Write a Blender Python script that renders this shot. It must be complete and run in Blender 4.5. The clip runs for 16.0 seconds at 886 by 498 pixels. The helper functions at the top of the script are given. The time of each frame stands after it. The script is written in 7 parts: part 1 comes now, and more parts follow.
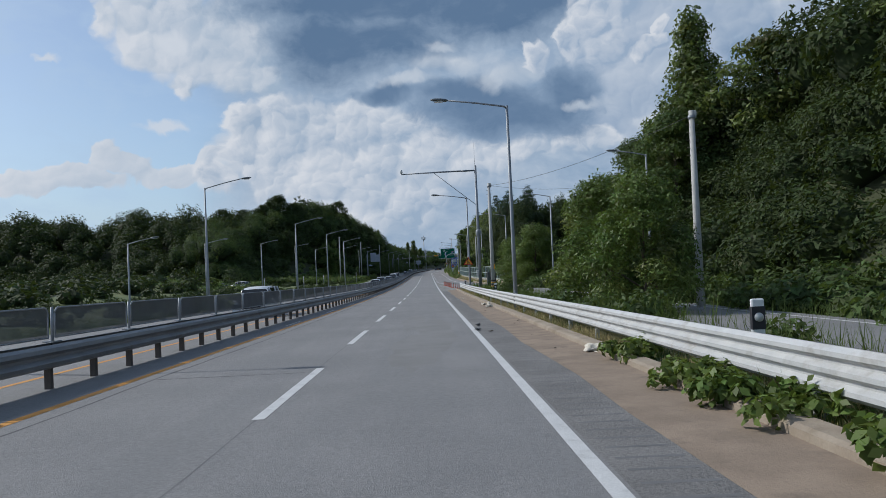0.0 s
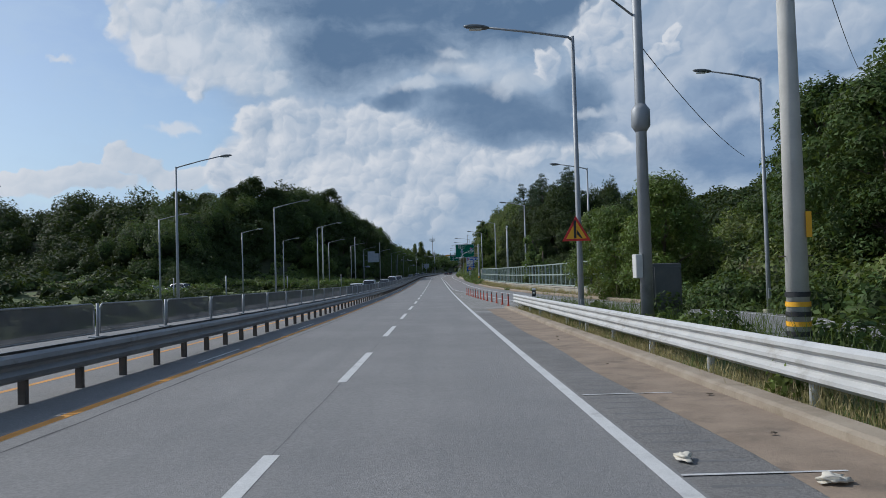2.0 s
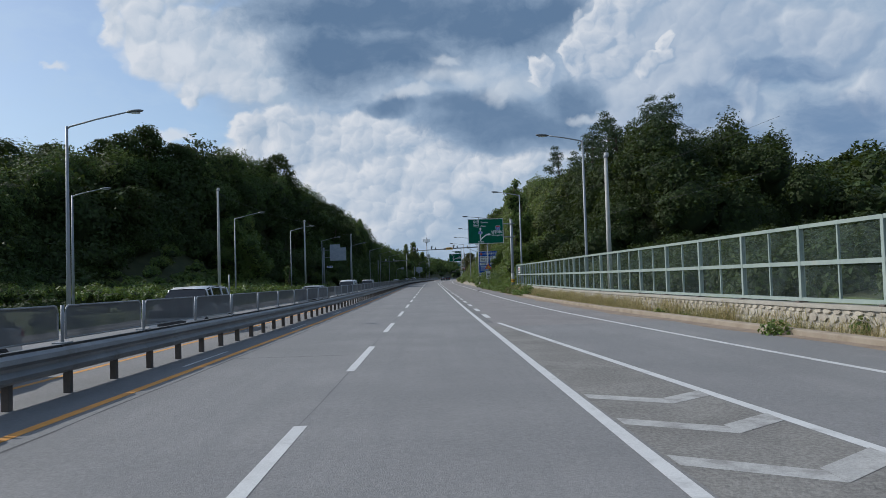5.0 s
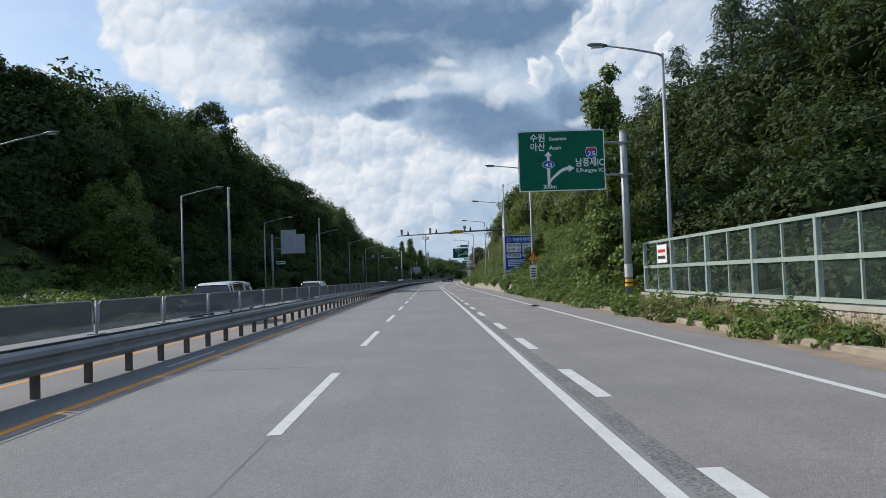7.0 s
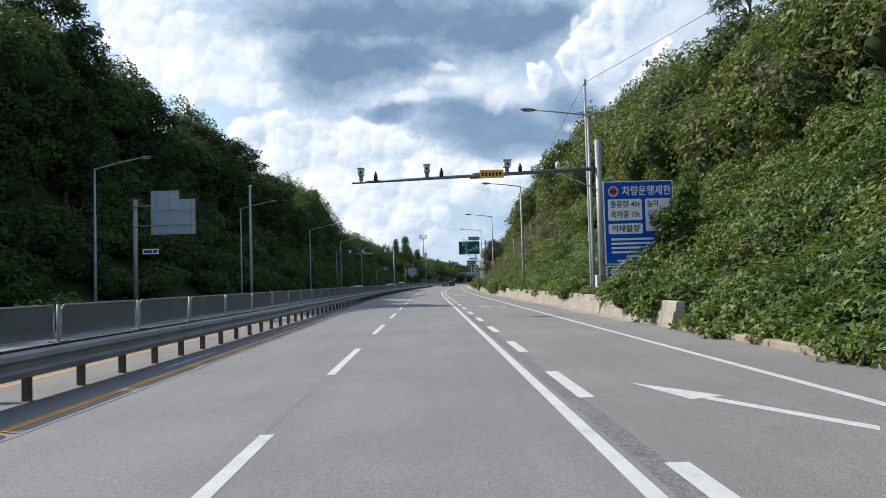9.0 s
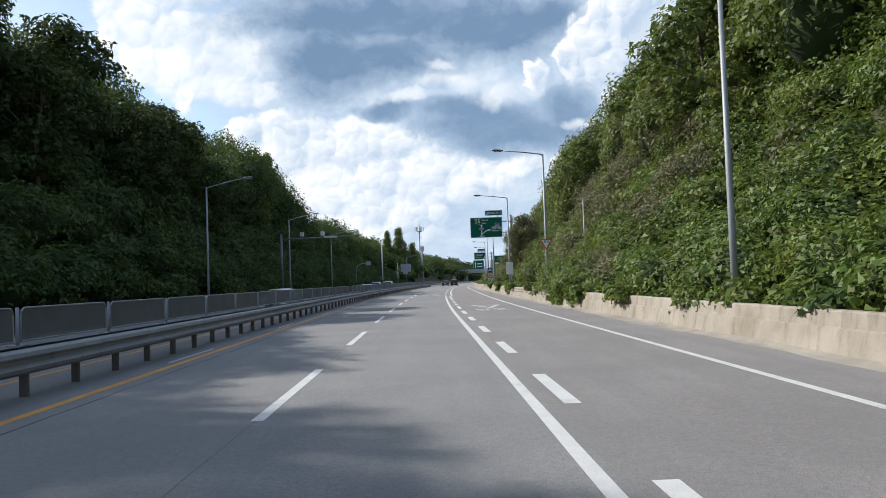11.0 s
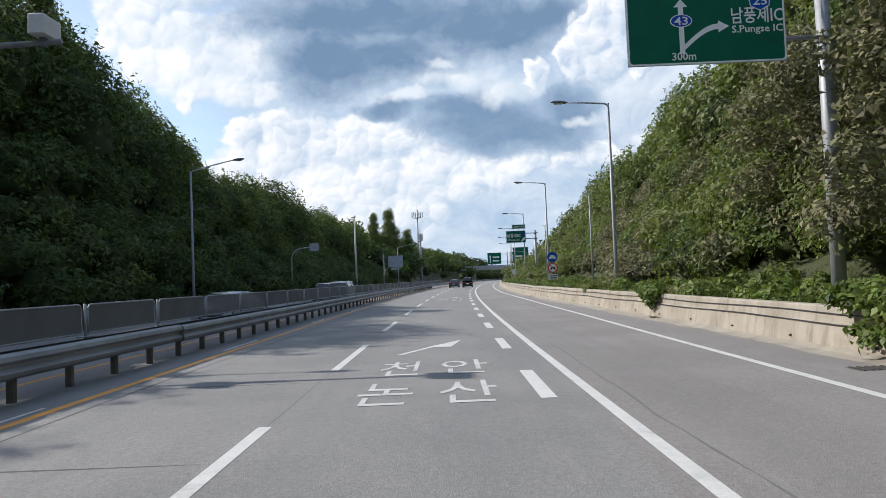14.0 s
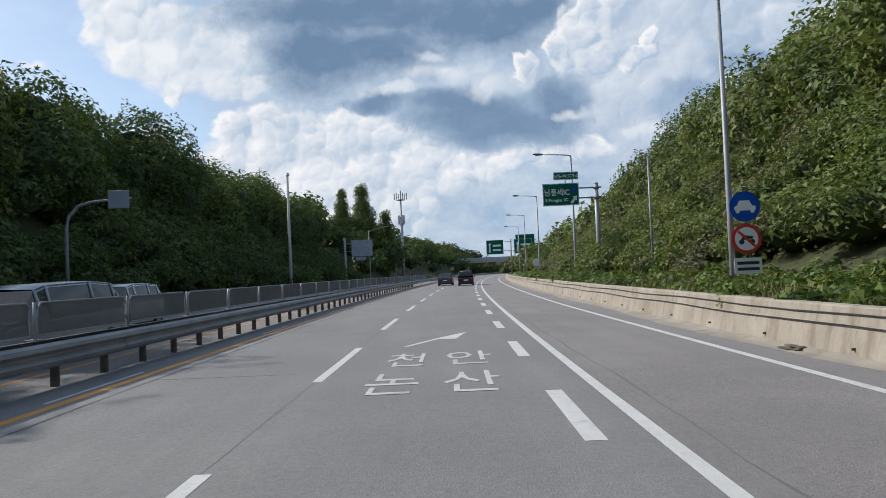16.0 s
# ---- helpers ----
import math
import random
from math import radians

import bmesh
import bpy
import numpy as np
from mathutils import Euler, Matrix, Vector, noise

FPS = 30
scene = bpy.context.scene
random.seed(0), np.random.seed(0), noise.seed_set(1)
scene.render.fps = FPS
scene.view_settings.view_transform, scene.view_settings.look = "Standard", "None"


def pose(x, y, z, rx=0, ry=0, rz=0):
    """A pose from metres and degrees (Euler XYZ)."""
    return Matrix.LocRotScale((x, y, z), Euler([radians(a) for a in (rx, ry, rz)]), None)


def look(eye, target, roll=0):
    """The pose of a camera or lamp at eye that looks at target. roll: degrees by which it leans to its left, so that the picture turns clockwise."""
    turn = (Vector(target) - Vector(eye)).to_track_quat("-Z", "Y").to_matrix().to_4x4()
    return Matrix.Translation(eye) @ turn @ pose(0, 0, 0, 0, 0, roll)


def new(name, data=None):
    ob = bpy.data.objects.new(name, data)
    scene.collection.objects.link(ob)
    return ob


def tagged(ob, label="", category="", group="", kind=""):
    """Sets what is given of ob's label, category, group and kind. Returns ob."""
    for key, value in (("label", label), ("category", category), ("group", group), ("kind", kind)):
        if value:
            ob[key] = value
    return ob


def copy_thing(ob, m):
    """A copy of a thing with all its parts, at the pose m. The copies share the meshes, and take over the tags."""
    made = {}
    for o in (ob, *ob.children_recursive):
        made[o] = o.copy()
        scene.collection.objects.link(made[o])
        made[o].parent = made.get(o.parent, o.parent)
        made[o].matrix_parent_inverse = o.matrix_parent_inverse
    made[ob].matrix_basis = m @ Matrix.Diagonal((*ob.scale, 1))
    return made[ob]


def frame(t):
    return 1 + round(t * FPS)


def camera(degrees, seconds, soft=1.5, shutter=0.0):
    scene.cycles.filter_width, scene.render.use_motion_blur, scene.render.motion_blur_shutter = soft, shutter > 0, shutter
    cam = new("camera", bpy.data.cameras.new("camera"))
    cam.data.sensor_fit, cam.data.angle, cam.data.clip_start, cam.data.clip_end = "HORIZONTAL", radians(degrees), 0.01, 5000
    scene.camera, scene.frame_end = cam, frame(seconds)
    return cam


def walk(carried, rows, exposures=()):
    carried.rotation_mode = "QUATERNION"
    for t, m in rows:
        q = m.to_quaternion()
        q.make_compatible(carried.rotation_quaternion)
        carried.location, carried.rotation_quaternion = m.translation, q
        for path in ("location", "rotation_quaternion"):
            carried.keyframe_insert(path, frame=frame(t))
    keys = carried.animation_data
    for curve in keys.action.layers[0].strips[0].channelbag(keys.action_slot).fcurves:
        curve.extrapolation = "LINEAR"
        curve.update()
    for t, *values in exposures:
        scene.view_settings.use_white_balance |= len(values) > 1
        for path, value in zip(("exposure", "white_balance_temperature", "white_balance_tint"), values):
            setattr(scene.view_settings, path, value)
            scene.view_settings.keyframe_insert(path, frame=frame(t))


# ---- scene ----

# ---- road alignment: distance along the road, offset to the right of the lane line, height over the road ----
BEND_AT, BEND_R = 278.0, 1834.0
SAG_A, SAG_B, SLOPE_A, SLOPE_B = 40.0, 170.0, radians(-1.4), radians(-0.2)


def grade(s):
    """Height and slope of the road at distance s."""
    b = min(max(s - SAG_A, 0.0), SAG_B - SAG_A)
    z = SLOPE_A * min(s, SAG_A) + SLOPE_A * b + (SLOPE_B - SLOPE_A) * b * b / (2 * (SAG_B - SAG_A)) + SLOPE_B * max(s - SAG_B, 0.0)
    return z, SLOPE_A + (SLOPE_B - SLOPE_A) * b / (SAG_B - SAG_A)


def heading(s):
    return -max(s - BEND_AT, 0.0) / BEND_R


def at(s, lat=0.0, h=0.0):
    """World place of road distance s, offset lat, height h over the road."""
    th = -heading(s)
    x, y = (0.0, s) if th == 0 else (BEND_R * (1 - math.cos(th)), BEND_AT + BEND_R * math.sin(th))
    return Vector((x + lat * math.cos(th), y - lat * math.sin(th), grade(s)[0] + h))


def at_np(s, lat, h):
    """The same for arrays."""
    s, lat, h = np.broadcast_arrays(np.asarray(s, float), np.asarray(lat, float), np.asarray(h, float))
    th = np.maximum(s - BEND_AT, 0) / BEND_R
    x = BEND_R * (1 - np.cos(th)) + lat * np.cos(th)
    y = np.minimum(s, BEND_AT) + BEND_R * np.sin(th) - lat * np.sin(th)
    b = np.clip(s - SAG_A, 0, SAG_B - SAG_A)
    z = SLOPE_A * np.minimum(s, SAG_A) + SLOPE_A * b + (SLOPE_B - SLOPE_A) * b * b / (2 * (SAG_B - SAG_A)) + SLOPE_B * np.maximum(s - SAG_B, 0)
    return np.stack([x, y, z + h], -1)


def spot(s, lat=0.0, h=0.0, turn=0.0, tilt=0.0):
    """A pose at a road place, y along the road; turn in degrees about the upright, tilt along the slope if 1."""
    p = at(s, lat, h)
    return pose(p.x, p.y, p.z, math.degrees(grade(s)[1]) * tilt, 0, math.degrees(heading(s)) + turn)


# ---- camera ----
cam = camera(64.8, 16.0, soft=0.85)
EYE = 1.627
# seconds, distance, offset, yaw and pitch against the road, roll
WALK = [
    (0.0, 1.34, 2.17, -1.25, 2.44, 2.59),
    (0.5, 13.01, 2.01, -0.51, 2.64, 2.13),
    (1.0, 24.73, 1.88, -0.35, 2.65, 2.04),
    (1.5, 36.51, 1.78, -0.36, 2.79, 1.86),
    (2.0, 48.13, 1.65, -0.58, 2.85, 1.66),
    (2.5, 59.58, 1.57, -0.81, 2.90, 1.46),
    (3.0, 71.07, 1.51, -0.77, 2.72, 1.34),
    (3.5, 82.68, 1.49, -0.74, 2.79, 1.57),
    (4.0, 94.04, 1.47, -0.93, 2.94, 1.75),
    (6.5, 151.07, 1.74, -1.11, 2.46, 1.75),
    (7.0, 162.38, 1.74, -1.05, 2.47, 1.92),
    (7.5, 173.37, 1.72, -1.13, 2.55, 1.69),
    (8.0, 184.89, 1.75, -1.21, 2.66, 1.70),
    (8.5, 196.11, 1.79, -1.30, 2.72, 1.68),
    (9.0, 207.19, 1.82, -1.20, 2.70, 1.67),
    (9.5, 218.24, 1.86, -1.21, 2.75, 1.57),
    (12.0, 273.17, 2.25, -1.35, 2.47, 2.43),
    (12.5, 283.96, 2.26, -1.06, 2.63, 2.44),
    (13.0, 294.99, 2.21, -0.80, 2.42, 2.27),
    (13.5, 305.91, 2.15, -0.39, 2.57, 2.56),
    (14.0, 316.85, 2.14, -0.04, 2.48, 2.34),
    (14.5, 327.39, 2.10, 0.03, 2.94, 1.73),
    (15.0, 338.28, 2.12, 0.13, 2.54, 2.23),
    (15.5, 349.07, 2.16, 0.39, 2.51, 2.41),
    (16.0, 359.03, 2.17, 0.46, 1.95, 2.51),
]
walk(cam, [(t, pose(*at(s, lat, EYE), 90 + p + math.degrees(grade(s)[1]), r, yaw + math.degrees(heading(s))))
           for t, s, lat, yaw, p, r in WALK],
     exposures=[(0.0, -0.42, 6100, 9), (4.0, -0.4, 6080, 9), (7.0, 0.0, 6420, 9), (9.5, 0.36, 6540, 9), (13.0, 0.32, 6580, 10), (15.0, 0.2, 6560, 10), (16.0, 0.04, 6530, 10)])

# ---- sky and sun ----
SUN_EL, SUN_AZ = radians(39.0), math.atan2(-1.0, 0.42)  # azimuth clockwise from straight ahead
sun_dir = Vector((math.sin(SUN_AZ) * math.cos(SUN_EL), math.cos(SUN_AZ) * math.cos(SUN_EL), math.sin(SUN_EL)))
sun = new("sun", bpy.data.lights.new("sun", "SUN"))
sun.data.energy, sun.data.angle, sun.data.color = 4.1, radians(0.6), (1.0, 0.95, 0.87)
sun.matrix_world = look(sun_dir * 50, (0, 0, 0))

world = bpy.data.worlds.new("sky")
scene.world = world
world.use_nodes = True


class Nodes:
    """Short hand for building a node tree."""

    def __init__(self, tree):
        self.t = tree
        tree.nodes.clear()

    def add(self, kind, **kw):
        n = self.t.nodes.new(kind)
        for k, v in kw.items():
            self.put(n.inputs[k[2:].replace("_", " ")], v)
        return n

    def put(self, sock, v):
        if isinstance(v, bpy.types.NodeSocket):
            self.t.links.new(v, sock)
        else:
            sock.default_value = v

    def math(self, op, a, b=None, clamp=False):
        n = self.t.nodes.new("ShaderNodeMath")
        n.operation, n.use_clamp = op, clamp
        self.put(n.inputs[0], a)
        if b is not None:
            self.put(n.inputs[1], b)
        return n.outputs[0]

    def mix(self, f, a, b):
        n = self.t.nodes.new("ShaderNodeMix")
        n.data_type = "RGBA"
        self.put(n.inputs[0], f)
        self.put(n.inputs[6], a)
        self.put(n.inputs[7], b)
        return n.outputs[2]

    def ramp(self, v, lo, hi):
        n = self.t.nodes.new("ShaderNodeMapRange")
        n.interpolation_type = "SMOOTHSTEP"
        for i, x in enumerate((v, lo, hi)):
            self.put(n.inputs[i], x)
        return n.outputs[0]

    def noise(self, vec, scale, detail=4.0, rough=0.55, out=0):
        n = self.t.nodes.new("ShaderNodeTexNoise")
        if vec is not None:
            self.put(n.inputs["Vector"], vec)
        n.inputs["Scale"].default_value, n.inputs["Detail"].default_value, n.inputs["Roughness"].default_value = scale, detail, rough
        return n.outputs[out]


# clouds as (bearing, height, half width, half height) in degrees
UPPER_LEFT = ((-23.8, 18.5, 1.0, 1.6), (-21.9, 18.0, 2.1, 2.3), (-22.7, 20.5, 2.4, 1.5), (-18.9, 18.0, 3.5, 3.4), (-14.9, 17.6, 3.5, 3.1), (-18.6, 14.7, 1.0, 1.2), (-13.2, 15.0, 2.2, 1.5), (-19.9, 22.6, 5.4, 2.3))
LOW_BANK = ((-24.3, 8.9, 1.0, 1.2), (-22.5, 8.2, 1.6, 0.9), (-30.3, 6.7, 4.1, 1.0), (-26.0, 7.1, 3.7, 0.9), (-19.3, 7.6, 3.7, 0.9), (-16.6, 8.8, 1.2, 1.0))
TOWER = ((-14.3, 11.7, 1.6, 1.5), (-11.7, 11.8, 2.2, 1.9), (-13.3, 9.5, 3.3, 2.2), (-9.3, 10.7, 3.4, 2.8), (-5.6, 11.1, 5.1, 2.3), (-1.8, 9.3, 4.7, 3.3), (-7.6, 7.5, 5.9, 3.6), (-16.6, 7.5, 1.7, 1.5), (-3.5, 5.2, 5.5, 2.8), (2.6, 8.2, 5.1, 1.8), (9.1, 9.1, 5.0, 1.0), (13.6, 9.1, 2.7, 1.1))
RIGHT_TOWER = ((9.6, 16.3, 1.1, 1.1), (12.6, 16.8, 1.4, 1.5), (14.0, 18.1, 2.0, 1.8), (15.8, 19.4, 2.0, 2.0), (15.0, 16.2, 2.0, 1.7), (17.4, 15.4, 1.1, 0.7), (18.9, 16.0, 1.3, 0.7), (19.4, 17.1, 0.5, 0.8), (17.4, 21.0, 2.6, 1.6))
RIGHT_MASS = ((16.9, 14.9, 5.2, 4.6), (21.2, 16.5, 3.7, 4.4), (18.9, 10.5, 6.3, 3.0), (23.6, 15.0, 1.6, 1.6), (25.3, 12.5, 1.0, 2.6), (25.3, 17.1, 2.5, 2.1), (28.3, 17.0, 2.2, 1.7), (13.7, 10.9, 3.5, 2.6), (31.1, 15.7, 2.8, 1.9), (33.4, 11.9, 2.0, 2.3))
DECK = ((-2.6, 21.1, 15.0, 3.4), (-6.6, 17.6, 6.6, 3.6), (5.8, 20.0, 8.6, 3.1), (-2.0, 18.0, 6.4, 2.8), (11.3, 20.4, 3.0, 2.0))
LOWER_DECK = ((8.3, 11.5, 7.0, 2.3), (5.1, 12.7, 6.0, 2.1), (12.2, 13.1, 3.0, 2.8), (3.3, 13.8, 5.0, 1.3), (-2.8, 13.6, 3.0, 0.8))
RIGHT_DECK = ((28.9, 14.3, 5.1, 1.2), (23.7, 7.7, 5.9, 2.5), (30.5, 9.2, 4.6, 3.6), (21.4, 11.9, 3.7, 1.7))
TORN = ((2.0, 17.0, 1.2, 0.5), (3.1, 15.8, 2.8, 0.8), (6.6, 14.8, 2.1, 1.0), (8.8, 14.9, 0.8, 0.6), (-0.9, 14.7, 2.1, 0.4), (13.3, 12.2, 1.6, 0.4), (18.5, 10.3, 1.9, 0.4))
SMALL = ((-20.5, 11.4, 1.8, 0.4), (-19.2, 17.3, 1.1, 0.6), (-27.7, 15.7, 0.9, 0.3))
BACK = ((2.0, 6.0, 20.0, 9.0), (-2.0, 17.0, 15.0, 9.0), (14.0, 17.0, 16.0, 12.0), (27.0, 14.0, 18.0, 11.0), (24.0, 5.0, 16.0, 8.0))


def build_sky():
    n = Nodes(world.node_tree)
    sky = n.add("ShaderNodeTexSky")
    sky.sky_type, sky.sun_disc, sky.sun_elevation, sky.sun_rotation = "NISHITA", False, SUN_EL, SUN_AZ
    sky.air_density, sky.dust_density, sky.ozone_density = 1.0, 1.2, 1.5
    clear = n.add("ShaderNodeVectorMath")
    clear.operation = "SCALE"
    n.put(clear.inputs[0], sky.outputs[0])
    clear.inputs["Scale"].default_value = 0.135
    tc = n.add("ShaderNodeTexCoord")
    xyz = n.add("ShaderNodeSeparateXYZ")
    n.put(xyz.inputs[0], tc.outputs["Generated"])
    x, y, z = xyz.outputs
    az = n.math("MULTIPLY", n.math("ARCTAN2", x, y), 180 / math.pi)
    el = n.math("MULTIPLY", n.math("ARCSINE", z), 180 / math.pi)
    flat = n.add("ShaderNodeCombineXYZ")
    n.put(flat.inputs[0], az)
    n.put(flat.inputs[1], el)
    plane = flat.outputs[0]                  # degrees right of straight ahead, degrees up

    def vec(op, a, b, c=None):
        v = n.add("ShaderNodeVectorMath")
        v.operation = op
        for i, k in enumerate((a, b, c)):
            if k is not None:
                n.put(v.inputs[i], k)
        return v.outputs["Value"] if op in ("LENGTH", "DOT_PRODUCT") else v.outputs[0]

    def warped(src, size, amount, detail=3.0, rough=0.55):
        """Places pushed about by a cloudy noise of the given size in degrees."""
        push = vec("SUBTRACT", n.noise(src, 1.0 / size, detail, rough, 1), (0.5, 0.5, 0.5))
        return vec("MULTIPLY_ADD", push, (amount * 2, amount * 1.6, 0.0), src)

    soft = warped(plane, 7.0, 2.6, 4)
    puffy = warped(warped(plane, 4.0, 1.5, 3), 1.1, 0.5, 6, 0.62)
    big = n.noise(plane, 0.11, 4, 0.5)
    fine = n.noise(puffy, 0.9, 6, 0.6)
    wisps = n.noise(vec("MULTIPLY", soft, (0.5, 1.0, 1.0)), 0.35, 6, 0.6)

    def puffs(size, smooth):
        """Rounded lumps: their domes, and how far each point faces the sun within its lump."""
        v = n.add("ShaderNodeTexVoronoi")
        v.feature, v.voronoi_dimensions = "SMOOTH_F1", "2D"
        n.put(v.inputs["Vector"], puffy)
        v.inputs["Scale"].default_value, v.inputs["Smoothness"].default_value = 1.0 / size, smooth
        off = vec("SUBTRACT", puffy, v.outputs["Position"])
        return v.outputs["Distance"], vec("DOT_PRODUCT", off, (-0.75 / size, 0.95 / size, 0.0))

    dome, face = puffs(2.3, 0.6)
    dome2, face2 = puffs(0.85, 0.6)
    relief = n.math("ADD", n.math("MULTIPLY", face, 0.55), n.math("ADD", n.math("MULTIPLY", face2, 0.3), n.math("MULTIPLY", n.math("SUBTRACT", fine, 0.5), 1.2)))

    def field(blobs, where, blend=0.2):
        out = None
        for a, e, ra, re in blobs:
            d = vec("LENGTH", vec("MULTIPLY", vec("SUBTRACT", where, (a, e, 0.0)), (1 / ra, 1 / re, 0.0)), None)
            if out is None:
                out = d
            else:
                out = n.math("SMOOTH_MIN", out, d)
                out.node.inputs[2].default_value = blend
        return out

    def lumpy(d, k):
        d = n.math("ADD", d, n.math("MULTIPLY", n.math("SUBTRACT", dome, 0.45), k))
        d = n.math("ADD", d, n.math("MULTIPLY", n.math("SUBTRACT", dome2, 0.45), k * 0.4))
        return n.math("ADD", d, n.math("MULTIPLY", n.math("SUBTRACT", fine, 0.5), k * 0.5))

    toward_sun = vec("ADD", puffy, (-0.9, 0.55, 0.0))

    def shaded(d, blobs, base, rim, lumps, dim, bright):
        """Colour of a heap of cloud: brighter on its sunward side and on the sunward faces of its lumps."""
        slope = n.math("SUBTRACT", field(blobs, toward_sun, 0.3), field(blobs, puffy, 0.3))
        side = n.math("MULTIPLY", n.math("MULTIPLY", slope, n.ramp(d, 0.2, 0.95)), rim)
        k = n.math("ADD", base, side)
        k = n.math("ADD", k, n.math("MULTIPLY", relief, lumps))
        k = n.math("ADD", k, n.math("MULTIPLY", n.math("SUBTRACT", big, 0.5), 1.3), True)
        return n.mix(k, (*dim, 1), (*bright, 1))

    WHITEST, PALE, BLUEGREY, SLATE = (0.89, 0.9, 0.93), (0.48, 0.59, 0.72), (0.27, 0.39, 0.56), (0.145, 0.235, 0.375)
    haze = n.ramp(el, 16.0, 0.0)
    out = n.mix(n.math("ADD", 0.12, n.math("MULTIPLY", haze, 0.5)), clear.outputs[0], (0.5, 0.71, 0.97, 1))
    out = n.mix(n.math("MULTIPLY", n.ramp(wisps, 0.42, 0.7), 0.45), out, (0.6, 0.76, 0.95, 1))

    def lay(under, cover, colour):
        return n.mix(cover, under, colour)

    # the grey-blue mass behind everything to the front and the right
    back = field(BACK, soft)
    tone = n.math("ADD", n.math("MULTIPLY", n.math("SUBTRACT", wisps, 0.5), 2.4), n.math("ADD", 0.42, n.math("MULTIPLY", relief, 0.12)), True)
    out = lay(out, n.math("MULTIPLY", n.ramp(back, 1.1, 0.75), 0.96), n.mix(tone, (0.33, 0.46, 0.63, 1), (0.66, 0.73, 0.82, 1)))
    # the rest of the sky has the same broken cloud
    wob = n.noise(plane, 0.04, 4, 0.5)
    rest = n.math("MAXIMUM", n.ramp(y, 0.45, 0.1), n.ramp(el, 26.0, 36.0))
    out = lay(out, n.math("MULTIPLY", rest, n.ramp(wob, 0.5, 0.66)), n.mix(n.ramp(big, 0.35, 0.65), (*BLUEGREY, 1), (0.72, 0.76, 0.82, 1)))
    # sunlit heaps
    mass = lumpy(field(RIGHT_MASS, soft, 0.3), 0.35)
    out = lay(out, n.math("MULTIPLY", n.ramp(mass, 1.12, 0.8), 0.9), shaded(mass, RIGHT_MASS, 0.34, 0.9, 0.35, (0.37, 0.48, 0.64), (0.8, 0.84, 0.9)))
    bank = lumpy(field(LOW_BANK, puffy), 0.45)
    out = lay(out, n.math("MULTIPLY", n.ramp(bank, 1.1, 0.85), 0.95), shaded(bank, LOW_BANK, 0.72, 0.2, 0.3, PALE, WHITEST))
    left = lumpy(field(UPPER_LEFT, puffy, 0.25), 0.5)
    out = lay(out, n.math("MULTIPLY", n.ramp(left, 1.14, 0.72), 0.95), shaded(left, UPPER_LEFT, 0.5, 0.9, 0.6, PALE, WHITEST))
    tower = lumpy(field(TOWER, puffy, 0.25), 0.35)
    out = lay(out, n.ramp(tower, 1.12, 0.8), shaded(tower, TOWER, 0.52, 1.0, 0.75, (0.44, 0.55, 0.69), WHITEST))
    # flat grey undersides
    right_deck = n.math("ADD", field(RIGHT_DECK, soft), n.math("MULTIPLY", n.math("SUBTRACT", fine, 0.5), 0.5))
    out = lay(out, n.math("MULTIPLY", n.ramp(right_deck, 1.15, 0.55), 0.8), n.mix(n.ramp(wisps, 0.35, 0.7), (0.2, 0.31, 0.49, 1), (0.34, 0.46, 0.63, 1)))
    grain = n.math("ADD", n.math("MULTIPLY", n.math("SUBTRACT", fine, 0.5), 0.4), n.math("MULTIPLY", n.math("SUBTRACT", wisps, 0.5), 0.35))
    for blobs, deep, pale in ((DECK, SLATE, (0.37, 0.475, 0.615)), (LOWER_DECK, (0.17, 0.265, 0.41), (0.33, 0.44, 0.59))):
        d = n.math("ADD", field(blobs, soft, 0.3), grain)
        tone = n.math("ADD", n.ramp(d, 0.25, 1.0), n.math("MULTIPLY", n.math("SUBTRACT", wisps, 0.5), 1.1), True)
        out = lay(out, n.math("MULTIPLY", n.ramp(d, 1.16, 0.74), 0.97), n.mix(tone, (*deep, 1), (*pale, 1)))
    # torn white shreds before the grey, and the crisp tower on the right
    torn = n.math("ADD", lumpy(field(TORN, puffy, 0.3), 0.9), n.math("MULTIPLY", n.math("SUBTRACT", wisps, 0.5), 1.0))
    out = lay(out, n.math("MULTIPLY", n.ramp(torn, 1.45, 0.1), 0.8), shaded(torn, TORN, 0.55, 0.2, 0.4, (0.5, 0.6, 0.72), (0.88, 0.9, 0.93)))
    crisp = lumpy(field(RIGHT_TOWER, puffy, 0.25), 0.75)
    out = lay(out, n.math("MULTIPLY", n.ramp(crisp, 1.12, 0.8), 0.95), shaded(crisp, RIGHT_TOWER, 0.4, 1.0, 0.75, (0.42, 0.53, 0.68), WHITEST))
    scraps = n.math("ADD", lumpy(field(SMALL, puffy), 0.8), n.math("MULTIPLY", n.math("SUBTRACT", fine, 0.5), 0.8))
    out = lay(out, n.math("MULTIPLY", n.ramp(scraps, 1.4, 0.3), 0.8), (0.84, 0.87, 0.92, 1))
    bg = n.add("ShaderNodeBackground", i_Color=out, i_Strength=1.0)
    end = n.add("ShaderNodeOutputWorld")
    n.put(end.inputs[0], bg.outputs[0])


build_sky()


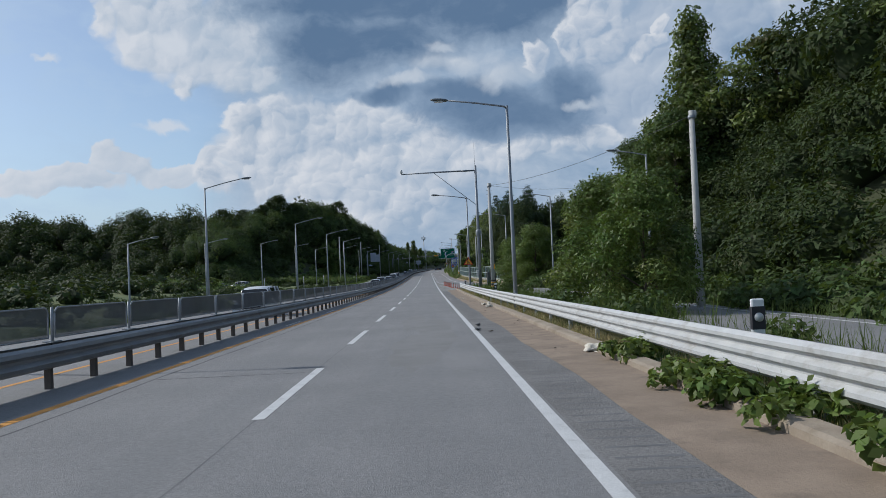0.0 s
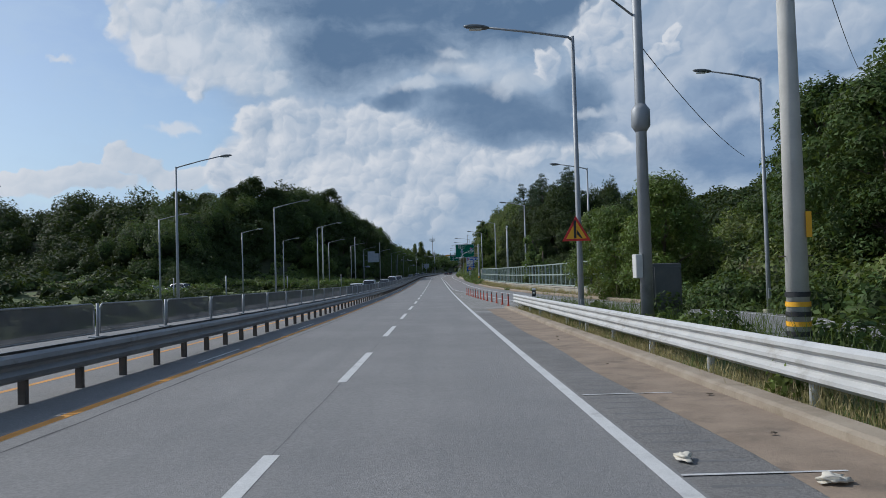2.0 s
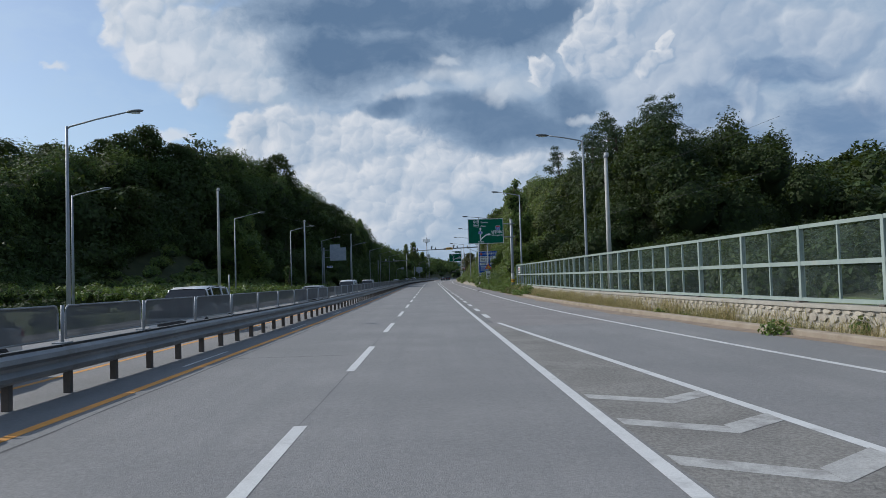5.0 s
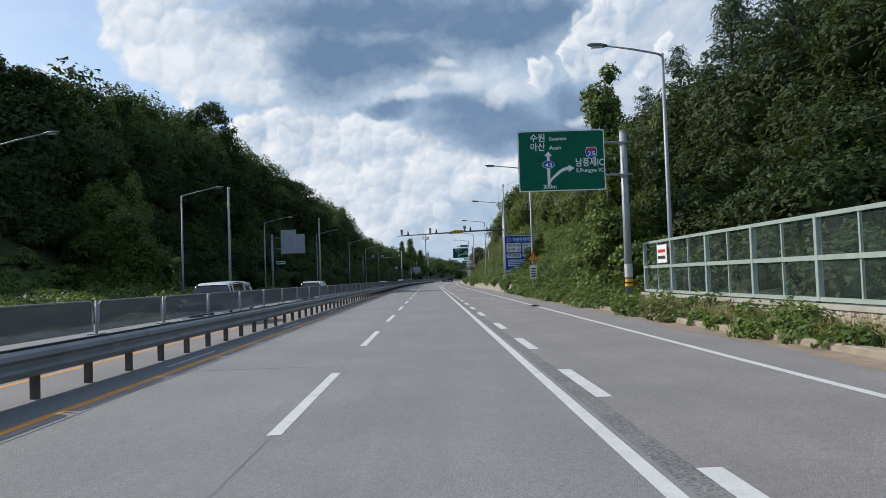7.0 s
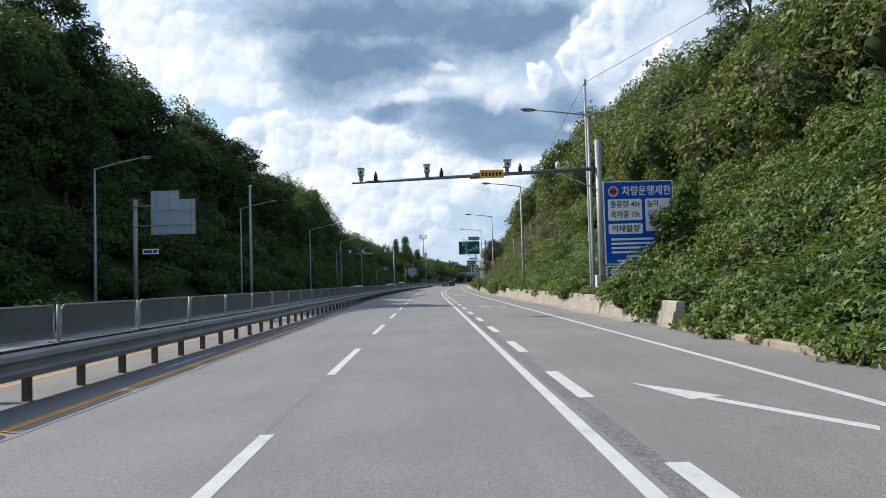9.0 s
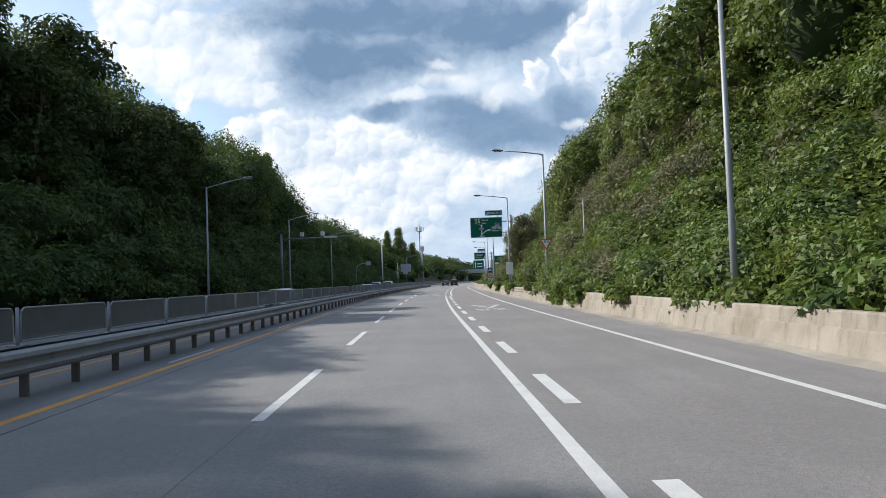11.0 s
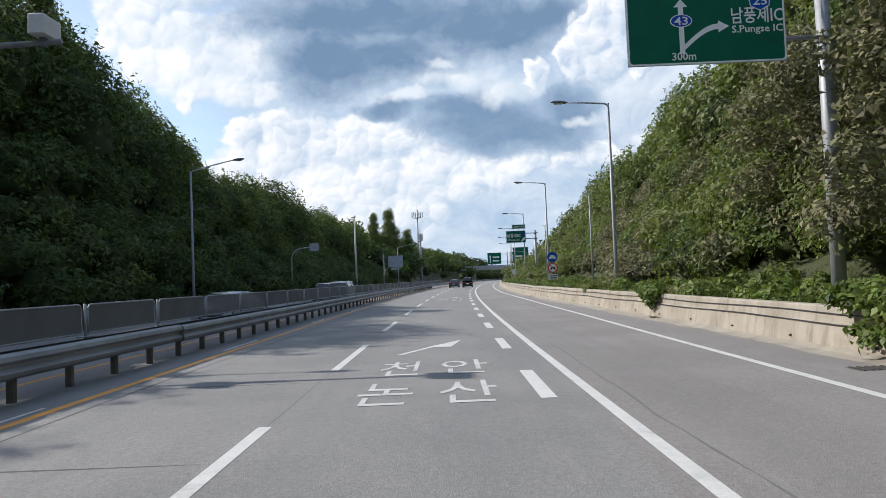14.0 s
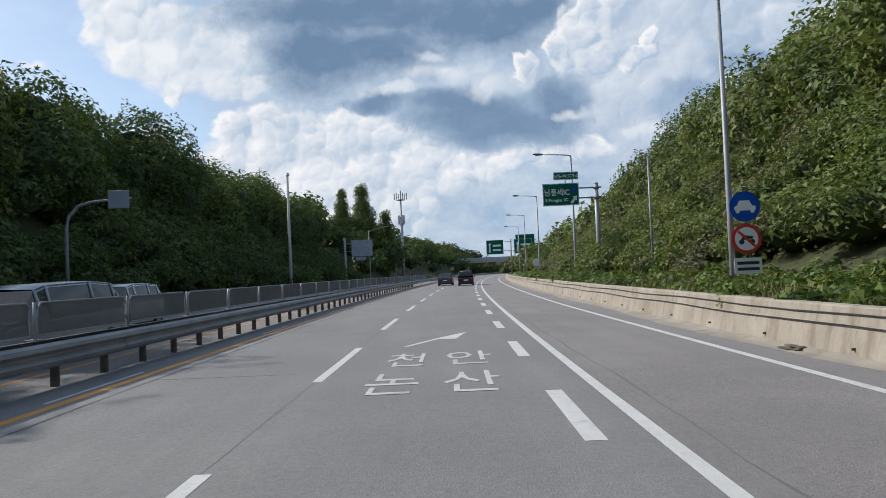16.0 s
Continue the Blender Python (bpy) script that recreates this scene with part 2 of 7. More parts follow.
# ---- materials ----
def material(name, a, b, scale=4.0, rough=0.8, metal=0.0, bump=0.0, bump_scale=40.0, fine=30.0, speck=0.25, dirt=None, dirt_at=(0.55, 0.75), dirt_scale=0.6, translucent=0.0, per_island=0.0, per_object=0.0, spec=0.5, tracks=None, patches=(), streaks=None):
    """A surface of two tones mixed by noise at two sizes, with optional stains and relief."""
    m = bpy.data.materials.new(name)
    m.use_nodes = True
    n = Nodes(m.node_tree)
    geo = n.add("ShaderNodeNewGeometry")
    pos = geo.outputs["Position"]
    f = n.math("ADD", n.math("MULTIPLY", n.ramp(n.noise(pos, scale, 5), 0.3, 0.7), 1 - speck), n.math("MULTIPLY", n.ramp(n.noise(pos, fine, 3, 0.7), 0.32, 0.68), speck))
    col = n.mix(f, (*a, 1), (*b, 1))
    if dirt:
        col = n.mix(n.math("MULTIPLY", n.ramp(n.noise(pos, dirt_scale, 6, 0.65), *dirt_at), 0.8), col, (*dirt, 1))
    if streaks:
        dr = n.add("ShaderNodeVectorMath")
        dr.operation = "MULTIPLY"
        n.put(dr.inputs[0], pos)
        dr.inputs[1].default_value = (2.2, 2.2, 0.3)
        col = n.mix(n.math("MULTIPLY", n.ramp(n.noise(dr.outputs[0], 1.3, 6, 0.7), 0.46, 0.7), 0.75), col, (*streaks, 1))
    for tone, size, lo, hi in patches:
        col = n.mix(n.math("MULTIPLY", n.ramp(n.noise(pos, size, 3, 0.6), lo, hi), 0.85), col, (*tone, 1))
    if tracks:
        st = n.add("ShaderNodeVectorMath")
        st.operation = "MULTIPLY"
        n.put(st.inputs[0], pos)
        st.inputs[1].default_value = (1.0, 0.03, 1.0)
        col = n.mix(n.math("MULTIPLY", n.ramp(n.noise(st.outputs[0], 1.6, 3, 0.5), 0.35, 0.7), 0.6), col, (*tracks, 1))
        grit = n.noise(pos, 16.0, 6, 0.8)
        hv = n.add("ShaderNodeHueSaturation", i_Color=col)
        n.put(hv.inputs["Value"], n.math("ADD", 0.6, n.math("MULTIPLY", grit, 0.8)))
        col = hv.outputs[0]
    if per_island or per_object:
        src = geo.outputs["Random Per Island"] if per_island else n.add("ShaderNodeObjectInfo").outputs["Random"]
        k = per_island or per_object
        hsv = n.add("ShaderNodeHueSaturation", i_Color=col)
        n.put(hsv.inputs["Value"], n.math("ADD", 1 - k, n.math("MULTIPLY", src, 2 * k)))
        n.put(hsv.inputs["Hue"], n.math("ADD", 0.5 - 0.03 * k, n.math("MULTIPLY", src, 0.06 * k)))
        col = hsv.outputs[0]
    p = n.add("ShaderNodeBsdfPrincipled", i_Base_Color=col, i_Roughness=rough, i_Metallic=metal)
    p.inputs["Specular IOR Level"].default_value = spec
    if bump:
        bp = n.add("ShaderNodeBump", i_Strength=bump, i_Distance=0.02)
        n.put(bp.inputs["Height"], n.noise(pos, bump_scale, 5, 0.65))
        n.put(p.inputs["Normal"], bp.outputs[0])
    res = p.outputs[0]
    if translucent:
        tr = n.add("ShaderNodeBsdfTranslucent")
        n.put(tr.inputs[0], n.mix(0.35, col, (0.22, 0.3, 0.03, 1)))
        ms = n.add("ShaderNodeMixShader")
        n.put(ms.inputs[0], translucent)
        n.put(ms.inputs[1], res)
        n.put(ms.inputs[2], tr.outputs[0])
        res = ms.outputs[0]
    out = n.add("ShaderNodeOutputMaterial")
    n.put(out.inputs[0], res)
    return m


ASPHALT = material("old_asphalt", (0.158, 0.157, 0.159), (0.256, 0.25, 0.247), 0.35, 0.85, bump=0.6, bump_scale=60, fine=38, speck=0.6, dirt=(0.175, 0.175, 0.175), dirt_scale=0.25, tracks=(0.181, 0.181, 0.182))
SHOULDER = material("rough_shoulder_asphalt", (0.115, 0.111, 0.108), (0.225, 0.218, 0.21), 1.0, 0.9, bump=0.8, bump_scale=34, fine=30, speck=0.6)
STRIP = material("coarse_worn_joint_strip", (0.075, 0.075, 0.077), (0.25, 0.245, 0.24), 1.2, 0.9, bump=1.0, bump_scale=28, fine=24, speck=0.75)
MERGE = material("pinkish_grey_asphalt", (0.168, 0.157, 0.155), (0.266, 0.25, 0.244), 0.4, 0.87, bump=0.7, bump_scale=55, fine=34, speck=0.6, dirt=(0.185, 0.178, 0.175), dirt_scale=0.3, tracks=(0.188, 0.18, 0.178))
GORE = material("rough_brown_asphalt", (0.12, 0.113, 0.105), (0.27, 0.26, 0.24), 0.8, 0.9, bump=0.8, bump_scale=28, fine=24, speck=0.65)
SAND = material("sand_and_dust", (0.2, 0.152, 0.112), (0.3, 0.23, 0.17), 1.5, 0.95, bump=0.4, bump_scale=30, dirt=(0.14, 0.11, 0.085), dirt_scale=1.6, dirt_at=(0.5, 0.72))
WHITE = material("road_paint_white", (0.48, 0.48, 0.475), (0.62, 0.62, 0.61), 3, 0.6, bump=0.3, fine=45, speck=0.55, dirt=(0.33, 0.325, 0.32), dirt_scale=2.5, dirt_at=(0.52, 0.76))
WORN = material("worn_road_paint", (0.3, 0.295, 0.285), (0.47, 0.465, 0.45), 4, 0.75, bump=0.4, fine=40, speck=0.6, dirt=(0.2, 0.19, 0.18), dirt_scale=3.0, dirt_at=(0.45, 0.68))
FADED = material("faded_road_paint", (0.4, 0.4, 0.4), (0.58, 0.58, 0.58), 4, 0.7, bump=0.3, fine=50, speck=0.5, dirt=(0.25, 0.25, 0.25), dirt_scale=3.0, dirt_at=(0.5, 0.75))
YELLOW = material("road_paint_yellow", (0.5, 0.21, 0.02), (0.62, 0.28, 0.03), 3, 0.65, bump=0.2, dirt=(0.3, 0.2, 0.1), dirt_scale=2.0)
CONCRETE = material("weathered_concrete", (0.33, 0.305, 0.26), (0.43, 0.4, 0.345), 1.2, 0.9, bump=0.4, bump_scale=25, dirt=(0.22, 0.19, 0.15), dirt_scale=0.9)
WALLCON = material("stained_wall_concrete", (0.29, 0.258, 0.215), (0.39, 0.352, 0.3), 1.2, 0.9, bump=0.5, bump_scale=18, dirt=(0.22, 0.185, 0.14), dirt_scale=0.7, dirt_at=(0.5, 0.75), streaks=(0.19, 0.16, 0.12))
DUST = material("pale_road_dust", (0.25, 0.225, 0.19), (0.34, 0.31, 0.265), 1.2, 0.95, bump=0.5, bump_scale=25, dirt=(0.2, 0.175, 0.145), dirt_scale=1.4, dirt_at=(0.5, 0.72))
KERBCON = material("sandy_kerb_concrete", (0.25, 0.2, 0.15), (0.34, 0.29, 0.225), 1.5, 0.95, bump=0.6, bump_scale=20, dirt=(0.2, 0.16, 0.11), dirt_scale=1.1, dirt_at=(0.5, 0.7))
STONE = material("pale_wall_stone", (0.36, 0.32, 0.26), (0.5, 0.45, 0.37), 2.5, 0.9, bump=0.6, bump_scale=12, per_object=0.15)
STEEL = material("dull_galvanised_steel", (0.2, 0.21, 0.22), (0.28, 0.29, 0.3), 1.2, 0.55, 0.35, bump=0.1, dirt=(0.13, 0.12, 0.11), dirt_scale=1.5)
RUSTY = material("dark_weathered_steel", (0.1, 0.09, 0.08), (0.16, 0.13, 0.11), 3, 0.8, 0.2)
RAILWHITE = material("white_painted_rail", (0.42, 0.43, 0.43), (0.53, 0.53, 0.52), 2.5, 0.6, bump=0.1, fine=60, speck=0.35, dirt=(0.3, 0.28, 0.25), dirt_scale=2.2, dirt_at=(0.5, 0.75))
POLE = material("galvanised_pole", (0.25, 0.265, 0.285), (0.34, 0.355, 0.375), 1.0, 0.55, 0.3, dirt=(0.18, 0.19, 0.2), dirt_scale=1.0)
CONCPOLE = material("concrete_pole", (0.42, 0.41, 0.39), (0.52, 0.51, 0.48), 2.0, 0.85, bump=0.2)
BLACK = material("black_plastic", (0.02, 0.02, 0.022), (0.035, 0.035, 0.037), 4, 0.5)
GRASS = material("grass_ground", (0.05, 0.085, 0.02), (0.13, 0.15, 0.05), 0.8, 0.95, bump=0.8, bump_scale=6, dirt=(0.2, 0.16, 0.08), dirt_scale=0.35)
FOREST = material("leaf_litter_ground", (0.03, 0.04, 0.015), (0.06, 0.065, 0.025), 0.6, 0.95, bump=0.8, bump_scale=4)
# near-black green: the shade deep inside the foliage, put into the colour
SHADE_CORE = material("shaded_inner_foliage", (0.02, 0.034, 0.01), (0.045, 0.065, 0.02), 1.0, 0.95)
BARK = material("bark", (0.07, 0.055, 0.04), (0.14, 0.11, 0.08), 5, 0.95, bump=0.8, bump_scale=18)
LEAF = material("broad_leaves", (0.078, 0.117, 0.029), (0.145, 0.17, 0.05), 0.25, 0.55, per_island=0.5, spec=0.25, translucent=0.3, speck=0.3, fine=1.5, patches=(((0.17, 0.18, 0.04), 0.33, 0.55, 0.68), ((0.115, 0.1, 0.055), 0.21, 0.57, 0.68), ((0.03, 0.06, 0.018), 0.45, 0.56, 0.66)))
VINE = material("vine_leaves", (0.075, 0.128, 0.028), (0.145, 0.188, 0.046), 0.3, 0.5, per_island=0.45, spec=0.25, translucent=0.3, speck=0.3, fine=1.2, patches=(((0.18, 0.2, 0.045), 0.4, 0.54, 0.68), ((0.13, 0.12, 0.05), 0.26, 0.6, 0.7), ((0.035, 0.07, 0.02), 0.5, 0.56, 0.66)))
OLIVE = material("olive_brown_leaves", (0.11, 0.118, 0.058), (0.2, 0.18, 0.11), 0.5, 0.7, per_island=0.45, spec=0.25, translucent=0.2, speck=0.4, fine=2.0)
# dark species, and woods whose backlit shade is put into the leaf colour
DARK_SHADED_LEAF = material("dark_shaded_wood_leaves", (0.026, 0.044, 0.014), (0.05, 0.068, 0.022), 0.2, 0.65, per_island=0.4, translucent=0.16, spec=0.15)
# cooler leaves with shade in the base colour and sunlit tops as pale patches
SHADE_TONED_LEAF = material("shade_toned_wood_leaves", (0.045, 0.08, 0.026), (0.085, 0.12, 0.036), 0.22, 0.6, per_island=0.45, spec=0.2, translucent=0.28, speck=0.3, fine=1.5, patches=(((0.13, 0.16, 0.045), 0.12, 0.54, 0.68), ((0.028, 0.05, 0.02), 0.3, 0.56, 0.68)))
PINE = material("pine_needles", (0.025, 0.05, 0.022), (0.045, 0.075, 0.03), 0.3, 0.7, per_island=0.35, translucent=0.1)
DRY = material("dry_grass_blades", (0.5, 0.39, 0.22), (0.36, 0.31, 0.15), 0.9, 0.8, per_island=0.35, spec=0.25, translucent=0.25)
WEED = material("green_weeds", (0.07, 0.12, 0.03), (0.14, 0.17, 0.05), 0.8, 0.7, per_island=0.4, spec=0.25, translucent=0.3)


# ---- mesh helpers ----
def mesh_from(name, verts, faces, mat, smooth=False):
    me = bpy.data.meshes.new(name)
    me.from_pydata([tuple(v) for v in verts], [], faces)
    me.materials.append(mat)
    if smooth:
        for p in me.polygons:
            p.use_smooth = True
    return me


def put_bm(name, bm, mat, smooth=False):
    me = bpy.data.meshes.new(name)
    bm.to_mesh(me)
    bm.free()
    me.materials.append(mat)
    if smooth:
        for p in me.polygons:
            p.use_smooth = True
    return me


def part(name, data, parent, label="", m=None):
    """A mesh as ONE part of a thing; m is its pose within the thing."""
    ob = new(name, data)
    ob.parent = parent
    if m is not None:
        ob.matrix_basis = m
    if label:
        ob["label"] = label
    return ob


def thing(name, m, label, category, group="", kind=""):
    ob = new(name)
    ob.matrix_basis = m
    return tagged(ob, label, category, group, kind)


def box_bm(bm, x0, x1, y0, y1, z0, z1, m=None, bevel=0.0):
    got = bmesh.ops.create_cube(bm, size=1.0)["verts"]
    tr = Matrix.Translation(((x0 + x1) / 2, (y0 + y1) / 2, (z0 + z1) / 2)) @ Matrix.Diagonal((x1 - x0, y1 - y0, z1 - z0, 1))
    bmesh.ops.transform(bm, matrix=(m @ tr) if m else tr, verts=got)
    if bevel:
        edges = list({e for v in got for e in v.link_edges})
        bmesh.ops.bevel(bm, geom=edges, offset=bevel, segments=1, affect="EDGES")


def box(x0, x1, y0, y1, z0, z1, mat, name="box", bevel=0.0):
    bm = bmesh.new()
    box_bm(bm, x0, x1, y0, y1, z0, z1, None, bevel)
    return put_bm(name, bm, mat)


def tube(points, radii, mat, name="tube", sides=8, caps=True):
    """A tapered tube along points."""
    pts = [Vector(p) for p in points]
    if not isinstance(radii, (list, tuple)):
        radii = [radii] * len(pts)
    verts, faces = [], []
    for i, p in enumerate(pts):
        d = (pts[min(i + 1, len(pts) - 1)] - pts[max(i - 1, 0)]).normalized()
        u = d.cross(Vector((0.0, 0.0, 1.0)))
        if u.length < 0.05:
            u = Vector((1.0, 0.0, 0.0))
        u.normalize()
        w = d.cross(u)
        for k in range(sides):
            a = 2 * math.pi * k / sides
            verts.append(p + (u * math.cos(a) + w * math.sin(a)) * radii[i])
    for i in range(len(pts) - 1):
        for k in range(sides):
            a, b = i * sides + k, i * sides + (k + 1) % sides
            faces.append((a, b, b + sides, a + sides))
    if caps:
        faces.append(tuple(reversed(range(sides))))
        faces.append(tuple(range((len(pts) - 1) * sides, len(pts) * sides)))
    return mesh_from(name, verts, faces, mat, True)


def loft(name, s_list, profile, mat, closed=False, smooth=False):
    """A strip along the road: profile(s) gives the (offset, height) of its corners."""
    verts, faces = [], []
    k = 0
    for s in s_list:
        pr = profile(s)
        k = len(pr)
        verts += [at(s, a, h) for a, h in pr]
    for i in range(len(s_list) - 1):
        for j in range(k if closed else k - 1):
            a, b = i * k + j, i * k + (j + 1) % k
            faces.append((a, b, b + k, a + k))
    if closed:
        faces.append(tuple(reversed(range(k))))
        faces.append(tuple(range((len(s_list) - 1) * k, len(s_list) * k)))
    return mesh_from(name, verts, faces, mat, smooth)


def steps(a, b, d):
    n = max(1, int(round((b - a) / d)))
    return [a + (b - a) * i / n for i in range(n + 1)]


def lerp_table(table):
    xs, ys = zip(*table)
    return lambda s: np.interp(s, xs, ys)


def sstep(x):
    x = np.clip(x, 0, 1)
    return x * x * (3 - 2 * x)

# ---- plan of the edges ----
edge_right = lerp_table(((-60, 5.5), (87.6, 5.5), (88.4, 14.2), (100, 13.2), (115, 12.0), (130, 10.9), (150, 9.8), (165, 9.3), (182, 9.3), (232, 9.2), (245, 9.4), (300, 9.35), (332, 9.3), (345, 9.15), (372, 8.25), (480, 8.1), (900, 8.1)))
line_edge = lerp_table(((88, 12.9), (92, 12.2), (100, 11.2), (107, 10.3), (116, 9.4), (130, 8.5), (150, 7.6), (171, 7.25), (300, 7.3), (345, 7.45), (367, 7.25), (390, 6.85), (480, 6.8), (900, 6.8)))
line_gore = lerp_table(((88, 8.4), (92, 8.0), (102.7, 7.1), (118, 5.95), (132, 4.9), (143, 4.05)))
ROAD_L, MEDIAN_NET = -14.2, -4.9
rail_lat = lerp_table(((-60, -4.6), (60, -4.5), (100, -4.42), (175, -4.27), (235, -4.27), (330, -4.5), (900, -4.5)))
left_foot = lerp_table(((-60, -46), (185, -44), (222, -39), (238, -34), (250, -27), (262, -21.5), (285, -17.5), (305, -16.0), (480, -15.8), (900, -16)))
left_crest = lerp_table(((-60, 1.5), (180, 1.5), (203, 9), (225, 15.5), (248, 18.5), (262, 20.0), (278, 18.5), (290, 14.0), (300, 13.2), (312, 13.0), (325, 12.0), (336, 12.4), (346, 15.6), (356, 16.6), (370, 15.8), (381, 12.8), (392, 10.8), (404, 9.8), (440, 8.5), (520, 8), (900, 8)))
right_foot = lerp_table(((-60, 17), (60, 17), (110, 19), (130, 16), (195, 13), (215, 11.3), (900, 11.3)))
right_crest = lerp_table(((-60, 13), (60, 12.5), (95, 10), (120, 3), (190, 3), (206, 10.0), (216, 11.0), (228, 10.5), (250, 12.0), (272, 15.5), (300, 17.8), (345, 16.5), (375, 12), (400, 10), (440, 8), (520, 6), (900, 6)))


def ground_height(s, lat):
    """Height of the ground over the road's level, for arrays."""
    s, lat = np.broadcast_arrays(np.asarray(s, float), np.asarray(lat, float))
    lf, lc = left_foot(s), left_crest(s)
    rf, rc = right_foot(s), right_crest(s)
    er = edge_right(s)
    h = np.full(s.shape, -0.12)
    left = np.clip((lf - lat) / 12, 0, 1)
    bank = lc * (0.45 * left + 0.55 * sstep(left)) * np.where(s > 180, np.clip(1.0 - (-lat - 45) / 60, 0.0, 1), 1)
    # wooded hill that runs off to the left
    hill = 19 * sstep((s - 196 - 0.12 * (-lat - 30)) / 40) * sstep((-lat - 28) / 20) * np.clip(1.3 - s / 450, 0, 1)
    h = h + np.maximum(bank, hill) + 5 * sstep((-lat - 120) / 60)
    right = np.clip((lat - rf) / 17, 0, 1)
    rise = rc * (0.45 * right + 0.55 * sstep(right)) * np.where(s > 185, np.clip(1.0 - (lat - 36) / 60, 0.45, 1), 1)
    h = h + np.maximum(rise, 16 * sstep((lat - 48) / 35) * sstep((s - 60) / 60))
    h = h + np.where((s > 230) & (lat > er), 0.76 * sstep((lat - er - 0.2) / 0.4), 0)
    h = h + np.where((s <= 230) & (lat > er), 0.22 * sstep((lat - er) / 1.5), 0)
    h = h - np.where((s < 88.4) & (lat > 7.2) & (lat < 16.5), 0.3, 0)
    return h


def wobble(x, y, k):
    """Cheap smooth unevenness for arrays."""
    return np.sin(x * k + 1.3 * np.sin(y * k * 0.7)) * np.sin(y * k * 0.9 + 1.7 * np.sin(x * k * 0.6))


def build_ground():
    ss = np.array(steps(-60, 470, 3.0) + steps(480, 900, 12.0))
    ll = np.array([-420, -300, -220, -170, -140, -120, -105, -92, -80, -70, -62, -55, -50, -46, -42, -38, -35, -32, -29, -26.5, -24, -22, -20, -18, -16.5, -15.5, -14.5, -10, -4, 2, 5, 6, 7, 8.2, 8.6, 9, 9.4, 9.8, 10.2, 10.6, 11, 11.6, 12.4, 13.4, 14.5, 16, 17.5, 19, 20.5, 22, 24, 26, 28.5, 31, 34, 38, 43, 50, 58, 66, 78, 95, 120, 160, 230, 320, 420])
    S, Lg = np.meshgrid(ss, ll, indexing="ij")
    H = ground_height(S, Lg)
    H = H + np.where(np.abs(Lg - 0) > 17, 0.35 * wobble(S, Lg, 0.35), 0)
    V = at_np(S, Lg, H).reshape(-1, 3)
    a, b = len(ss), len(ll)
    i, j = np.meshgrid(np.arange(a - 1), np.arange(b - 1), indexing="ij")
    q = (i * b + j).ravel()
    me = mesh_from("ground", V, np.stack([q, q + 1, q + b + 1, q + b], 1).tolist(), GRASS, True)
    me.materials.append(FOREST)
    mid = (np.stack([Lg[:-1, :-1], S[:-1, :-1]], -1)).reshape(-1, 2)
    for p, (la, s) in zip(me.polygons, mid):
        p.material_index = 1 if (la < left_foot(s) + 2 or la > right_foot(s) + 1) and (s > 185 or la > 17 or la < -60) else 0
    tagged(new("ground", me), "grassy verges and wooded slopes beside the road", "ground", kind="structure")
    far = mesh_from("far_ground", [(-4000, -3000, -7), (4000, -3000, -7), (4000, 4500, -7), (-4000, 4500, -7)], [(0, 1, 2, 3)], FOREST)
    tagged(new("ground_far", far), "flat dark green distant countryside", "ground", kind="structure")


build_ground()

S_ALL = steps(-60, 480, 2.5) + steps(490, 900, 10)


def road_profile(s):
    r = edge_right(s)
    return [(ROAD_L, 0), (-9.5, 0), (-4.5, 0), (-3.0, 0), (0, 0), (3.5, 0), (min(r, 5.0), 0), (r, 0)]


road = tagged(new("road", loft("road", [s for s in S_ALL if s < 87] + [87.6, 88.0, 88.4] + [s for s in S_ALL if s > 89], road_profile, ASPHALT)), "worn grey asphalt dual carriageway with painted lane lines", "road", kind="structure")
ramp_mid = lerp_table(((-60, 10.6), (30, 10.9), (57, 12.0), (76, 11.9), (88, 10.6)))
slip = tagged(new("slip_road", loft("slip_road", steps(-60, 88.3, 3), lambda s: [(max(ramp_mid(s) - 2.9, 6.9), -0.02), (ramp_mid(s) + 3.3, -0.02)], ASPHALT)), "narrow grey asphalt slip road behind the rail", "road", kind="structure")


def stripe(name, s0, s1, lat, width, mat, parent=road, h=0.004, d=4.0):
    off = lat if callable(lat) else (lambda s: lat)
    me = loft(name, steps(s0, s1, d), lambda s: [(off(s) - width / 2, h), (off(s) + width / 2, h)], mat)
    ob = new(name, me)
    ob.parent = parent
    return ob


def patch(name, quad, mat, h=0.004, parent=road):
    """A flat painted shape on the road from (distance, offset) corners."""
    me = mesh_from(name, [at(s, a, h) for s, a in quad], [tuple(range(len(quad)))], mat)
    me.update()
    if me.polygons[0].normal.z < 0:
        me.flip_normals()
    ob = new(name, me)
    ob.parent = parent
    return ob


# lane lines
for k in range(-3, 60):
    stripe("lane_dash", 10 * k, 10 * k + 5, 0.0, 0.16, WHITE)
stripe("edge_line", -40, 321.5, lerp_table(((-40, 3.5), (140, 3.5), (170, 3.46), (290, 3.44), (322, 3.5))), 0.16, WHITE)
stripe("edge_line", 320.9, 700, 4.1, 0.16, WHITE)
for a, b, d, lat in ((146.6, 186, 6.25, 3.98), (191.8, 282, 6.23, 3.93), (308.2, 322, 3.6, 3.91), (326.2, 640, 6.57, 3.47)):
    for k in range(int((b - a) / d) + 1):
        stripe("lane_dash", a + d * k, a + d * k + (2.8 if d > 5 else 2.0), lat, 0.22, WHITE)
for a, b in ((284.6, 288.0), (290.5, 294.4), (296.6, 299.0), (301.0, 302.8), (304.6, 306.2)):
    stripe("lane_dash", a, b, 3.92, 0.2, WHITE)
stripe("edge_line", 88.5, 800, line_edge, 0.16, WHITE)
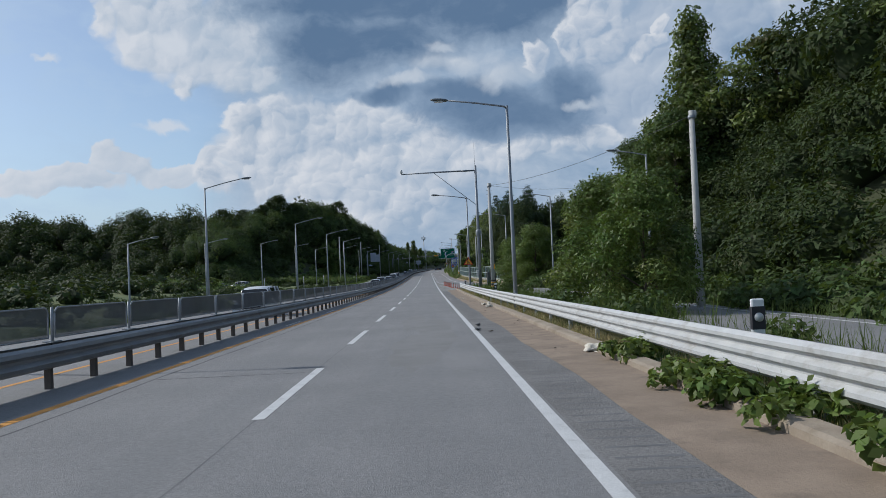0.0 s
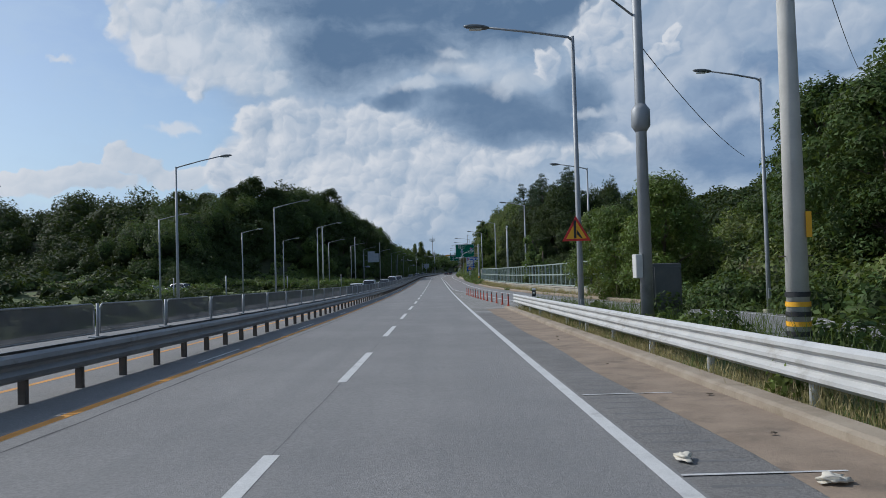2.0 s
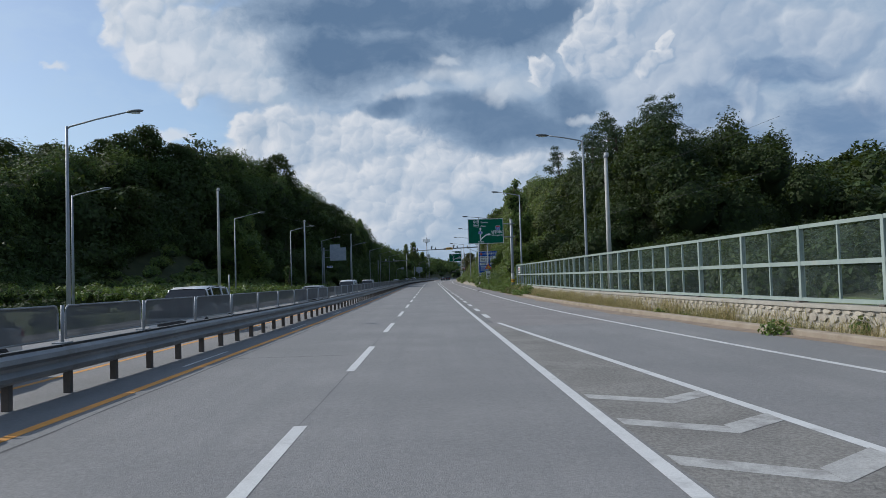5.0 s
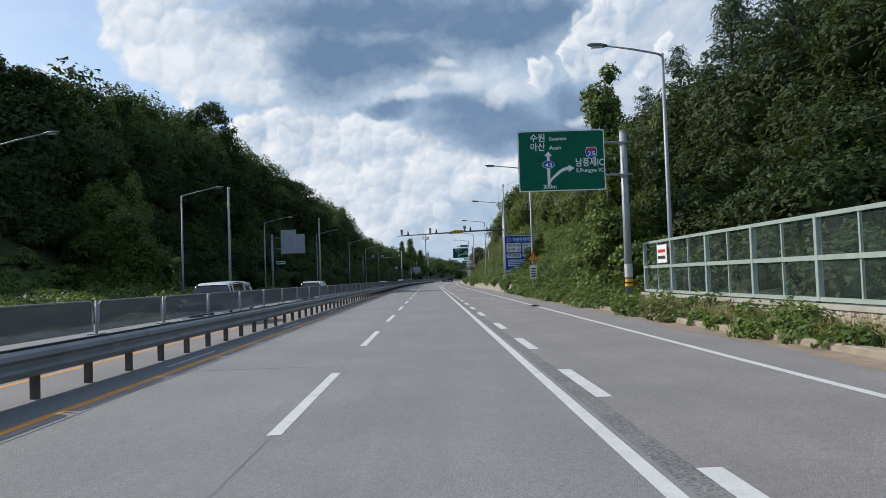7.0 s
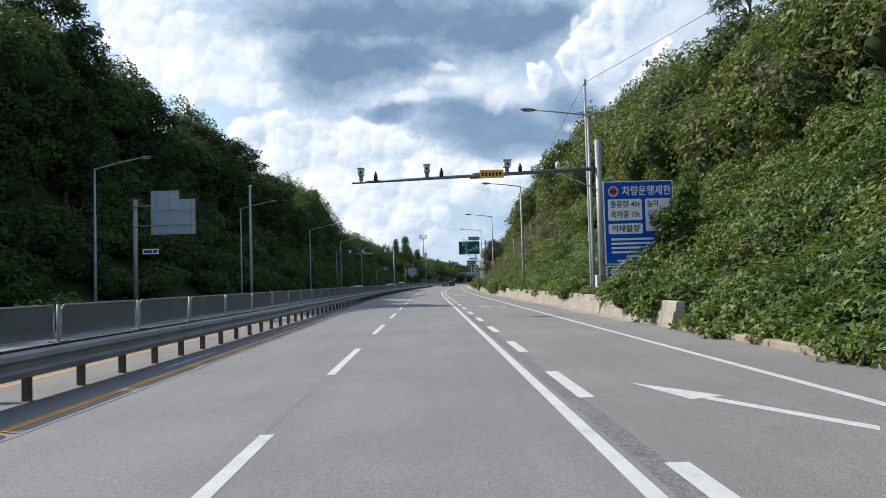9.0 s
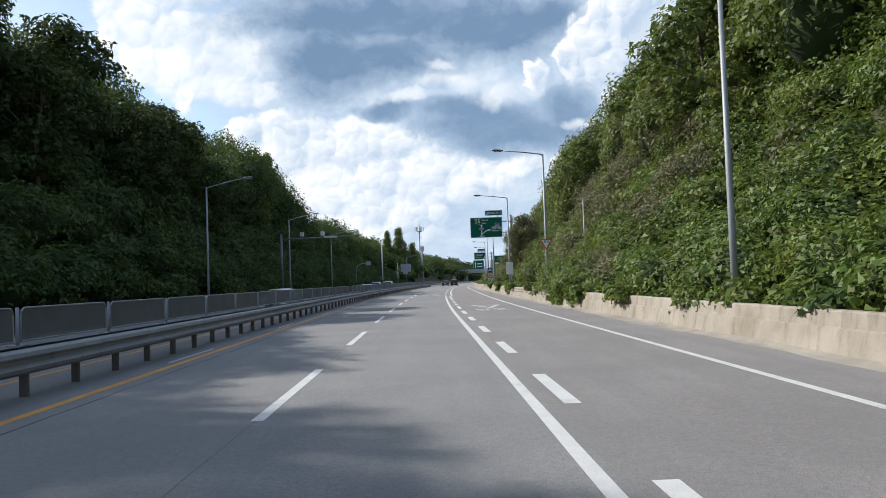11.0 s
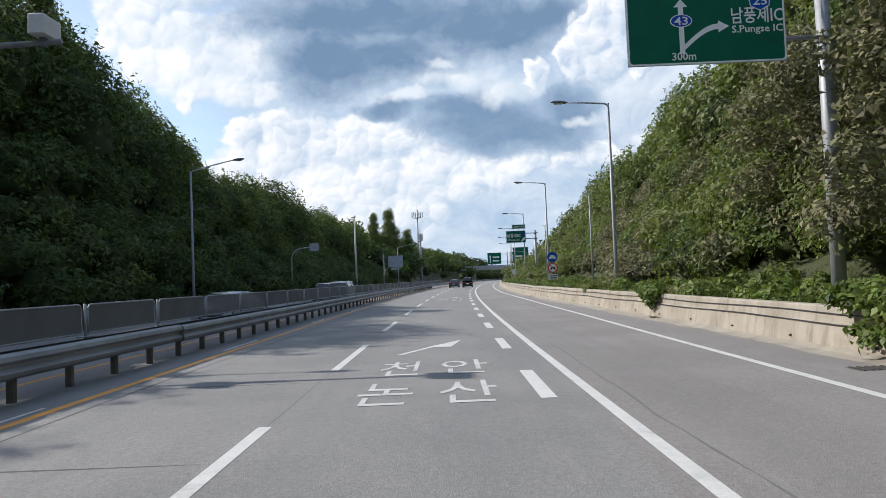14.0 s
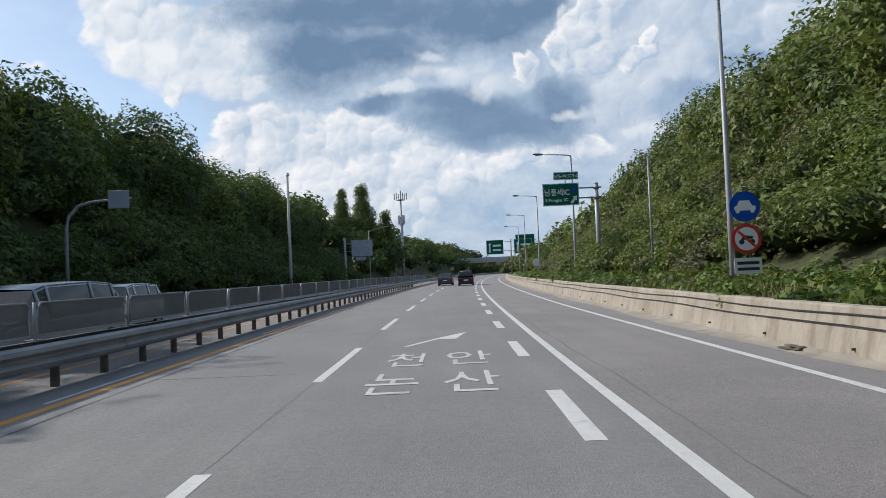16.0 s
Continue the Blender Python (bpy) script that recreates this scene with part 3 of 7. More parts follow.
stripe("edge_line", 89, 143, line_gore, 0.16, WHITE)
stripe("edge_line", -40, 88, lambda s: max(ramp_mid(s) - 2.3, 7.2), 0.14, WHITE, slip, -0.012)
stripe("edge_line", -40, 88, lambda s: ramp_mid(s) + 2.6, 0.14, WHITE, slip, -0.012)
stripe("yellow_line", -40, 800, lerp_table(((-40, -3.45), (60, -3.35), (230, -3.3), (290, -3.45), (800, -3.45))), 0.17, YELLOW)
stripe("yellow_line", -40, 800, -5.75, 0.15, YELLOW)
for k in range(-2, 70):
    stripe("lane_dash", 10 * k, 10 * k + 5, -9.3, 0.15, WHITE)
stripe("edge_line", -40, 700, -12.8, 0.16, WHITE)
gore_in = lerp_table(((84, 5.4), (88, 5.45), (89.5, 8.0), (102.7, 7.0), (118, 5.85), (132, 4.8), (143, 3.95)))
road_gore = new("gore_surface", loft("gore_surface", steps(84, 141, 2.0), lambda s: [(3.62, 0.002), (max(gore_in(s), 3.7), 0.002)], GORE))
road_gore.parent = road
merge_lane = new("merge_lane_surface", loft("merge_lane_surface", steps(141, 480, 3.0), lambda s: [(3.62 + 0.55 * float(sstep((s - 318) / 12)), 0.0016), (6.0, 0.0016), (edge_right(s) - 0.02, 0.0016)], MERGE))
merge_lane.parent = road
# hatched gore between the lane and the slip road
gore_apex = lerp_table(((84, 4.4), (88, 4.45), (89.0, 5.6), (92, 5.9), (101, 5.5), (119, 4.85), (132, 4.4)))
for k in range(26):
    s = 83.2 + 1.72 * k
    tip = gore_apex(s)
    b = s - 0.62 * (tip - 3.65)
    if tip > 4.15:
        patch("hatch_stripe", ((s, 3.65), (s + 0.36, 3.65), (b + 0.36, tip), (b, tip)), WORN)
    end = line_gore(max(b, 90)) - 0.12
    if s > 90.5 and end > tip + 0.3:
        patch("hatch_stripe", ((b, tip), (b + 0.42, tip), (b + 0.42 + 0.75 * (end - tip), end), (b + 0.75 * (end - tip), end)), WORN, 0.006)

# shoulder, sand and kerb on the right of the lane before the merge
tagged(new("shoulder", loft("shoulder", steps(-60, 83, 4), lambda s: [(3.62, 0.003), (4.5, 0.003)], SHOULDER)), "rough grooved asphalt hard shoulder", "road", kind="structure")
tagged(new("sand_strip", loft("sand_strip", steps(-60, 87.6, 3), lambda s: [(4.42 + 0.06 * math.sin(s * 0.6), 0.006), (5.3, 0.012), (5.52, 0.02)], SAND)), "strip of brown sand and dust by the kerb", "sand", kind="structure")
tagged(new("kerb", loft("kerb", steps(-60, 88, 3), lambda s: [(5.48, -0.1), (5.5, 0.10), (5.56, 0.13), (5.8, 0.14), (5.84, 0.12), (5.85, -0.2)], KERBCON, True)), "sand-stained pale concrete kerb", "kerb", kind="structure")
tagged(new("sand_strip", loft("sand_strip", steps(90, 215, 3), lambda s: [(edge_right(s) - 0.55 - 0.18 * math.sin(s * 0.7) - 0.1 * math.sin(s * 1.9), 0.004), (edge_right(s) - 0.2, 0.008), (edge_right(s) + 0.0, 0.02)], SAND)), "drift of brown sand in the gutter", "sand", kind="structure")
tagged(new("kerb", loft("kerb", steps(88.6, 228, 3), lambda s: [(edge_right(s) - 0.02, -0.1), (edge_right(s), 0.13), (edge_right(s) + 0.05, 0.16), (edge_right(s) + 0.3, 0.16), (edge_right(s) + 0.32, -0.1)], KERBCON, True)), "pale concrete kerb before a grassy verge", "kerb", kind="structure")
WALL_H = 0.82
dust = tagged(new("sand_strip", loft("sand_strip", steps(232, 450, 1.5), lambda s: [(edge_right(s) - 0.42 - 0.1 * math.sin(s * 0.37) - 0.07 * math.sin(s * 1.7), 0.003), (edge_right(s) - 0.16, 0.02), (edge_right(s) + 0.03, 0.07 + 0.02 * math.sin(s * 0.9))], DUST)), "pale dust and silt along the foot of the wall", "sand", kind="structure")
retaining = tagged(new("retaining_wall", loft("retaining_wall", steps(228.5, 480, 3) + steps(490, 700, 10), lambda s: [(edge_right(s) - 0.02, -0.1), (edge_right(s) + 0.1, 0.5), (edge_right(s) + 0.16, 0.52), (edge_right(s) + 0.2, WALL_H - 0.03), (edge_right(s) + 0.23, WALL_H), (edge_right(s) + 0.45, WALL_H), (edge_right(s) + 0.48, -0.1)], WALLCON, True)), "low stained concrete retaining wall under the slope", "wall", kind="structure")
hole_me = tube([(0.02, 0, 0), (-0.03, 0, 0)], 0.022, BLACK, "drain_hole", 8)
for k in range(40):
    s = 284.4 + 2.95 * k
    part("drain_hole", hole_me, retaining, m=spot(s, edge_right(s) + 0.015, 0.17))

# ---- median rail ----
W_BEAM = [(0.0, -0.155), (0.02, -0.155), (0.08, -0.11), (0.08, -0.06), (0.015, -0.02), (0.015, 0.02), (0.08, 0.06), (0.08, 0.11), (0.02, 0.155), (0.0, 0.155)]
THRIE = [(0.0, -0.25), (0.02, -0.25), (0.085, -0.2), (0.085, -0.15), (0.02, -0.105), (0.02, -0.07), (0.085, -0.025), (0.085, 0.025), (0.02, 0.07), (0.02, 0.105), (0.085, 0.15), (0.085, 0.2), (0.02, 0.25), (0.0, 0.25)]


def beam(prof, s0, s1, lat, h, side, mat, name, thick=0.012):
    off = lat if callable(lat) else (lambda s: lat)
    outer = [(side * a, h + b) for a, b in prof]
    ring = outer + [(x - side * thick, y) for x, y in reversed(outer)]
    return loft(name, steps(s0, s1, 4.0), lambda s: [(off(s) + x, y) for x, y in ring], mat, True)


rail = thing("median_guard_rail", spot(0, 0, 0), "long dark steel guard rail on posts along the median", "guard rail")
rail.matrix_basis = Matrix.Identity(4)
BULL = [(0.0, -0.2), (0.03, -0.205), (0.13, -0.15), (0.15, -0.09), (0.07, -0.02), (0.08, 0.03), (0.15, 0.09), (0.13, 0.16), (0.06, 0.205), (0.0, 0.2)]
part("beam", beam(BULL, -40, 334, rail_lat, 0.575, 1, STEEL, "beam"), rail)
part("beam", beam(BULL, 334, 700, lambda s: rail_lat(s) + 0.04, 0.56, 1, STEEL, "beam"), rail)
part("beam", beam(BULL, -40, 700, lambda s: rail_lat(s) - 0.32, 0.575, -1, STEEL, "beam"), rail)
post_me = box(-0.06, 0.06, -0.05, 0.05, -0.1, 0.72, RUSTY, "post", 0.008)
for k in range(285):
    part("post", post_me, rail, m=spot(-24.3 + 1.66 * k, rail_lat(-24.3 + 1.66 * k) - 0.08))

white_rail = thing("roadside_guard_rail", Matrix.Identity(4), "white three-wave steel guard rail above the kerb", "guard rail")
part("beam", beam(THRIE, -40, 88.4, 6.12, 0.55, -1, RAILWHITE, "beam"), white_rail)
part("end_terminal", tube([at(88.4, 6.1, 0.3), at(88.75, 6.14, 0.3), at(88.75, 6.14, 0.8), at(88.4, 6.1, 0.8)], 0.05, RAILWHITE, "end_terminal"), white_rail)
wpost = tube([(0, 0, -0.2), (0, 0, 0.78)], 0.06, RAILWHITE, "post", 10)
for k in range(38):
    part("post", wpost, white_rail, m=spot(-33 + 3.2 * k, 6.2))

# ---- street furniture ----
LAMPHEAD = material("grey_lamp_housing", (0.12, 0.13, 0.14), (0.18, 0.19, 0.2), 3, 0.45, 0.3)
LENS = material("lamp_glass", (0.55, 0.56, 0.55), (0.62, 0.62, 0.6), 5, 0.2)
GREEN = material("sign_green", (0.002, 0.1, 0.058), (0.004, 0.125, 0.072), 2, 0.6, spec=0.15, dirt=(0.01, 0.09, 0.055), dirt_scale=1.5)
BLUE = material("sign_blue", (0.006, 0.065, 0.36), (0.01, 0.085, 0.43), 2, 0.6, spec=0.15, dirt=(0.02, 0.07, 0.26), dirt_scale=2.0)
SIGNWHITE = material("sign_white", (0.72, 0.73, 0.73), (0.8, 0.8, 0.8), 4, 0.5)
SIGNRED = material("sign_red", (0.5, 0.02, 0.02), (0.6, 0.04, 0.03), 4, 0.5)
ORANGE = material("bright_orange_plastic", (0.4, 0.045, 0.018), (0.52, 0.07, 0.022), 5, 0.6, dirt=(0.25, 0.06, 0.035), dirt_scale=6, dirt_at=(0.45, 0.7))
SIGNYELLOW = material("sign_yellow", (0.8, 0.38, 0.02), (0.88, 0.46, 0.03), 4, 0.5)
SIGNBACK = material("bare_sign_back", (0.28, 0.31, 0.36), (0.37, 0.4, 0.45), 1.5, 0.45, 0.3)
INK = material("dark_print", (0.02, 0.02, 0.025), (0.03, 0.03, 0.035), 5, 0.6)
CASE = material("beige_equipment_case", (0.5, 0.5, 0.48), (0.6, 0.6, 0.58), 3, 0.6)
CABINET = material("dark_grey_cabinet_paint", (0.07, 0.075, 0.075), (0.1, 0.105, 0.1), 2, 0.6, dirt=(0.14, 0.12, 0.1), dirt_scale=2)
MINT = material("pale_green_fence_paint", (0.27, 0.33, 0.3), (0.35, 0.41, 0.37), 2, 0.5, 0.1, dirt=(0.36, 0.38, 0.32), dirt_scale=2)


def clear_sheet(name, tint, alpha, rough=0.15):
    """A see-through sheet: part of the light passes straight, the rest meets a dusty surface."""
    m = bpy.data.materials.new(name)
    m.use_nodes = True
    n = Nodes(m.node_tree)
    geo = n.add("ShaderNodeNewGeometry")
    dust = n.ramp(n.noise(geo.outputs["Position"], 1.3, 6, 0.6), 0.3, 0.75)
    p = n.add("ShaderNodeBsdfPrincipled", i_Base_Color=(*tint, 1), i_Roughness=rough)
    tr = n.add("ShaderNodeBsdfTransparent")
    mx = n.add("ShaderNodeMixShader")
    n.put(mx.inputs[0], n.math("ADD", alpha, n.math("MULTIPLY", dust, 0.16)))
    n.put(mx.inputs[1], tr.outputs[0])
    n.put(mx.inputs[2], p.outputs[0])
    out = n.add("ShaderNodeOutputMaterial")
    n.put(out.inputs[0], mx.outputs[0])
    return m


PANE = clear_sheet("dusty_acrylic_pane", (0.16, 0.21, 0.2), 0.07)
NET = clear_sheet("fine_grey_anti_glare_mesh", (0.12, 0.125, 0.13), 0.8, 0.8)


def text_mesh(body, size, mat, width=None):
    """Lettering as a flat mesh, standing upright and facing -y, from its lower left corner."""
    cu = bpy.data.curves.new("lettering", "FONT")
    cu.body, cu.size, cu.extrude, cu.resolution_u = body, size, 0.003, 2
    cu.offset = 0.012 * size if size < 0.9 else 0.0
    tmp = bpy.data.objects.new("lettering", cu)
    scene.collection.objects.link(tmp)
    me = bpy.data.meshes.new_from_object(tmp.evaluated_get(bpy.context.evaluated_depsgraph_get()))
    bpy.data.objects.remove(tmp)
    bpy.data.curves.remove(cu)
    me.name = "lettering"
    me.materials.clear()
    me.materials.append(mat)
    if width:
        w = max(v.co.x for v in me.vertices) - min(v.co.x for v in me.vertices)
        me.transform(Matrix.Diagonal((width / w, 1, 1, 1)))
    return me


FACE = pose(0, 0, 0, 90, 0, 0)  # lays a flat drawing upright, facing against the traffic


def letter(parent, body, x, z, size, mat=None, width=None, y=-0.03):
    return part("lettering", text_mesh(body, size, mat or SIGNWHITE, width), parent, m=Matrix.Translation((x, y, z)) @ FACE)


def flat(parent, name, pts, y=-0.03, mat=None, thick=0.004):
    """A flat plate cut to the outline pts (x, z)."""
    bm = bmesh.new()
    front = [bm.verts.new((x, y - thick, z)) for x, z in pts]
    back = [bm.verts.new((x, y, z)) for x, z in pts]
    bm.faces.new(front)
    bm.faces.new(list(reversed(back)))
    k = len(pts)
    for i in range(k):
        bm.faces.new((front[i], back[i], back[(i + 1) % k], front[(i + 1) % k]))
    bmesh.ops.recalc_face_normals(bm, faces=bm.faces)
    return part(name, put_bm(name, bm, mat or SIGNWHITE), parent)


def disc_pts(cx, cz, r, k=28, rz=None):
    return [(cx + r * math.cos(2 * math.pi * i / k), cz + (rz or r) * math.sin(2 * math.pi * i / k)) for i in range(k)]


def rect_pts(x0, x1, z0, z1, r=0.05):
    out = []
    for cx, cz, a0 in ((x1 - r, z1 - r, 0), (x0 + r, z1 - r, 90), (x0 + r, z0 + r, 180), (x1 - r, z0 + r, 270)):
        out += [(cx + r * math.cos(radians(a0 + a)), cz + r * math.sin(radians(a0 + a))) for a in (0, 30, 60, 90)]
    return out


def street_lamp(height, reach, side, rise=0.35):
    """A steel pole with one arm; side -1 reaches to the left, 1 to the right."""
    root = new("street_lamp")
    part("pole", tube([(0, 0, -0.3), (0, 0, 3), (0, 0, height)], [0.105, 0.09, 0.06], POLE, "pole", 12), root)
    part("base_plate", box(-0.2, 0.2, -0.2, 0.2, -0.3, 0.04, CONCRETE, "base_plate", 0.02), root)
    part("hatch", box(-0.06, 0.06, -0.125, -0.08, 0.5, 0.95, POLE, "hatch", 0.01), root)
    x1 = side * (reach - 0.55)
    part("arm", tube([(0, 0, height - 0.12), (side * 0.15, 0, height - 0.02), (x1 * 0.5, 0, height + rise * 0.5), (x1, 0, height + rise)], [0.05, 0.045, 0.04, 0.035], POLE, "arm", 8), root)
    bm = bmesh.new()
    bmesh.ops.create_uvsphere(bm, u_segments=12, v_segments=8, radius=0.5)
    bmesh.ops.transform(bm, matrix=Matrix.Translation((x1 + side * 0.36, 0, height + rise + 0.03)) @ Matrix.Rotation(-side * 0.08, 4, "Y") @ Matrix.Diagonal((0.86, 0.3, 0.17, 1)), verts=bm.verts)
    head = part("lamp_head", put_bm("lamp_head", bm, LAMPHEAD, True), root)
    part("lens", box(x1 + side * 0.4 - 0.2, x1 + side * 0.4 + 0.2, -0.1, 0.1, height + rise - 0.065, height + rise - 0.035, LENS, "lens", 0.01), head)
    return root


def plant(maker, tags, spots):
    """Builds a thing once and copies it to the other spots."""
    first = tagged(maker(), *tags)
    first.matrix_basis = spots[0]
    return [first] + [copy_thing(first, m) for m in spots[1:]]


LAMP_TAGS = ("tall grey steel street lamp with a single arm", "street lamp", "road lamps")
plant(lambda: street_lamp(9.5, 3.3, -1), LAMP_TAGS, [spot(s, a) for s, a in ((6, 6.15), (33.5, 6.15), (70.6, 6.3))])
plant(lambda: street_lamp(10.1, 3.3, -1, 0.3), LAMP_TAGS, [spot(s, a) for s, a in ((217.5, 9.9), (243, 10.35), (270, 10.4), (299.2, 10.3), (324.8, 10.3))])
plant(lambda: street_lamp(10.0, 2.6, -1, 0.12), LAMP_TAGS, [spot(s, a) for s, a in ((351.3, 10.35), (380.5, 10.7), (411.3, 10.9), (440, 10.9), (468, 11), (497, 11))])
plant(lambda: street_lamp(10.1, 2.7, -1), LAMP_TAGS, [spot(s, a) for s, a in ((52.4, 18.6), (78.2, 16.0), (102.5, 13.7), (130.5, 12.3), (160, 11.3), (189.1, 11.05))])
plant(lambda: street_lamp(9.5, 3.4, 1, 0.6), ("tall grey street lamp facing the opposite carriageway", "street lamp", "road lamps"), [spot(s, a) for s, a in ((20, -15), (55.9, -14.9), (93.2, -14.95), (119.5, -14.7), (150, -15.5), (199.9, -21.5), (222.7, -19.45), (251.9, -19.25), (276.6, -16.6), (305.5, -14.9), (334.4, -14.9), (362.7, -14.9), (480, -15.5), (510, -15.5))])
plant(lambda: street_lamp(8.2, 2.6, 1, 0.4), ("slim grey street lamp beside a side road", "street lamp", "side road lamps"), [spot(s, a, h) for s, a, h in ((64.2, -24.5, -2.2), (85.9, -24.5, -1.2), (115.1, -24.7, 0.0), (142.6, -24.4, 0.4), (168, -24.4, 0.4))])


def utility_pole(height):
    root = new("utility_pole")
    part("shaft", tube([(0, 0, -0.5), (0, 0, height)], [0.19, 0.11], CONCPOLE, "shaft", 14), root)
    part("step_bolt", tube([(-0.28, 0, 1.9), (0.28, 0, 1.9)], 0.012, RUSTY, "step_bolt", 6), root)
    for k in range(6):
        part("step_bolt", tube([(-0.25, 0, height - 2.2 + 0.32 * k), (0.25, 0, height - 2.2 + 0.32 * k)], 0.012, RUSTY, "step_bolt", 6), root)
    part("clamp", tube([(0, 0, height - 0.35), (0, 0, height - 0.2)], 0.15, POLE, "clamp", 12), root)
    part("insulator", tube([(0.16, 0, height - 0.3), (0.16, 0, height - 0.1), (0.16, 0, height)], [0.05, 0.06, 0.03], CASE, "insulator", 8), root)
    return root


UP_TAGS = ("grey concrete utility pole with step bolts", "utility pole", "utility poles")
striped = tagged(utility_pole(9.4), "grey concrete utility pole with a striped warning band", "utility pole", "utility poles")
striped.matrix_basis = spot(59.5, 7.55)
for k in range(5):
    part("warning_stripe", tube([(0, 0, 0.6 + 0.16 * k), (0, 0, 0.68 + 0.16 * k)], 0.193, SIGNYELLOW if k % 2 else BLACK, "warning_stripe", 14, False), striped)
part("notice", box(0.1, 0.19, -0.17, -0.155, 2.2, 2.62, SIGNYELLOW, "notice"), striped)
plant(lambda: utility_pole(9.8), UP_TAGS, [spot(30.3, 13.5, -1.6), spot(163, 13.5)])
plant(lambda: utility_pole(12.6), UP_TAGS, [spot(s, a) for s, a in ((195.5, -22.1), (240.5, -20.5), (281.9, -17.0), (430, -15.4))])
plant(lambda: utility_pole(12.6), ("slim grey utility pole behind the gantry", "utility pole", "utility poles"), [spot(245.2, 10.75) @ Matrix.Diagonal((0.55, 0.55, 1, 1))])


def thin_pole(height):
    root = new("thin_pole")
    part("shaft", tube([(0, 0, -0.4), (0, 0, height)], [0.06, 0.045], POLE, "shaft", 10), root)
    part("crossbar", tube([(-0.35, 0, height - 0.05), (0.12, 0, height - 0.05)], 0.025, POLE, "crossbar", 6), root)
    part("band", tube([(0, 0, 2.0), (0, 0, 2.1)], 0.07, RUSTY, "band", 10), root)
    return root


plant(lambda: thin_pole(6.3), ("thin grey steel pole among the bushes", "pole", "thin poles"), [spot(300.8, 13.3, 0.8), spot(360.4, 10.95, 0.3), spot(394, 12.0, 0.8)])
plant(lambda: tagged(new("marker_post", tube([(0, 0, -0.2), (0, 0, 2.6)], 0.06, POLE, "marker_post", 8))), ("short grey steel post behind the barrier", "post", "short posts"), [spot(s, a) for s, a in ((178, -16), (112, -17.5), (122, -26), (150, -20))])

# overhead wires
def wire(a, b, sag, label="thin black overhead cable"):
    a, b = Vector(a), Vector(b)
    pts = [a.lerp(b, i / 14) - Vector((0, 0, sag * 4 * (i / 14) * (1 - i / 14))) for i in range(15)]
    tagged(new("overhead_cable", tube(pts, 0.012, BLACK, "overhead_cable", 5)), label, "cable", "overhead cables")


wire(at(30.3, 13.5, 8.0), at(59.5, 7.55, 9.2), 0.5)
wire(at(59.5, 7.55, 9.2), at(84, 24, 12.0), 0.5)
wire(at(65.7, 6.95, 7.6), at(80, 16, 7.0), 0.3)
wire(at(170, 29, 13.5), at(245.2, 10.75, 12.4), 0.9)
wire(at(170, 29, 9.5), at(245.2, 10.75, 9.4), 1.0)
wire(at(245.2, 10.75, 12.4), at(306, 13.0, 12.0), 0.9)
wire(at(195.5, -22.1, 12), at(240.5, -20.5, 12.3), 0.5)
wire(at(240.5, -20.5, 12.3), at(281.9, -17.0, 12.3), 0.5)


# ---- traffic camera mast near the merge ----
def camera_mast():
    root = thing("traffic_camera_mast", spot(65.7, 6.95), "tall grey mast with a long braced camera arm", "camera mast")
    part("mast", tube([(0, 0, -0.3), (0, 0, 11.9)], [0.17, 0.1], POLE, "mast", 14), root)
    part("arm", tube([(0, 0, 11.45), (-3.5, 0, 11.42), (-6.9, 0, 11.35)], [0.08, 0.07, 0.05], POLE, "arm", 10), root)
    part("brace", tube([(0, 0, 8.2), (-3.9, 0, 11.4)], 0.03, POLE, "brace", 8), root)
    part("aerial", tube([(-0.05, 0, 11.8), (-0.05, 0, 14.0)], 0.012, POLE, "aerial", 6), root)
    part("collar", tube([(0, 0, 5.3), (0, 0, 5.45), (0, 0, 5.85), (0, 0, 6.0)], [0.14, 0.24, 0.24, 0.14], POLE, "collar", 12), root)
    part("sleeve", tube([(-0.8, 0, 11.44), (-1.3, 0, 11.43)], 0.095, POLE, "sleeve", 10), root)
    part("camera_dome", tube([(-6.85, 0, 11.4), (-6.85, 0, 11.55), (-6.85, 0, 11.7), (-6.85, 0, 11.78)], [0.06, 0.12, 0.1, 0.03], CASE, "camera_dome", 12), root)
    part("control_box", box(-0.3, -0.12, -0.16, 0.16, 1.6, 2.2, CASE, "control_box", 0.015), root)
    cab = thing("equipment_cabinet", spot(68.2, 8.2), "dark grey metal roadside equipment cabinet", "cabinet")
    part("body", box(-0.42, 0.42, -0.3, 0.3, -0.2, 2.0, CABINET, "body", 0.02), cab)
    part("door", box(-0.36, 0.36, -0.325, -0.305, 0.1, 1.9, CABINET, "door", 0.008), cab)
    part("plinth", box(-0.46, 0.46, -0.34, 0.34, -0.4, 0.02, CONCRETE, "plinth", 0.01), cab)


camera_mast()


# ---- signs ----
def sign_mast(name, label, s, lat, height, radius=0.17):
    root = thing(name, spot(s, lat), label, "road sign")
    part("post", tube([(0, 0, -0.3), (0, 0, height)], [radius, radius * 0.92], POLE, "post", 14), root)
    part("post_cap", tube([(0, 0, height), (0, 0, height + 0.03)], radius * 1.02, POLE, "post_cap", 14), root)
    return root


def sign_arms(root, x0, heights):
    for z in heights:
        part("bracket_arm", tube([(0.35, -0.1, z), (x0, -0.1, z)], 0.055, POLE, "bracket_arm", 8), root)
        part("clamp", tube([(0, 0, z - 0.1), (0, 0, z + 0.1)], 0.2, POLE, "clamp", 14), root)


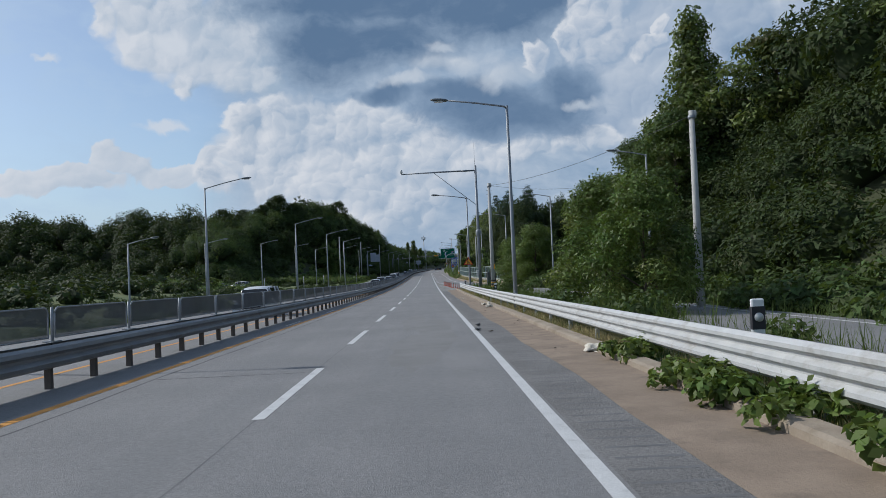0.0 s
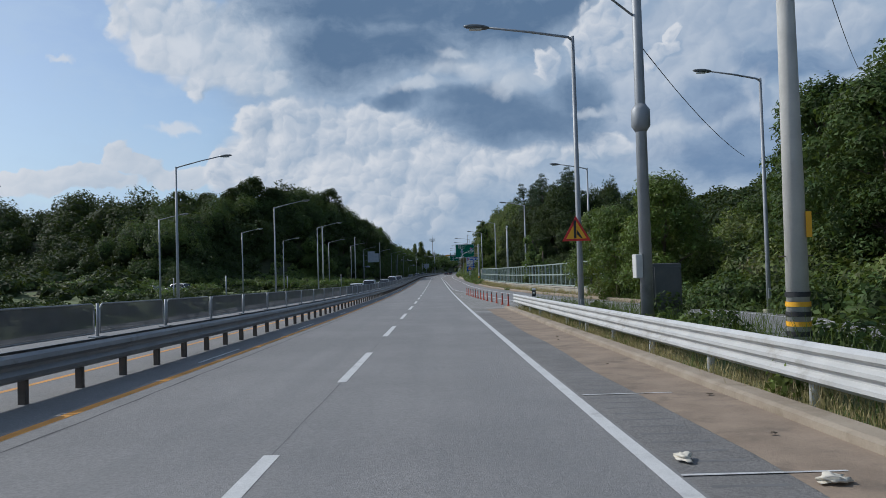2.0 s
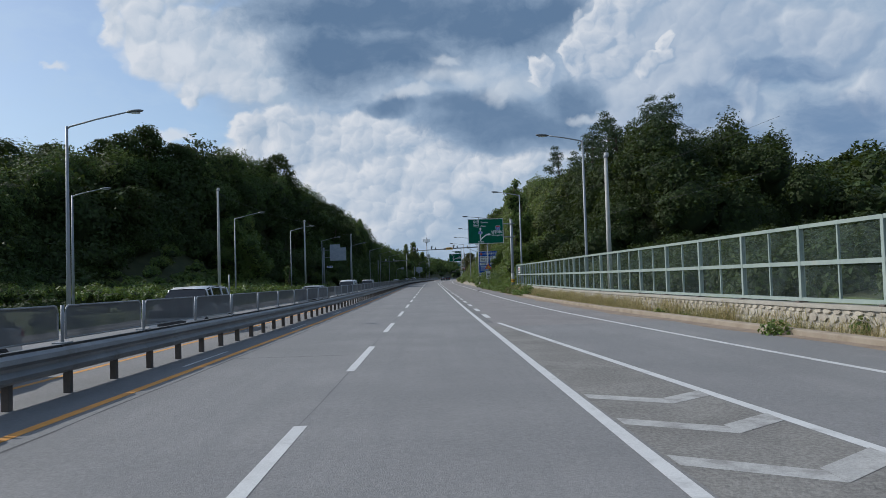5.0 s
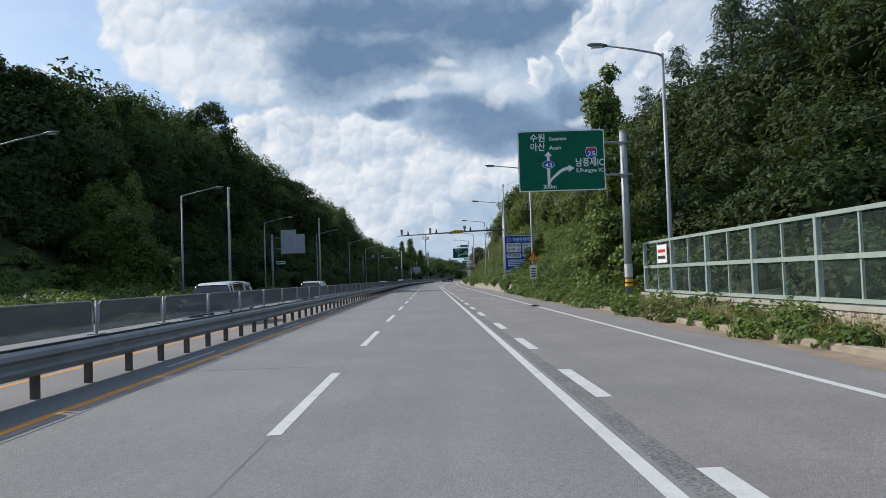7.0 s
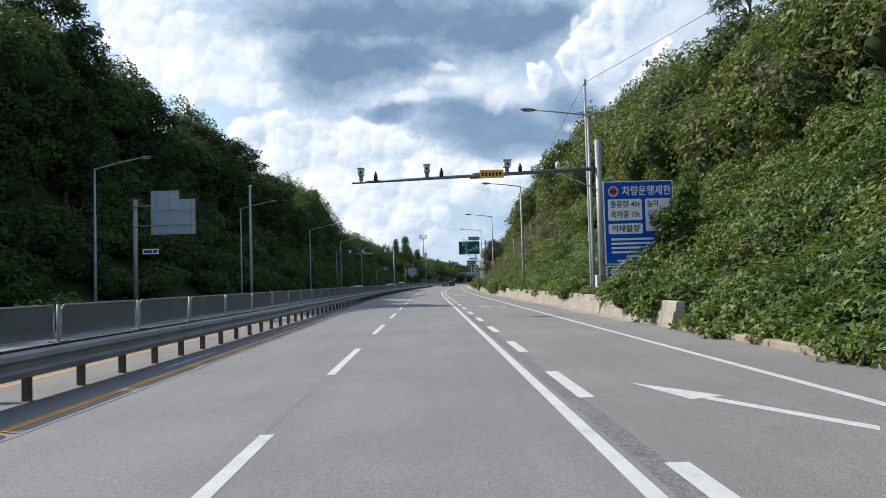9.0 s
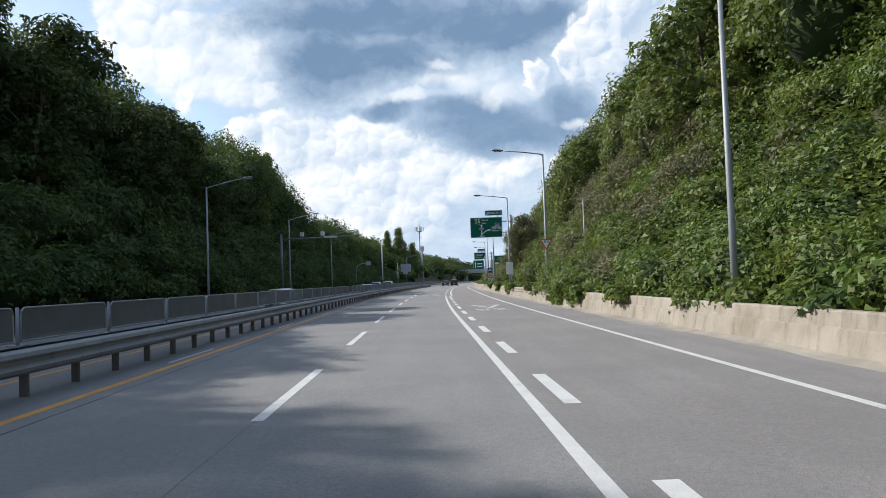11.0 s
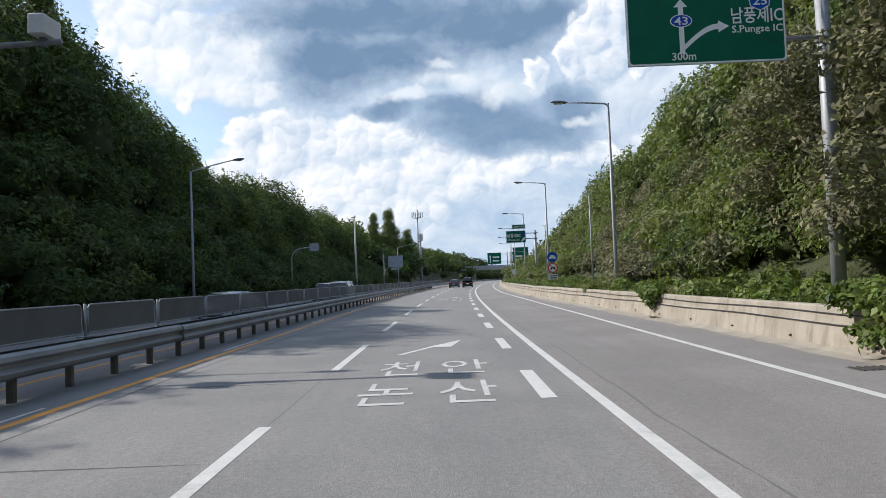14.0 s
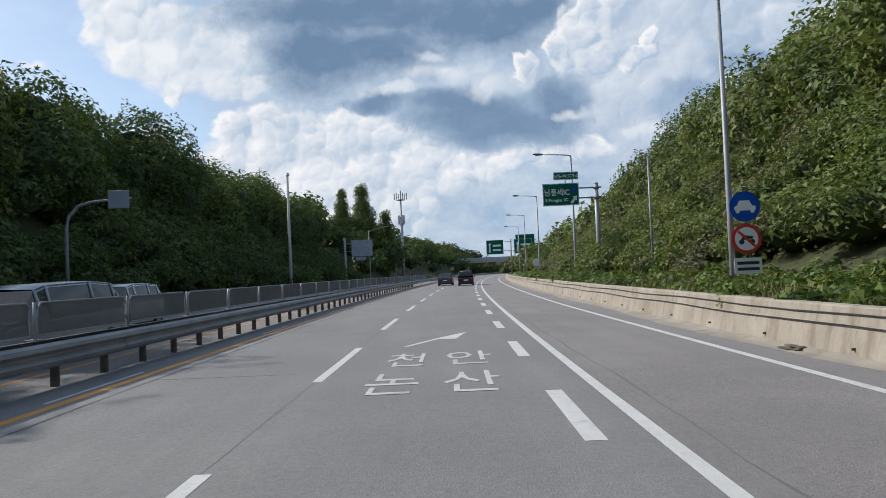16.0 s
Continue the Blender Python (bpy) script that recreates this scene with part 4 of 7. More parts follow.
def panel(root, name, x0, x1, z0, z1, face, y=-0.2, border=True, label=""):
    plate = part(name, box(x0, x1, y, y + 0.05, z0, z1, SIGNBACK, name), root, label)
    flat(plate, "border", rect_pts(x0 + 0.01, x1 - 0.01, z0 + 0.01, z1 - 0.01, 0.09), y, SIGNWHITE if border else face, 0.003)
    flat(plate, "face", rect_pts(x0 + 0.05, x1 - 0.05, z0 + 0.05, z1 - 0.05, 0.07), y - 0.003, face, 0.003)
    return plate


def arrow(plate, pts, y):
    flat(plate, "arrow", pts, y, SIGNWHITE, 0.003)


def route_sign(root, x0, x1, z0, z1):
    """The large green direction sign with both destinations."""
    p = panel(root, "sign_panel", x0, x1, z0, z1, GREEN)
    w, h = x1 - x0, z1 - z0
    X, Z = (lambda u: x0 + u * w), (lambda v: z0 + (1 - v) * h)
    y = -0.212
    letter(p, "수원", X(0.14), Z(0.17), 0.4, width=0.17 * w, y=y)
    letter(p, "Suwon", X(0.36), Z(0.165), 0.24, width=0.2 * w, y=y)
    letter(p, "아산", X(0.14), Z(0.32), 0.4, width=0.17 * w, y=y)
    letter(p, "Asan", X(0.36), Z(0.315), 0.24, width=0.14 * w, y=y)
    letter(p, "남풍세IC", X(0.655), Z(0.595), 0.42, width=0.325 * w, y=y)
    letter(p, "S.Pungse IC", X(0.66), Z(0.7), 0.24, width=0.32 * w, y=y)
    letter(p, "300m", X(0.275), Z(0.955), 0.26, width=0.15 * w, y=y)
    arrow(p, [(X(a), Z(b)) for a, b in ((0.33, 0.89), (0.33, 0.42), (0.302, 0.42), (0.347, 0.34), (0.39, 0.42), (0.362, 0.42), (0.362, 0.89))], y + 0.006)
    for k in range(6):
        a0, a1 = k / 6, (k + 1) / 6
        px = lambda a: 0.362 + 0.22 * a
        pz = lambda a: 0.83 - 0.2 * math.sin(a * math.pi / 2)
        arrow(p, [(X(px(a0)), Z(pz(a0) + 0.025)), (X(px(a1)), Z(pz(a1) + 0.025)), (X(px(a1)), Z(pz(a1) - 0.03)), (X(px(a0)), Z(pz(a0) - 0.03))], y + 0.006)
    arrow(p, [(X(a), Z(b)) for a, b in ((0.578, 0.57), (0.645, 0.63), (0.578, 0.69))], y + 0.006)
    flat(p, "route_shield", disc_pts(X(0.346), Z(0.56), 0.07 * w, 28, 0.055 * h * 1.2), y + 0.003, SIGNWHITE)
    flat(p, "route_shield", disc_pts(X(0.346), Z(0.56), 0.063 * w, 28, 0.048 * h * 1.2), y, BLUE)
    letter(p, "43", X(0.303), Z(0.6), 0.27, width=0.085 * w, y=y - 0.006)
    sh = [(-0.055, -0.05), (-0.062, 0.02), (-0.052, 0.085), (0.052, 0.085), (0.062, 0.02), (0.055, -0.05), (0, -0.095)]
    flat(p, "route_shield", [(X(0.845 + a * 1.1), Z(0.385) + b * 1.12 * h) for a, b in sh], y + 0.003, SIGNWHITE)
    flat(p, "route_shield", [(X(0.845 + a), Z(0.385) + b * h) for a, b in sh], y, BLUE)
    flat(p, "route_shield", [(X(0.845 + a), Z(0.385) + b * h) for a, b in ((-0.058, 0.045), (-0.052, 0.085), (0.052, 0.085), (0.058, 0.045))], y - 0.003, SIGNRED)
    letter(p, "25", X(0.8), Z(0.43), 0.26, width=0.09 * w, y=y - 0.008)
    return p


m1 = sign_mast("direction_sign", "large green direction sign on a grey steel mast", 193.4, 10.6, 7.95)
sign_arms(m1, -3.0, (7.45, 6.0))
route_sign(m1, -4.78, -0.9, 5.33, 8.05)
for z0, z1, mt in ((1.0, 1.12, SIGNYELLOW), (1.12, 1.2, INK), (1.2, 1.32, SIGNYELLOW), (1.4, 2.0, CASE)):
    part("notice", tube([(0, 0, z0), (0, 0, z1)], 0.178, mt, "notice", 14, False), m1)
m2 = sign_mast("direction_sign", "large green direction sign half hidden by branches", 333.4, 11.4, 9.0)
sign_arms(m2, -4.0, (8.3, 7.0))
route_sign(m2, -4.75, -1.0, 6.45, 8.82)
tp = panel(m2, "name_panel", -3.0, -0.95, 9.02, 9.62, GREEN)
letter(tp, "남풍세IC교차로", -2.9, 9.18, 0.34, width=1.85, y=-0.212)
for x in (-2.5, -1.5):
    part("strut", box(x - 0.03, x + 0.03, -0.15, -0.1, 8.8, 9.05, POLE, "strut"), m2)
m3 = sign_mast("direction_sign", "green exit sign beside the slip lane", 408.8, 12.2, 7.5)
sign_arms(m3, -3.4, (7.2, 6.5))
p3 = panel(m3, "sign_panel", -3.8, -1.25, 6.0, 7.58, GREEN)
letter(p3, "남풍세IC", -3.7, 6.75, 0.55, width=1.75, y=-0.212)
letter(p3, "S.Pungse IC", -3.65, 6.3, 0.3, width=1.6, y=-0.212)
flat(p3, "route_shield", rect_pts(-1.75, -1.4, 7.0, 7.35, 0.08), -0.206, BLUE)
arrow(p3, [(-1.85, 6.15), (-1.72, 6.12), (-1.5, 6.38), (-1.42, 6.3), (-1.38, 6.68), (-1.72, 6.6), (-1.62, 6.5), (-1.88, 6.24)], -0.206)
t3 = panel(m3, "name_panel", -3.0, -1.25, 7.82, 8.38, GREEN)
letter(t3, "남풍세IC교차로", -2.92, 7.97, 0.3, width=1.6, y=-0.212)
part("strut", box(-2.2, -2.14, -0.15, -0.1, 7.55, 7.85, POLE, "strut"), m3)
m4 = sign_mast("direction_sign", "far green twin direction signs on one mast", 532, 9.6, 9.2, 0.2)
sign_arms(m4, -5.0, (8.6, 6.4))
for x0, x1 in ((-6.0, -1.8), (0.8, 5.2)):
    p4 = panel(m4, "sign_panel", x0, x1, 5.6, 9.1, GREEN)
    for k in range(2):
        flat(p4, "text_bar", rect_pts(x0 + 1.6, x1 - 0.6, 7.5 - 1.1 * k, 7.95 - 1.1 * k, 0.05), -0.206, SIGNWHITE)
    arrow(p4, [(x0 + 0.7, 6.0), (x0 + 1.0, 6.0), (x0 + 1.0, 7.9), (x0 + 1.2, 7.9), (x0 + 0.85, 8.5), (x0 + 0.5, 7.9), (x0 + 0.7, 7.9)], -0.206)
m5 = sign_mast("direction_sign", "far green direction sign beyond the twin signs", 560, 13.5, 11.5, 0.2)
sign_arms(m5, -2.0, (10.8, 9.0))
panel(m5, "sign_panel", -2.8, 2.6, 8.2, 11.6, GREEN)


def triangle_sign(parent, cz, size, face, edge, up=True, y=-0.14, x=0.0):
    k = 1 if up else -1
    tri = lambda q: [(x - q, cz - k * q * 0.577), (x + q, cz - k * q * 0.577), (x, cz + k * q * 1.155)]
    plate = flat(parent, "warning_sign", tri(size), y, edge, 0.012)
    flat(plate, "face", tri(size * 0.72), y - 0.012, face, 0.003)
    return plate


def roadside_sign(name, label, s, lat):
    return thing(name, spot(s, lat), label, "road sign")


w1 = roadside_sign("warning_sign", "orange triangular merge warning sign on a lamp post", 70.6, 6.3)
pl = triangle_sign(w1, 3.1, 0.46, SIGNYELLOW, SIGNRED, x=-0.12)
for mt, ob_pts in ((INK, [(-0.2, 2.92), (-0.12, 2.92), (-0.12, 3.5), (-0.2, 3.5)]), (INK, [(-0.1, 3.05), (0.02, 2.92), (0.08, 2.92), (-0.1, 3.2)])):
    flat(pl, "symbol", ob_pts, -0.158, mt)
part("bracket", box(-0.3, 0.1, -0.14, -0.08, 3.0, 3.06, POLE, "bracket"), w1)
w2 = roadside_sign("warning_sign", "orange triangular warning sign above a white cloth notice", 217.4, 9.9)
pl = triangle_sign(w2, 3.05, 0.46, SIGNYELLOW, SIGNRED)
for sx in (-1, 1):
    flat(pl, "symbol", [(sx * 0.14, 2.9), (sx * 0.08, 2.9), (sx * 0.05, 3.3), (sx * 0.1, 3.3)], -0.158, INK)
cloth = part("cloth_notice", box(-0.3, 0.28, -0.15, -0.13, 1.35, 2.4, SIGNWHITE, "cloth_notice"), w2, "white cloth with unreadable bars")
for k in range(4):
    flat(cloth, "text_bar", rect_pts(-0.2, 0.15 + 0.02 * k, 1.5 + 0.2 * k, 1.6 + 0.2 * k, 0.02), -0.151, INK)
w3 = roadside_sign("yield_sign", "red and white triangular give way sign on a lamp post", 299.1, 10.3)
pl = triangle_sign(w3, 3.95, 0.44, SIGNWHITE, SIGNRED, False, x=-0.05)
letter(pl, "양보", -0.25, 3.95, 0.2, INK, 0.4, -0.16)
w4 = roadside_sign("cloth_notice", "torn white cloth notice tied to a lamp post", 324.7, 10.3)
part("cloth", box(-0.38, 0.36, -0.13, -0.115, 2.0, 3.3, SIGNWHITE, "cloth", 0.004), w4)
part("tie", tube([(0, 0, 3.2), (0, 0, 3.24)], 0.12, INK, "tie", 10), w4)
w5 = roadside_sign("prohibition_signs", "round blue and red traffic signs on a lamp post", 380.3, 10.72)
blue = flat(w5, "car_only_sign", disc_pts(0.3, 3.22, 0.46), -0.14, BLUE, 0.012)
flat(blue, "symbol", rect_pts(-0.02, 0.62, 3.1, 3.24, 0.05), -0.152, SIGNWHITE)
flat(blue, "symbol", [(0.06, 3.24), (0.52, 3.24), (0.43, 3.4), (0.14, 3.4)], -0.152, SIGNWHITE)
for x in (0.08, 0.52):
    flat(blue, "symbol", disc_pts(x, 3.08, 0.06, 14), -0.152, SIGNWHITE)
red = flat(w5, "no_cycles_sign", disc_pts(0.3, 2.25, 0.45), -0.14, SIGNRED, 0.012)
flat(red, "face", disc_pts(0.3, 2.25, 0.35), -0.152, SIGNWHITE, 0.003)
for x in (0.15, 0.46):
    flat(red, "symbol", disc_pts(x, 2.16, 0.08, 16), -0.156, INK)
flat(red, "symbol", [(0.12, 2.2), (0.48, 2.25), (0.5, 2.32), (0.2, 2.36)], -0.156, INK)
flat(red, "symbol", [(0.03, 2.46), (0.08, 2.51), (0.57, 2.04), (0.52, 1.99)], -0.159, SIGNRED)
board = flat(w5, "notice_board", rect_pts(-0.1, 0.72, 1.2, 1.68, 0.02), -0.14, SIGNWHITE, 0.012)
for z in (1.3, 1.48):
    flat(board, "text_bar", rect_pts(-0.02, 0.64, z, z + 0.09, 0.02), -0.153, INK)
w6 = roadside_sign("small_round_sign", "small round sign on a thin post far ahead", 442, 10.9)
flat(w6, "disc", disc_pts(-0.2, 2.4, 0.45), -0.14, SIGNWHITE, 0.012)


# ---- camera gantry over the lanes and the blue notice ----
def gantry():
    g = thing("camera_gantry", spot(241, 10.3), "dark steel gantry arm carrying speed cameras over the road", "gantry")
    part("mast", tube([(0, 0, -0.3), (0, 0, 8.35)], [0.18, 0.15], POLE, "mast", 14), g)
    part("arm", tube([(0, 0, 6.95), (-6, 0, 6.75), (-12.05, 0, 6.55)], [0.1, 0.085, 0.06], LAMPHEAD, "arm", 10), g)
    z = lambda x: 6.95 + x * 0.0332
    for x, big in ((-11.6, 1), (-8.4, 1), (-4.5, 1.2)):
        c = part("speed_camera", box(x - 0.14 * big, x + 0.14 * big, -0.35, 0.25, z(x) + 0.32, z(x) + 0.62, CASE, "speed_camera", 0.02), g)
        part("mount", box(x - 0.09, x + 0.09, -0.1, 0.1, z(x) + 0.05, z(x) + 0.33, LAMPHEAD, "mount", 0.01), c)
        part("lens", tube([(x, -0.38, z(x) + 0.44), (x, -0.34, z(x) + 0.44)], 0.07, BLACK, "lens", 12), c)
        part("sunshield", box(x - 0.17 * big, x + 0.17 * big, -0.45, 0.28, z(x) + 0.63, z(x) + 0.655, SIGNWHITE, "sunshield"), c)
    for x in (-10.9, -7.7, -3.85):
        f = part("flash_unit", tube([(x, 0, z(x) + 0.05), (x, 0, z(x) + 0.3), (x, 0, z(x) + 0.42), (x, 0, z(x) + 0.5)], [0.1, 0.09, 0.05, 0.02], BLACK, "flash_unit", 10), g)
    part("arm_joint", tube([(-5.7, 0, z(-5.7)), (-6.3, 0, z(-6.3))], 0.15, LAMPHEAD, "arm_joint", 12), g)
    b = part("warning_board", box(-5.85, -4.68, -0.16, -0.12, 6.6, 7.0, SIGNYELLOW, "warning_board", 0.01), g, "yellow board with unreadable lettering")
    for k in range(6):
        flat(b, "text_bar", rect_pts(-5.75 + 0.17 * k, -5.64 + 0.17 * k, 6.7, 6.88, 0.02), -0.161, INK)
    part("dome_camera", tube([(-2.0, 0, z(-2) + 0.05), (-2.0, 0, z(-2) + 0.15), (-2.0, 0, z(-2) + 0.38), (-2.0, 0, z(-2) + 0.46)], [0.04, 0.12, 0.12, 0.04], CASE, "dome_camera", 12), g)
    part("brace", tube([(0, 0, 5.9), (-2.2, 0, 6.85)], 0.03, POLE, "brace", 8), g)
    part("control_box", box(-0.34, -0.14, -0.2, 0.2, 1.1, 1.75, CASE, "control_box", 0.015), g)
    n = thing("load_limit_sign", spot(239.6, 10.3), "tall blue notice of vehicle limits, partly overgrown", "road sign")
    p = panel(n, "sign_panel", -0.2, 3.1, 2.2, 6.1, BLUE, -0.06)
    lower = panel(n, "lower_panel", -0.2, 3.1, 1.62, 2.14, BLUE, -0.06)
    for x in (0.5, 2.4):
        part("leg", tube([(x, 0.1, -0.2), (x, 0.1, 6.0)], 0.06, POLE, "leg", 8), n)
    y = -0.075
    letter(p, "차량운행제한", 0.68, 5.45, 0.5, width=2.3, y=y)
    flat(p, "emblem", disc_pts(0.28, 5.62, 0.24), -0.066, SIGNWHITE)
    flat(p, "emblem", disc_pts(0.28, 5.62, 0.2), -0.07, SIGNRED)
    flat(p, "emblem", rect_pts(0.13, 0.43, 5.56, 5.68, 0.03), -0.075, INK)
    for x0, x1, z0, z1 in ((0.0, 1.6, 4.25, 5.25), (1.75, 2.95, 3.72, 5.25), (0.0, 1.6, 3.62, 4.1)):
        flat(p, "text_plate", rect_pts(x0, x1, z0, z1, 0.08), -0.066, SIGNWHITE)
    letter(p, "총중량 40t", 0.1, 4.88, 0.36, INK, 1.4, y)
    letter(p, "축하중 10t", 0.1, 4.4, 0.36, INK, 1.4, y)
    letter(p, "적재불량", 0.12, 3.74, 0.36, INK, 1.35, y)
    letter(p, "높이", 1.85, 4.88, 0.36, INK, 0.5, y)
    letter(p, "길이", 1.85, 4.4, 0.36, INK, 0.5, y)
    letter(p, "폭", 2.0, 3.92, 0.36, INK, 0.26, y)
    for k in range(6):
        flat(p, "text_bar", rect_pts(0.1 + (0.7 if k == 4 else 0.25 * (k == 5)), 2.6 - 0.1 * (k % 3), 3.32 - 0.2 * k, 3.42 - 0.2 * k, 0.03), -0.066, SIGNWHITE)
    flat(lower, "text_bar", rect_pts(0.0, 2.6, 1.78, 1.98, 0.04), -0.066, SIGNWHITE)


gantry()


def left_gantry():
    g = thing("camera_gantry", spot(332, -15.3), "grey gantry arm with cameras over the opposite lanes", "gantry")
    part("mast", tube([(0, 0, -0.3), (0, 0, 7.6)], [0.16, 0.13], LAMPHEAD, "mast", 12), g)
    part("arm", tube([(0, 0, 6.95), (9.2, 0, 7.2)], [0.1, 0.06], LAMPHEAD, "arm", 10), g)
    for x in (8.8, 4.8, 2.4):
        part("speed_camera", box(x - 0.18, x + 0.18, -0.3, 0.4, 7.3, 7.75, CASE, "speed_camera", 0.02), g)
        part("mount", box(x - 0.06, x + 0.06, -0.06, 0.06, 7.1, 7.32, LAMPHEAD, "mount"), g)
    part("signal_bar", box(5.0, 6.5, -0.1, 0.1, 7.02, 7.2, CASE, "signal_bar", 0.02), g)


left_gantry()


def back_sign():
    b = sign_mast("direction_sign", "bare grey back of a stepped sign on a mast", 260.3, -20.2, 8.5)
    sign_arms(b, 4.4, (8.0, 6.5))
    part("sign_panel", box(1.3, 3.4, -0.3, -0.25, 5.8, 9.1, SIGNBACK, "sign_panel"), b)
    part("sign_panel", box(3.4, 4.6, -0.3, -0.25, 5.8, 8.45, SIGNBACK, "sign_panel"), b)
    for x in (1.7, 2.6, 3.5, 4.3):
        part("rib", box(x - 0.03, x + 0.03, -0.36, -0.3, 5.8, 8.4 if x > 3.4 else 9.05, SIGNBACK, "rib"), b)
    for z in (6.5, 7.6):
        part("rib", box(1.3, 4.6, -0.38, -0.33, z, z + 0.07, SIGNBACK, "rib"), b)
    t = part("tag_plate", box(0.6, 1.8, -0.2, -0.16, 4.35, 4.75, SIGNWHITE, "tag_plate"), b, "small white plate with blue bars")
    flat(t, "text_bar", rect_pts(0.7, 1.3, 4.45, 4.65, 0.02), -0.2, BLUE)
    flat(t, "text_bar", rect_pts(1.4, 1.7, 4.45, 4.65, 0.02), -0.2, BLUE)
    c = sign_mast("direction_sign", "grey back of a far sign among the trees", 458, -15.2, 7.2)
    sign_arms(c, 3.0, (6.4, 5.2))
    part("sign_panel", box(1.0, 4.0, -0.3, -0.25, 4.5, 6.8, SIGNBACK, "sign_panel"), c)
    part("sign_panel", box(1.6, 3.0, -0.3, -0.25, 3.9, 4.4, SIGNBACK, "sign_panel"), c)
    d = thing("curved_arm_sign", spot(390, -15.2), "small sign hung from a curved grey pole", "road sign")
    part("pole", tube([(0, 0, -0.3), (0, 0, 4.3), (0.15, 0, 4.9), (0.6, 0, 5.35), (1.2, 0, 5.5), (3.0, 0, 5.6)], [0.09, 0.08, 0.075, 0.07, 0.06, 0.05], POLE, "pole", 10), d)
    part("sign_panel", box(2.0, 2.95, -0.12, -0.08, 5.15, 5.95, SIGNBACK, "sign_panel", 0.01), d)


back_sign()


# ---- anti-glare mesh panels on the median ----
def net_panel(length=3.32):
    root = new("mesh_panel")
    y0, y1, z0, z1, r = 0.1, length - 0.1, 0.86, 1.42, 0.12
    pts = []
    for cy, cz, a0 in ((y1 - r, z1 - r, 0), (y0 + r, z1 - r, 90), (y0, z0, -1), (y1, z0, -1)):
        pts += [(cy, cz)] if a0 < 0 else [(cy + r * math.cos(radians(a0 + a)), cz + r * math.sin(radians(a0 + a))) for a in (0, 30, 60, 90)]
    part("mesh", mesh_from("mesh", [(0, y, z) for y, z in pts], [tuple(range(len(pts)))], NET), root)
    part("frame", tube([(0, y, z) for y, z in pts] + [(0, *pts[0])], 0.018, POLE, "frame", 6), root)
    for y in (0.0,):
        part("post", tube([(0, y, 0.7), (0, y, 1.43)], 0.03, POLE, "post", 8), root)
        part("foot", box(-0.12, 0.12, y - 0.12, y + 0.12, 0.775, 0.8, POLE, "foot"), root)
    return root


plant(net_panel, ("grey mesh anti-glare panel in a steel frame on the median", "barrier panel", "median panels"), [spot(175.9 - 3.36 * 60 + 3.36 * k, rail_lat(175.9 - 3.36 * 60 + 3.36 * k) - 0.4, 0, 0, 1) for k in range(148)])

# ---- see-through noise barrier on its stone-faced wall ----
fence_lat = lerp_table(((80, 14.6), (100, 13.95), (115, 13.1), (135, 11.8), (160, 10.95), (195, 10.9)))
FENCE_END, BAY = 191.9, 3.3


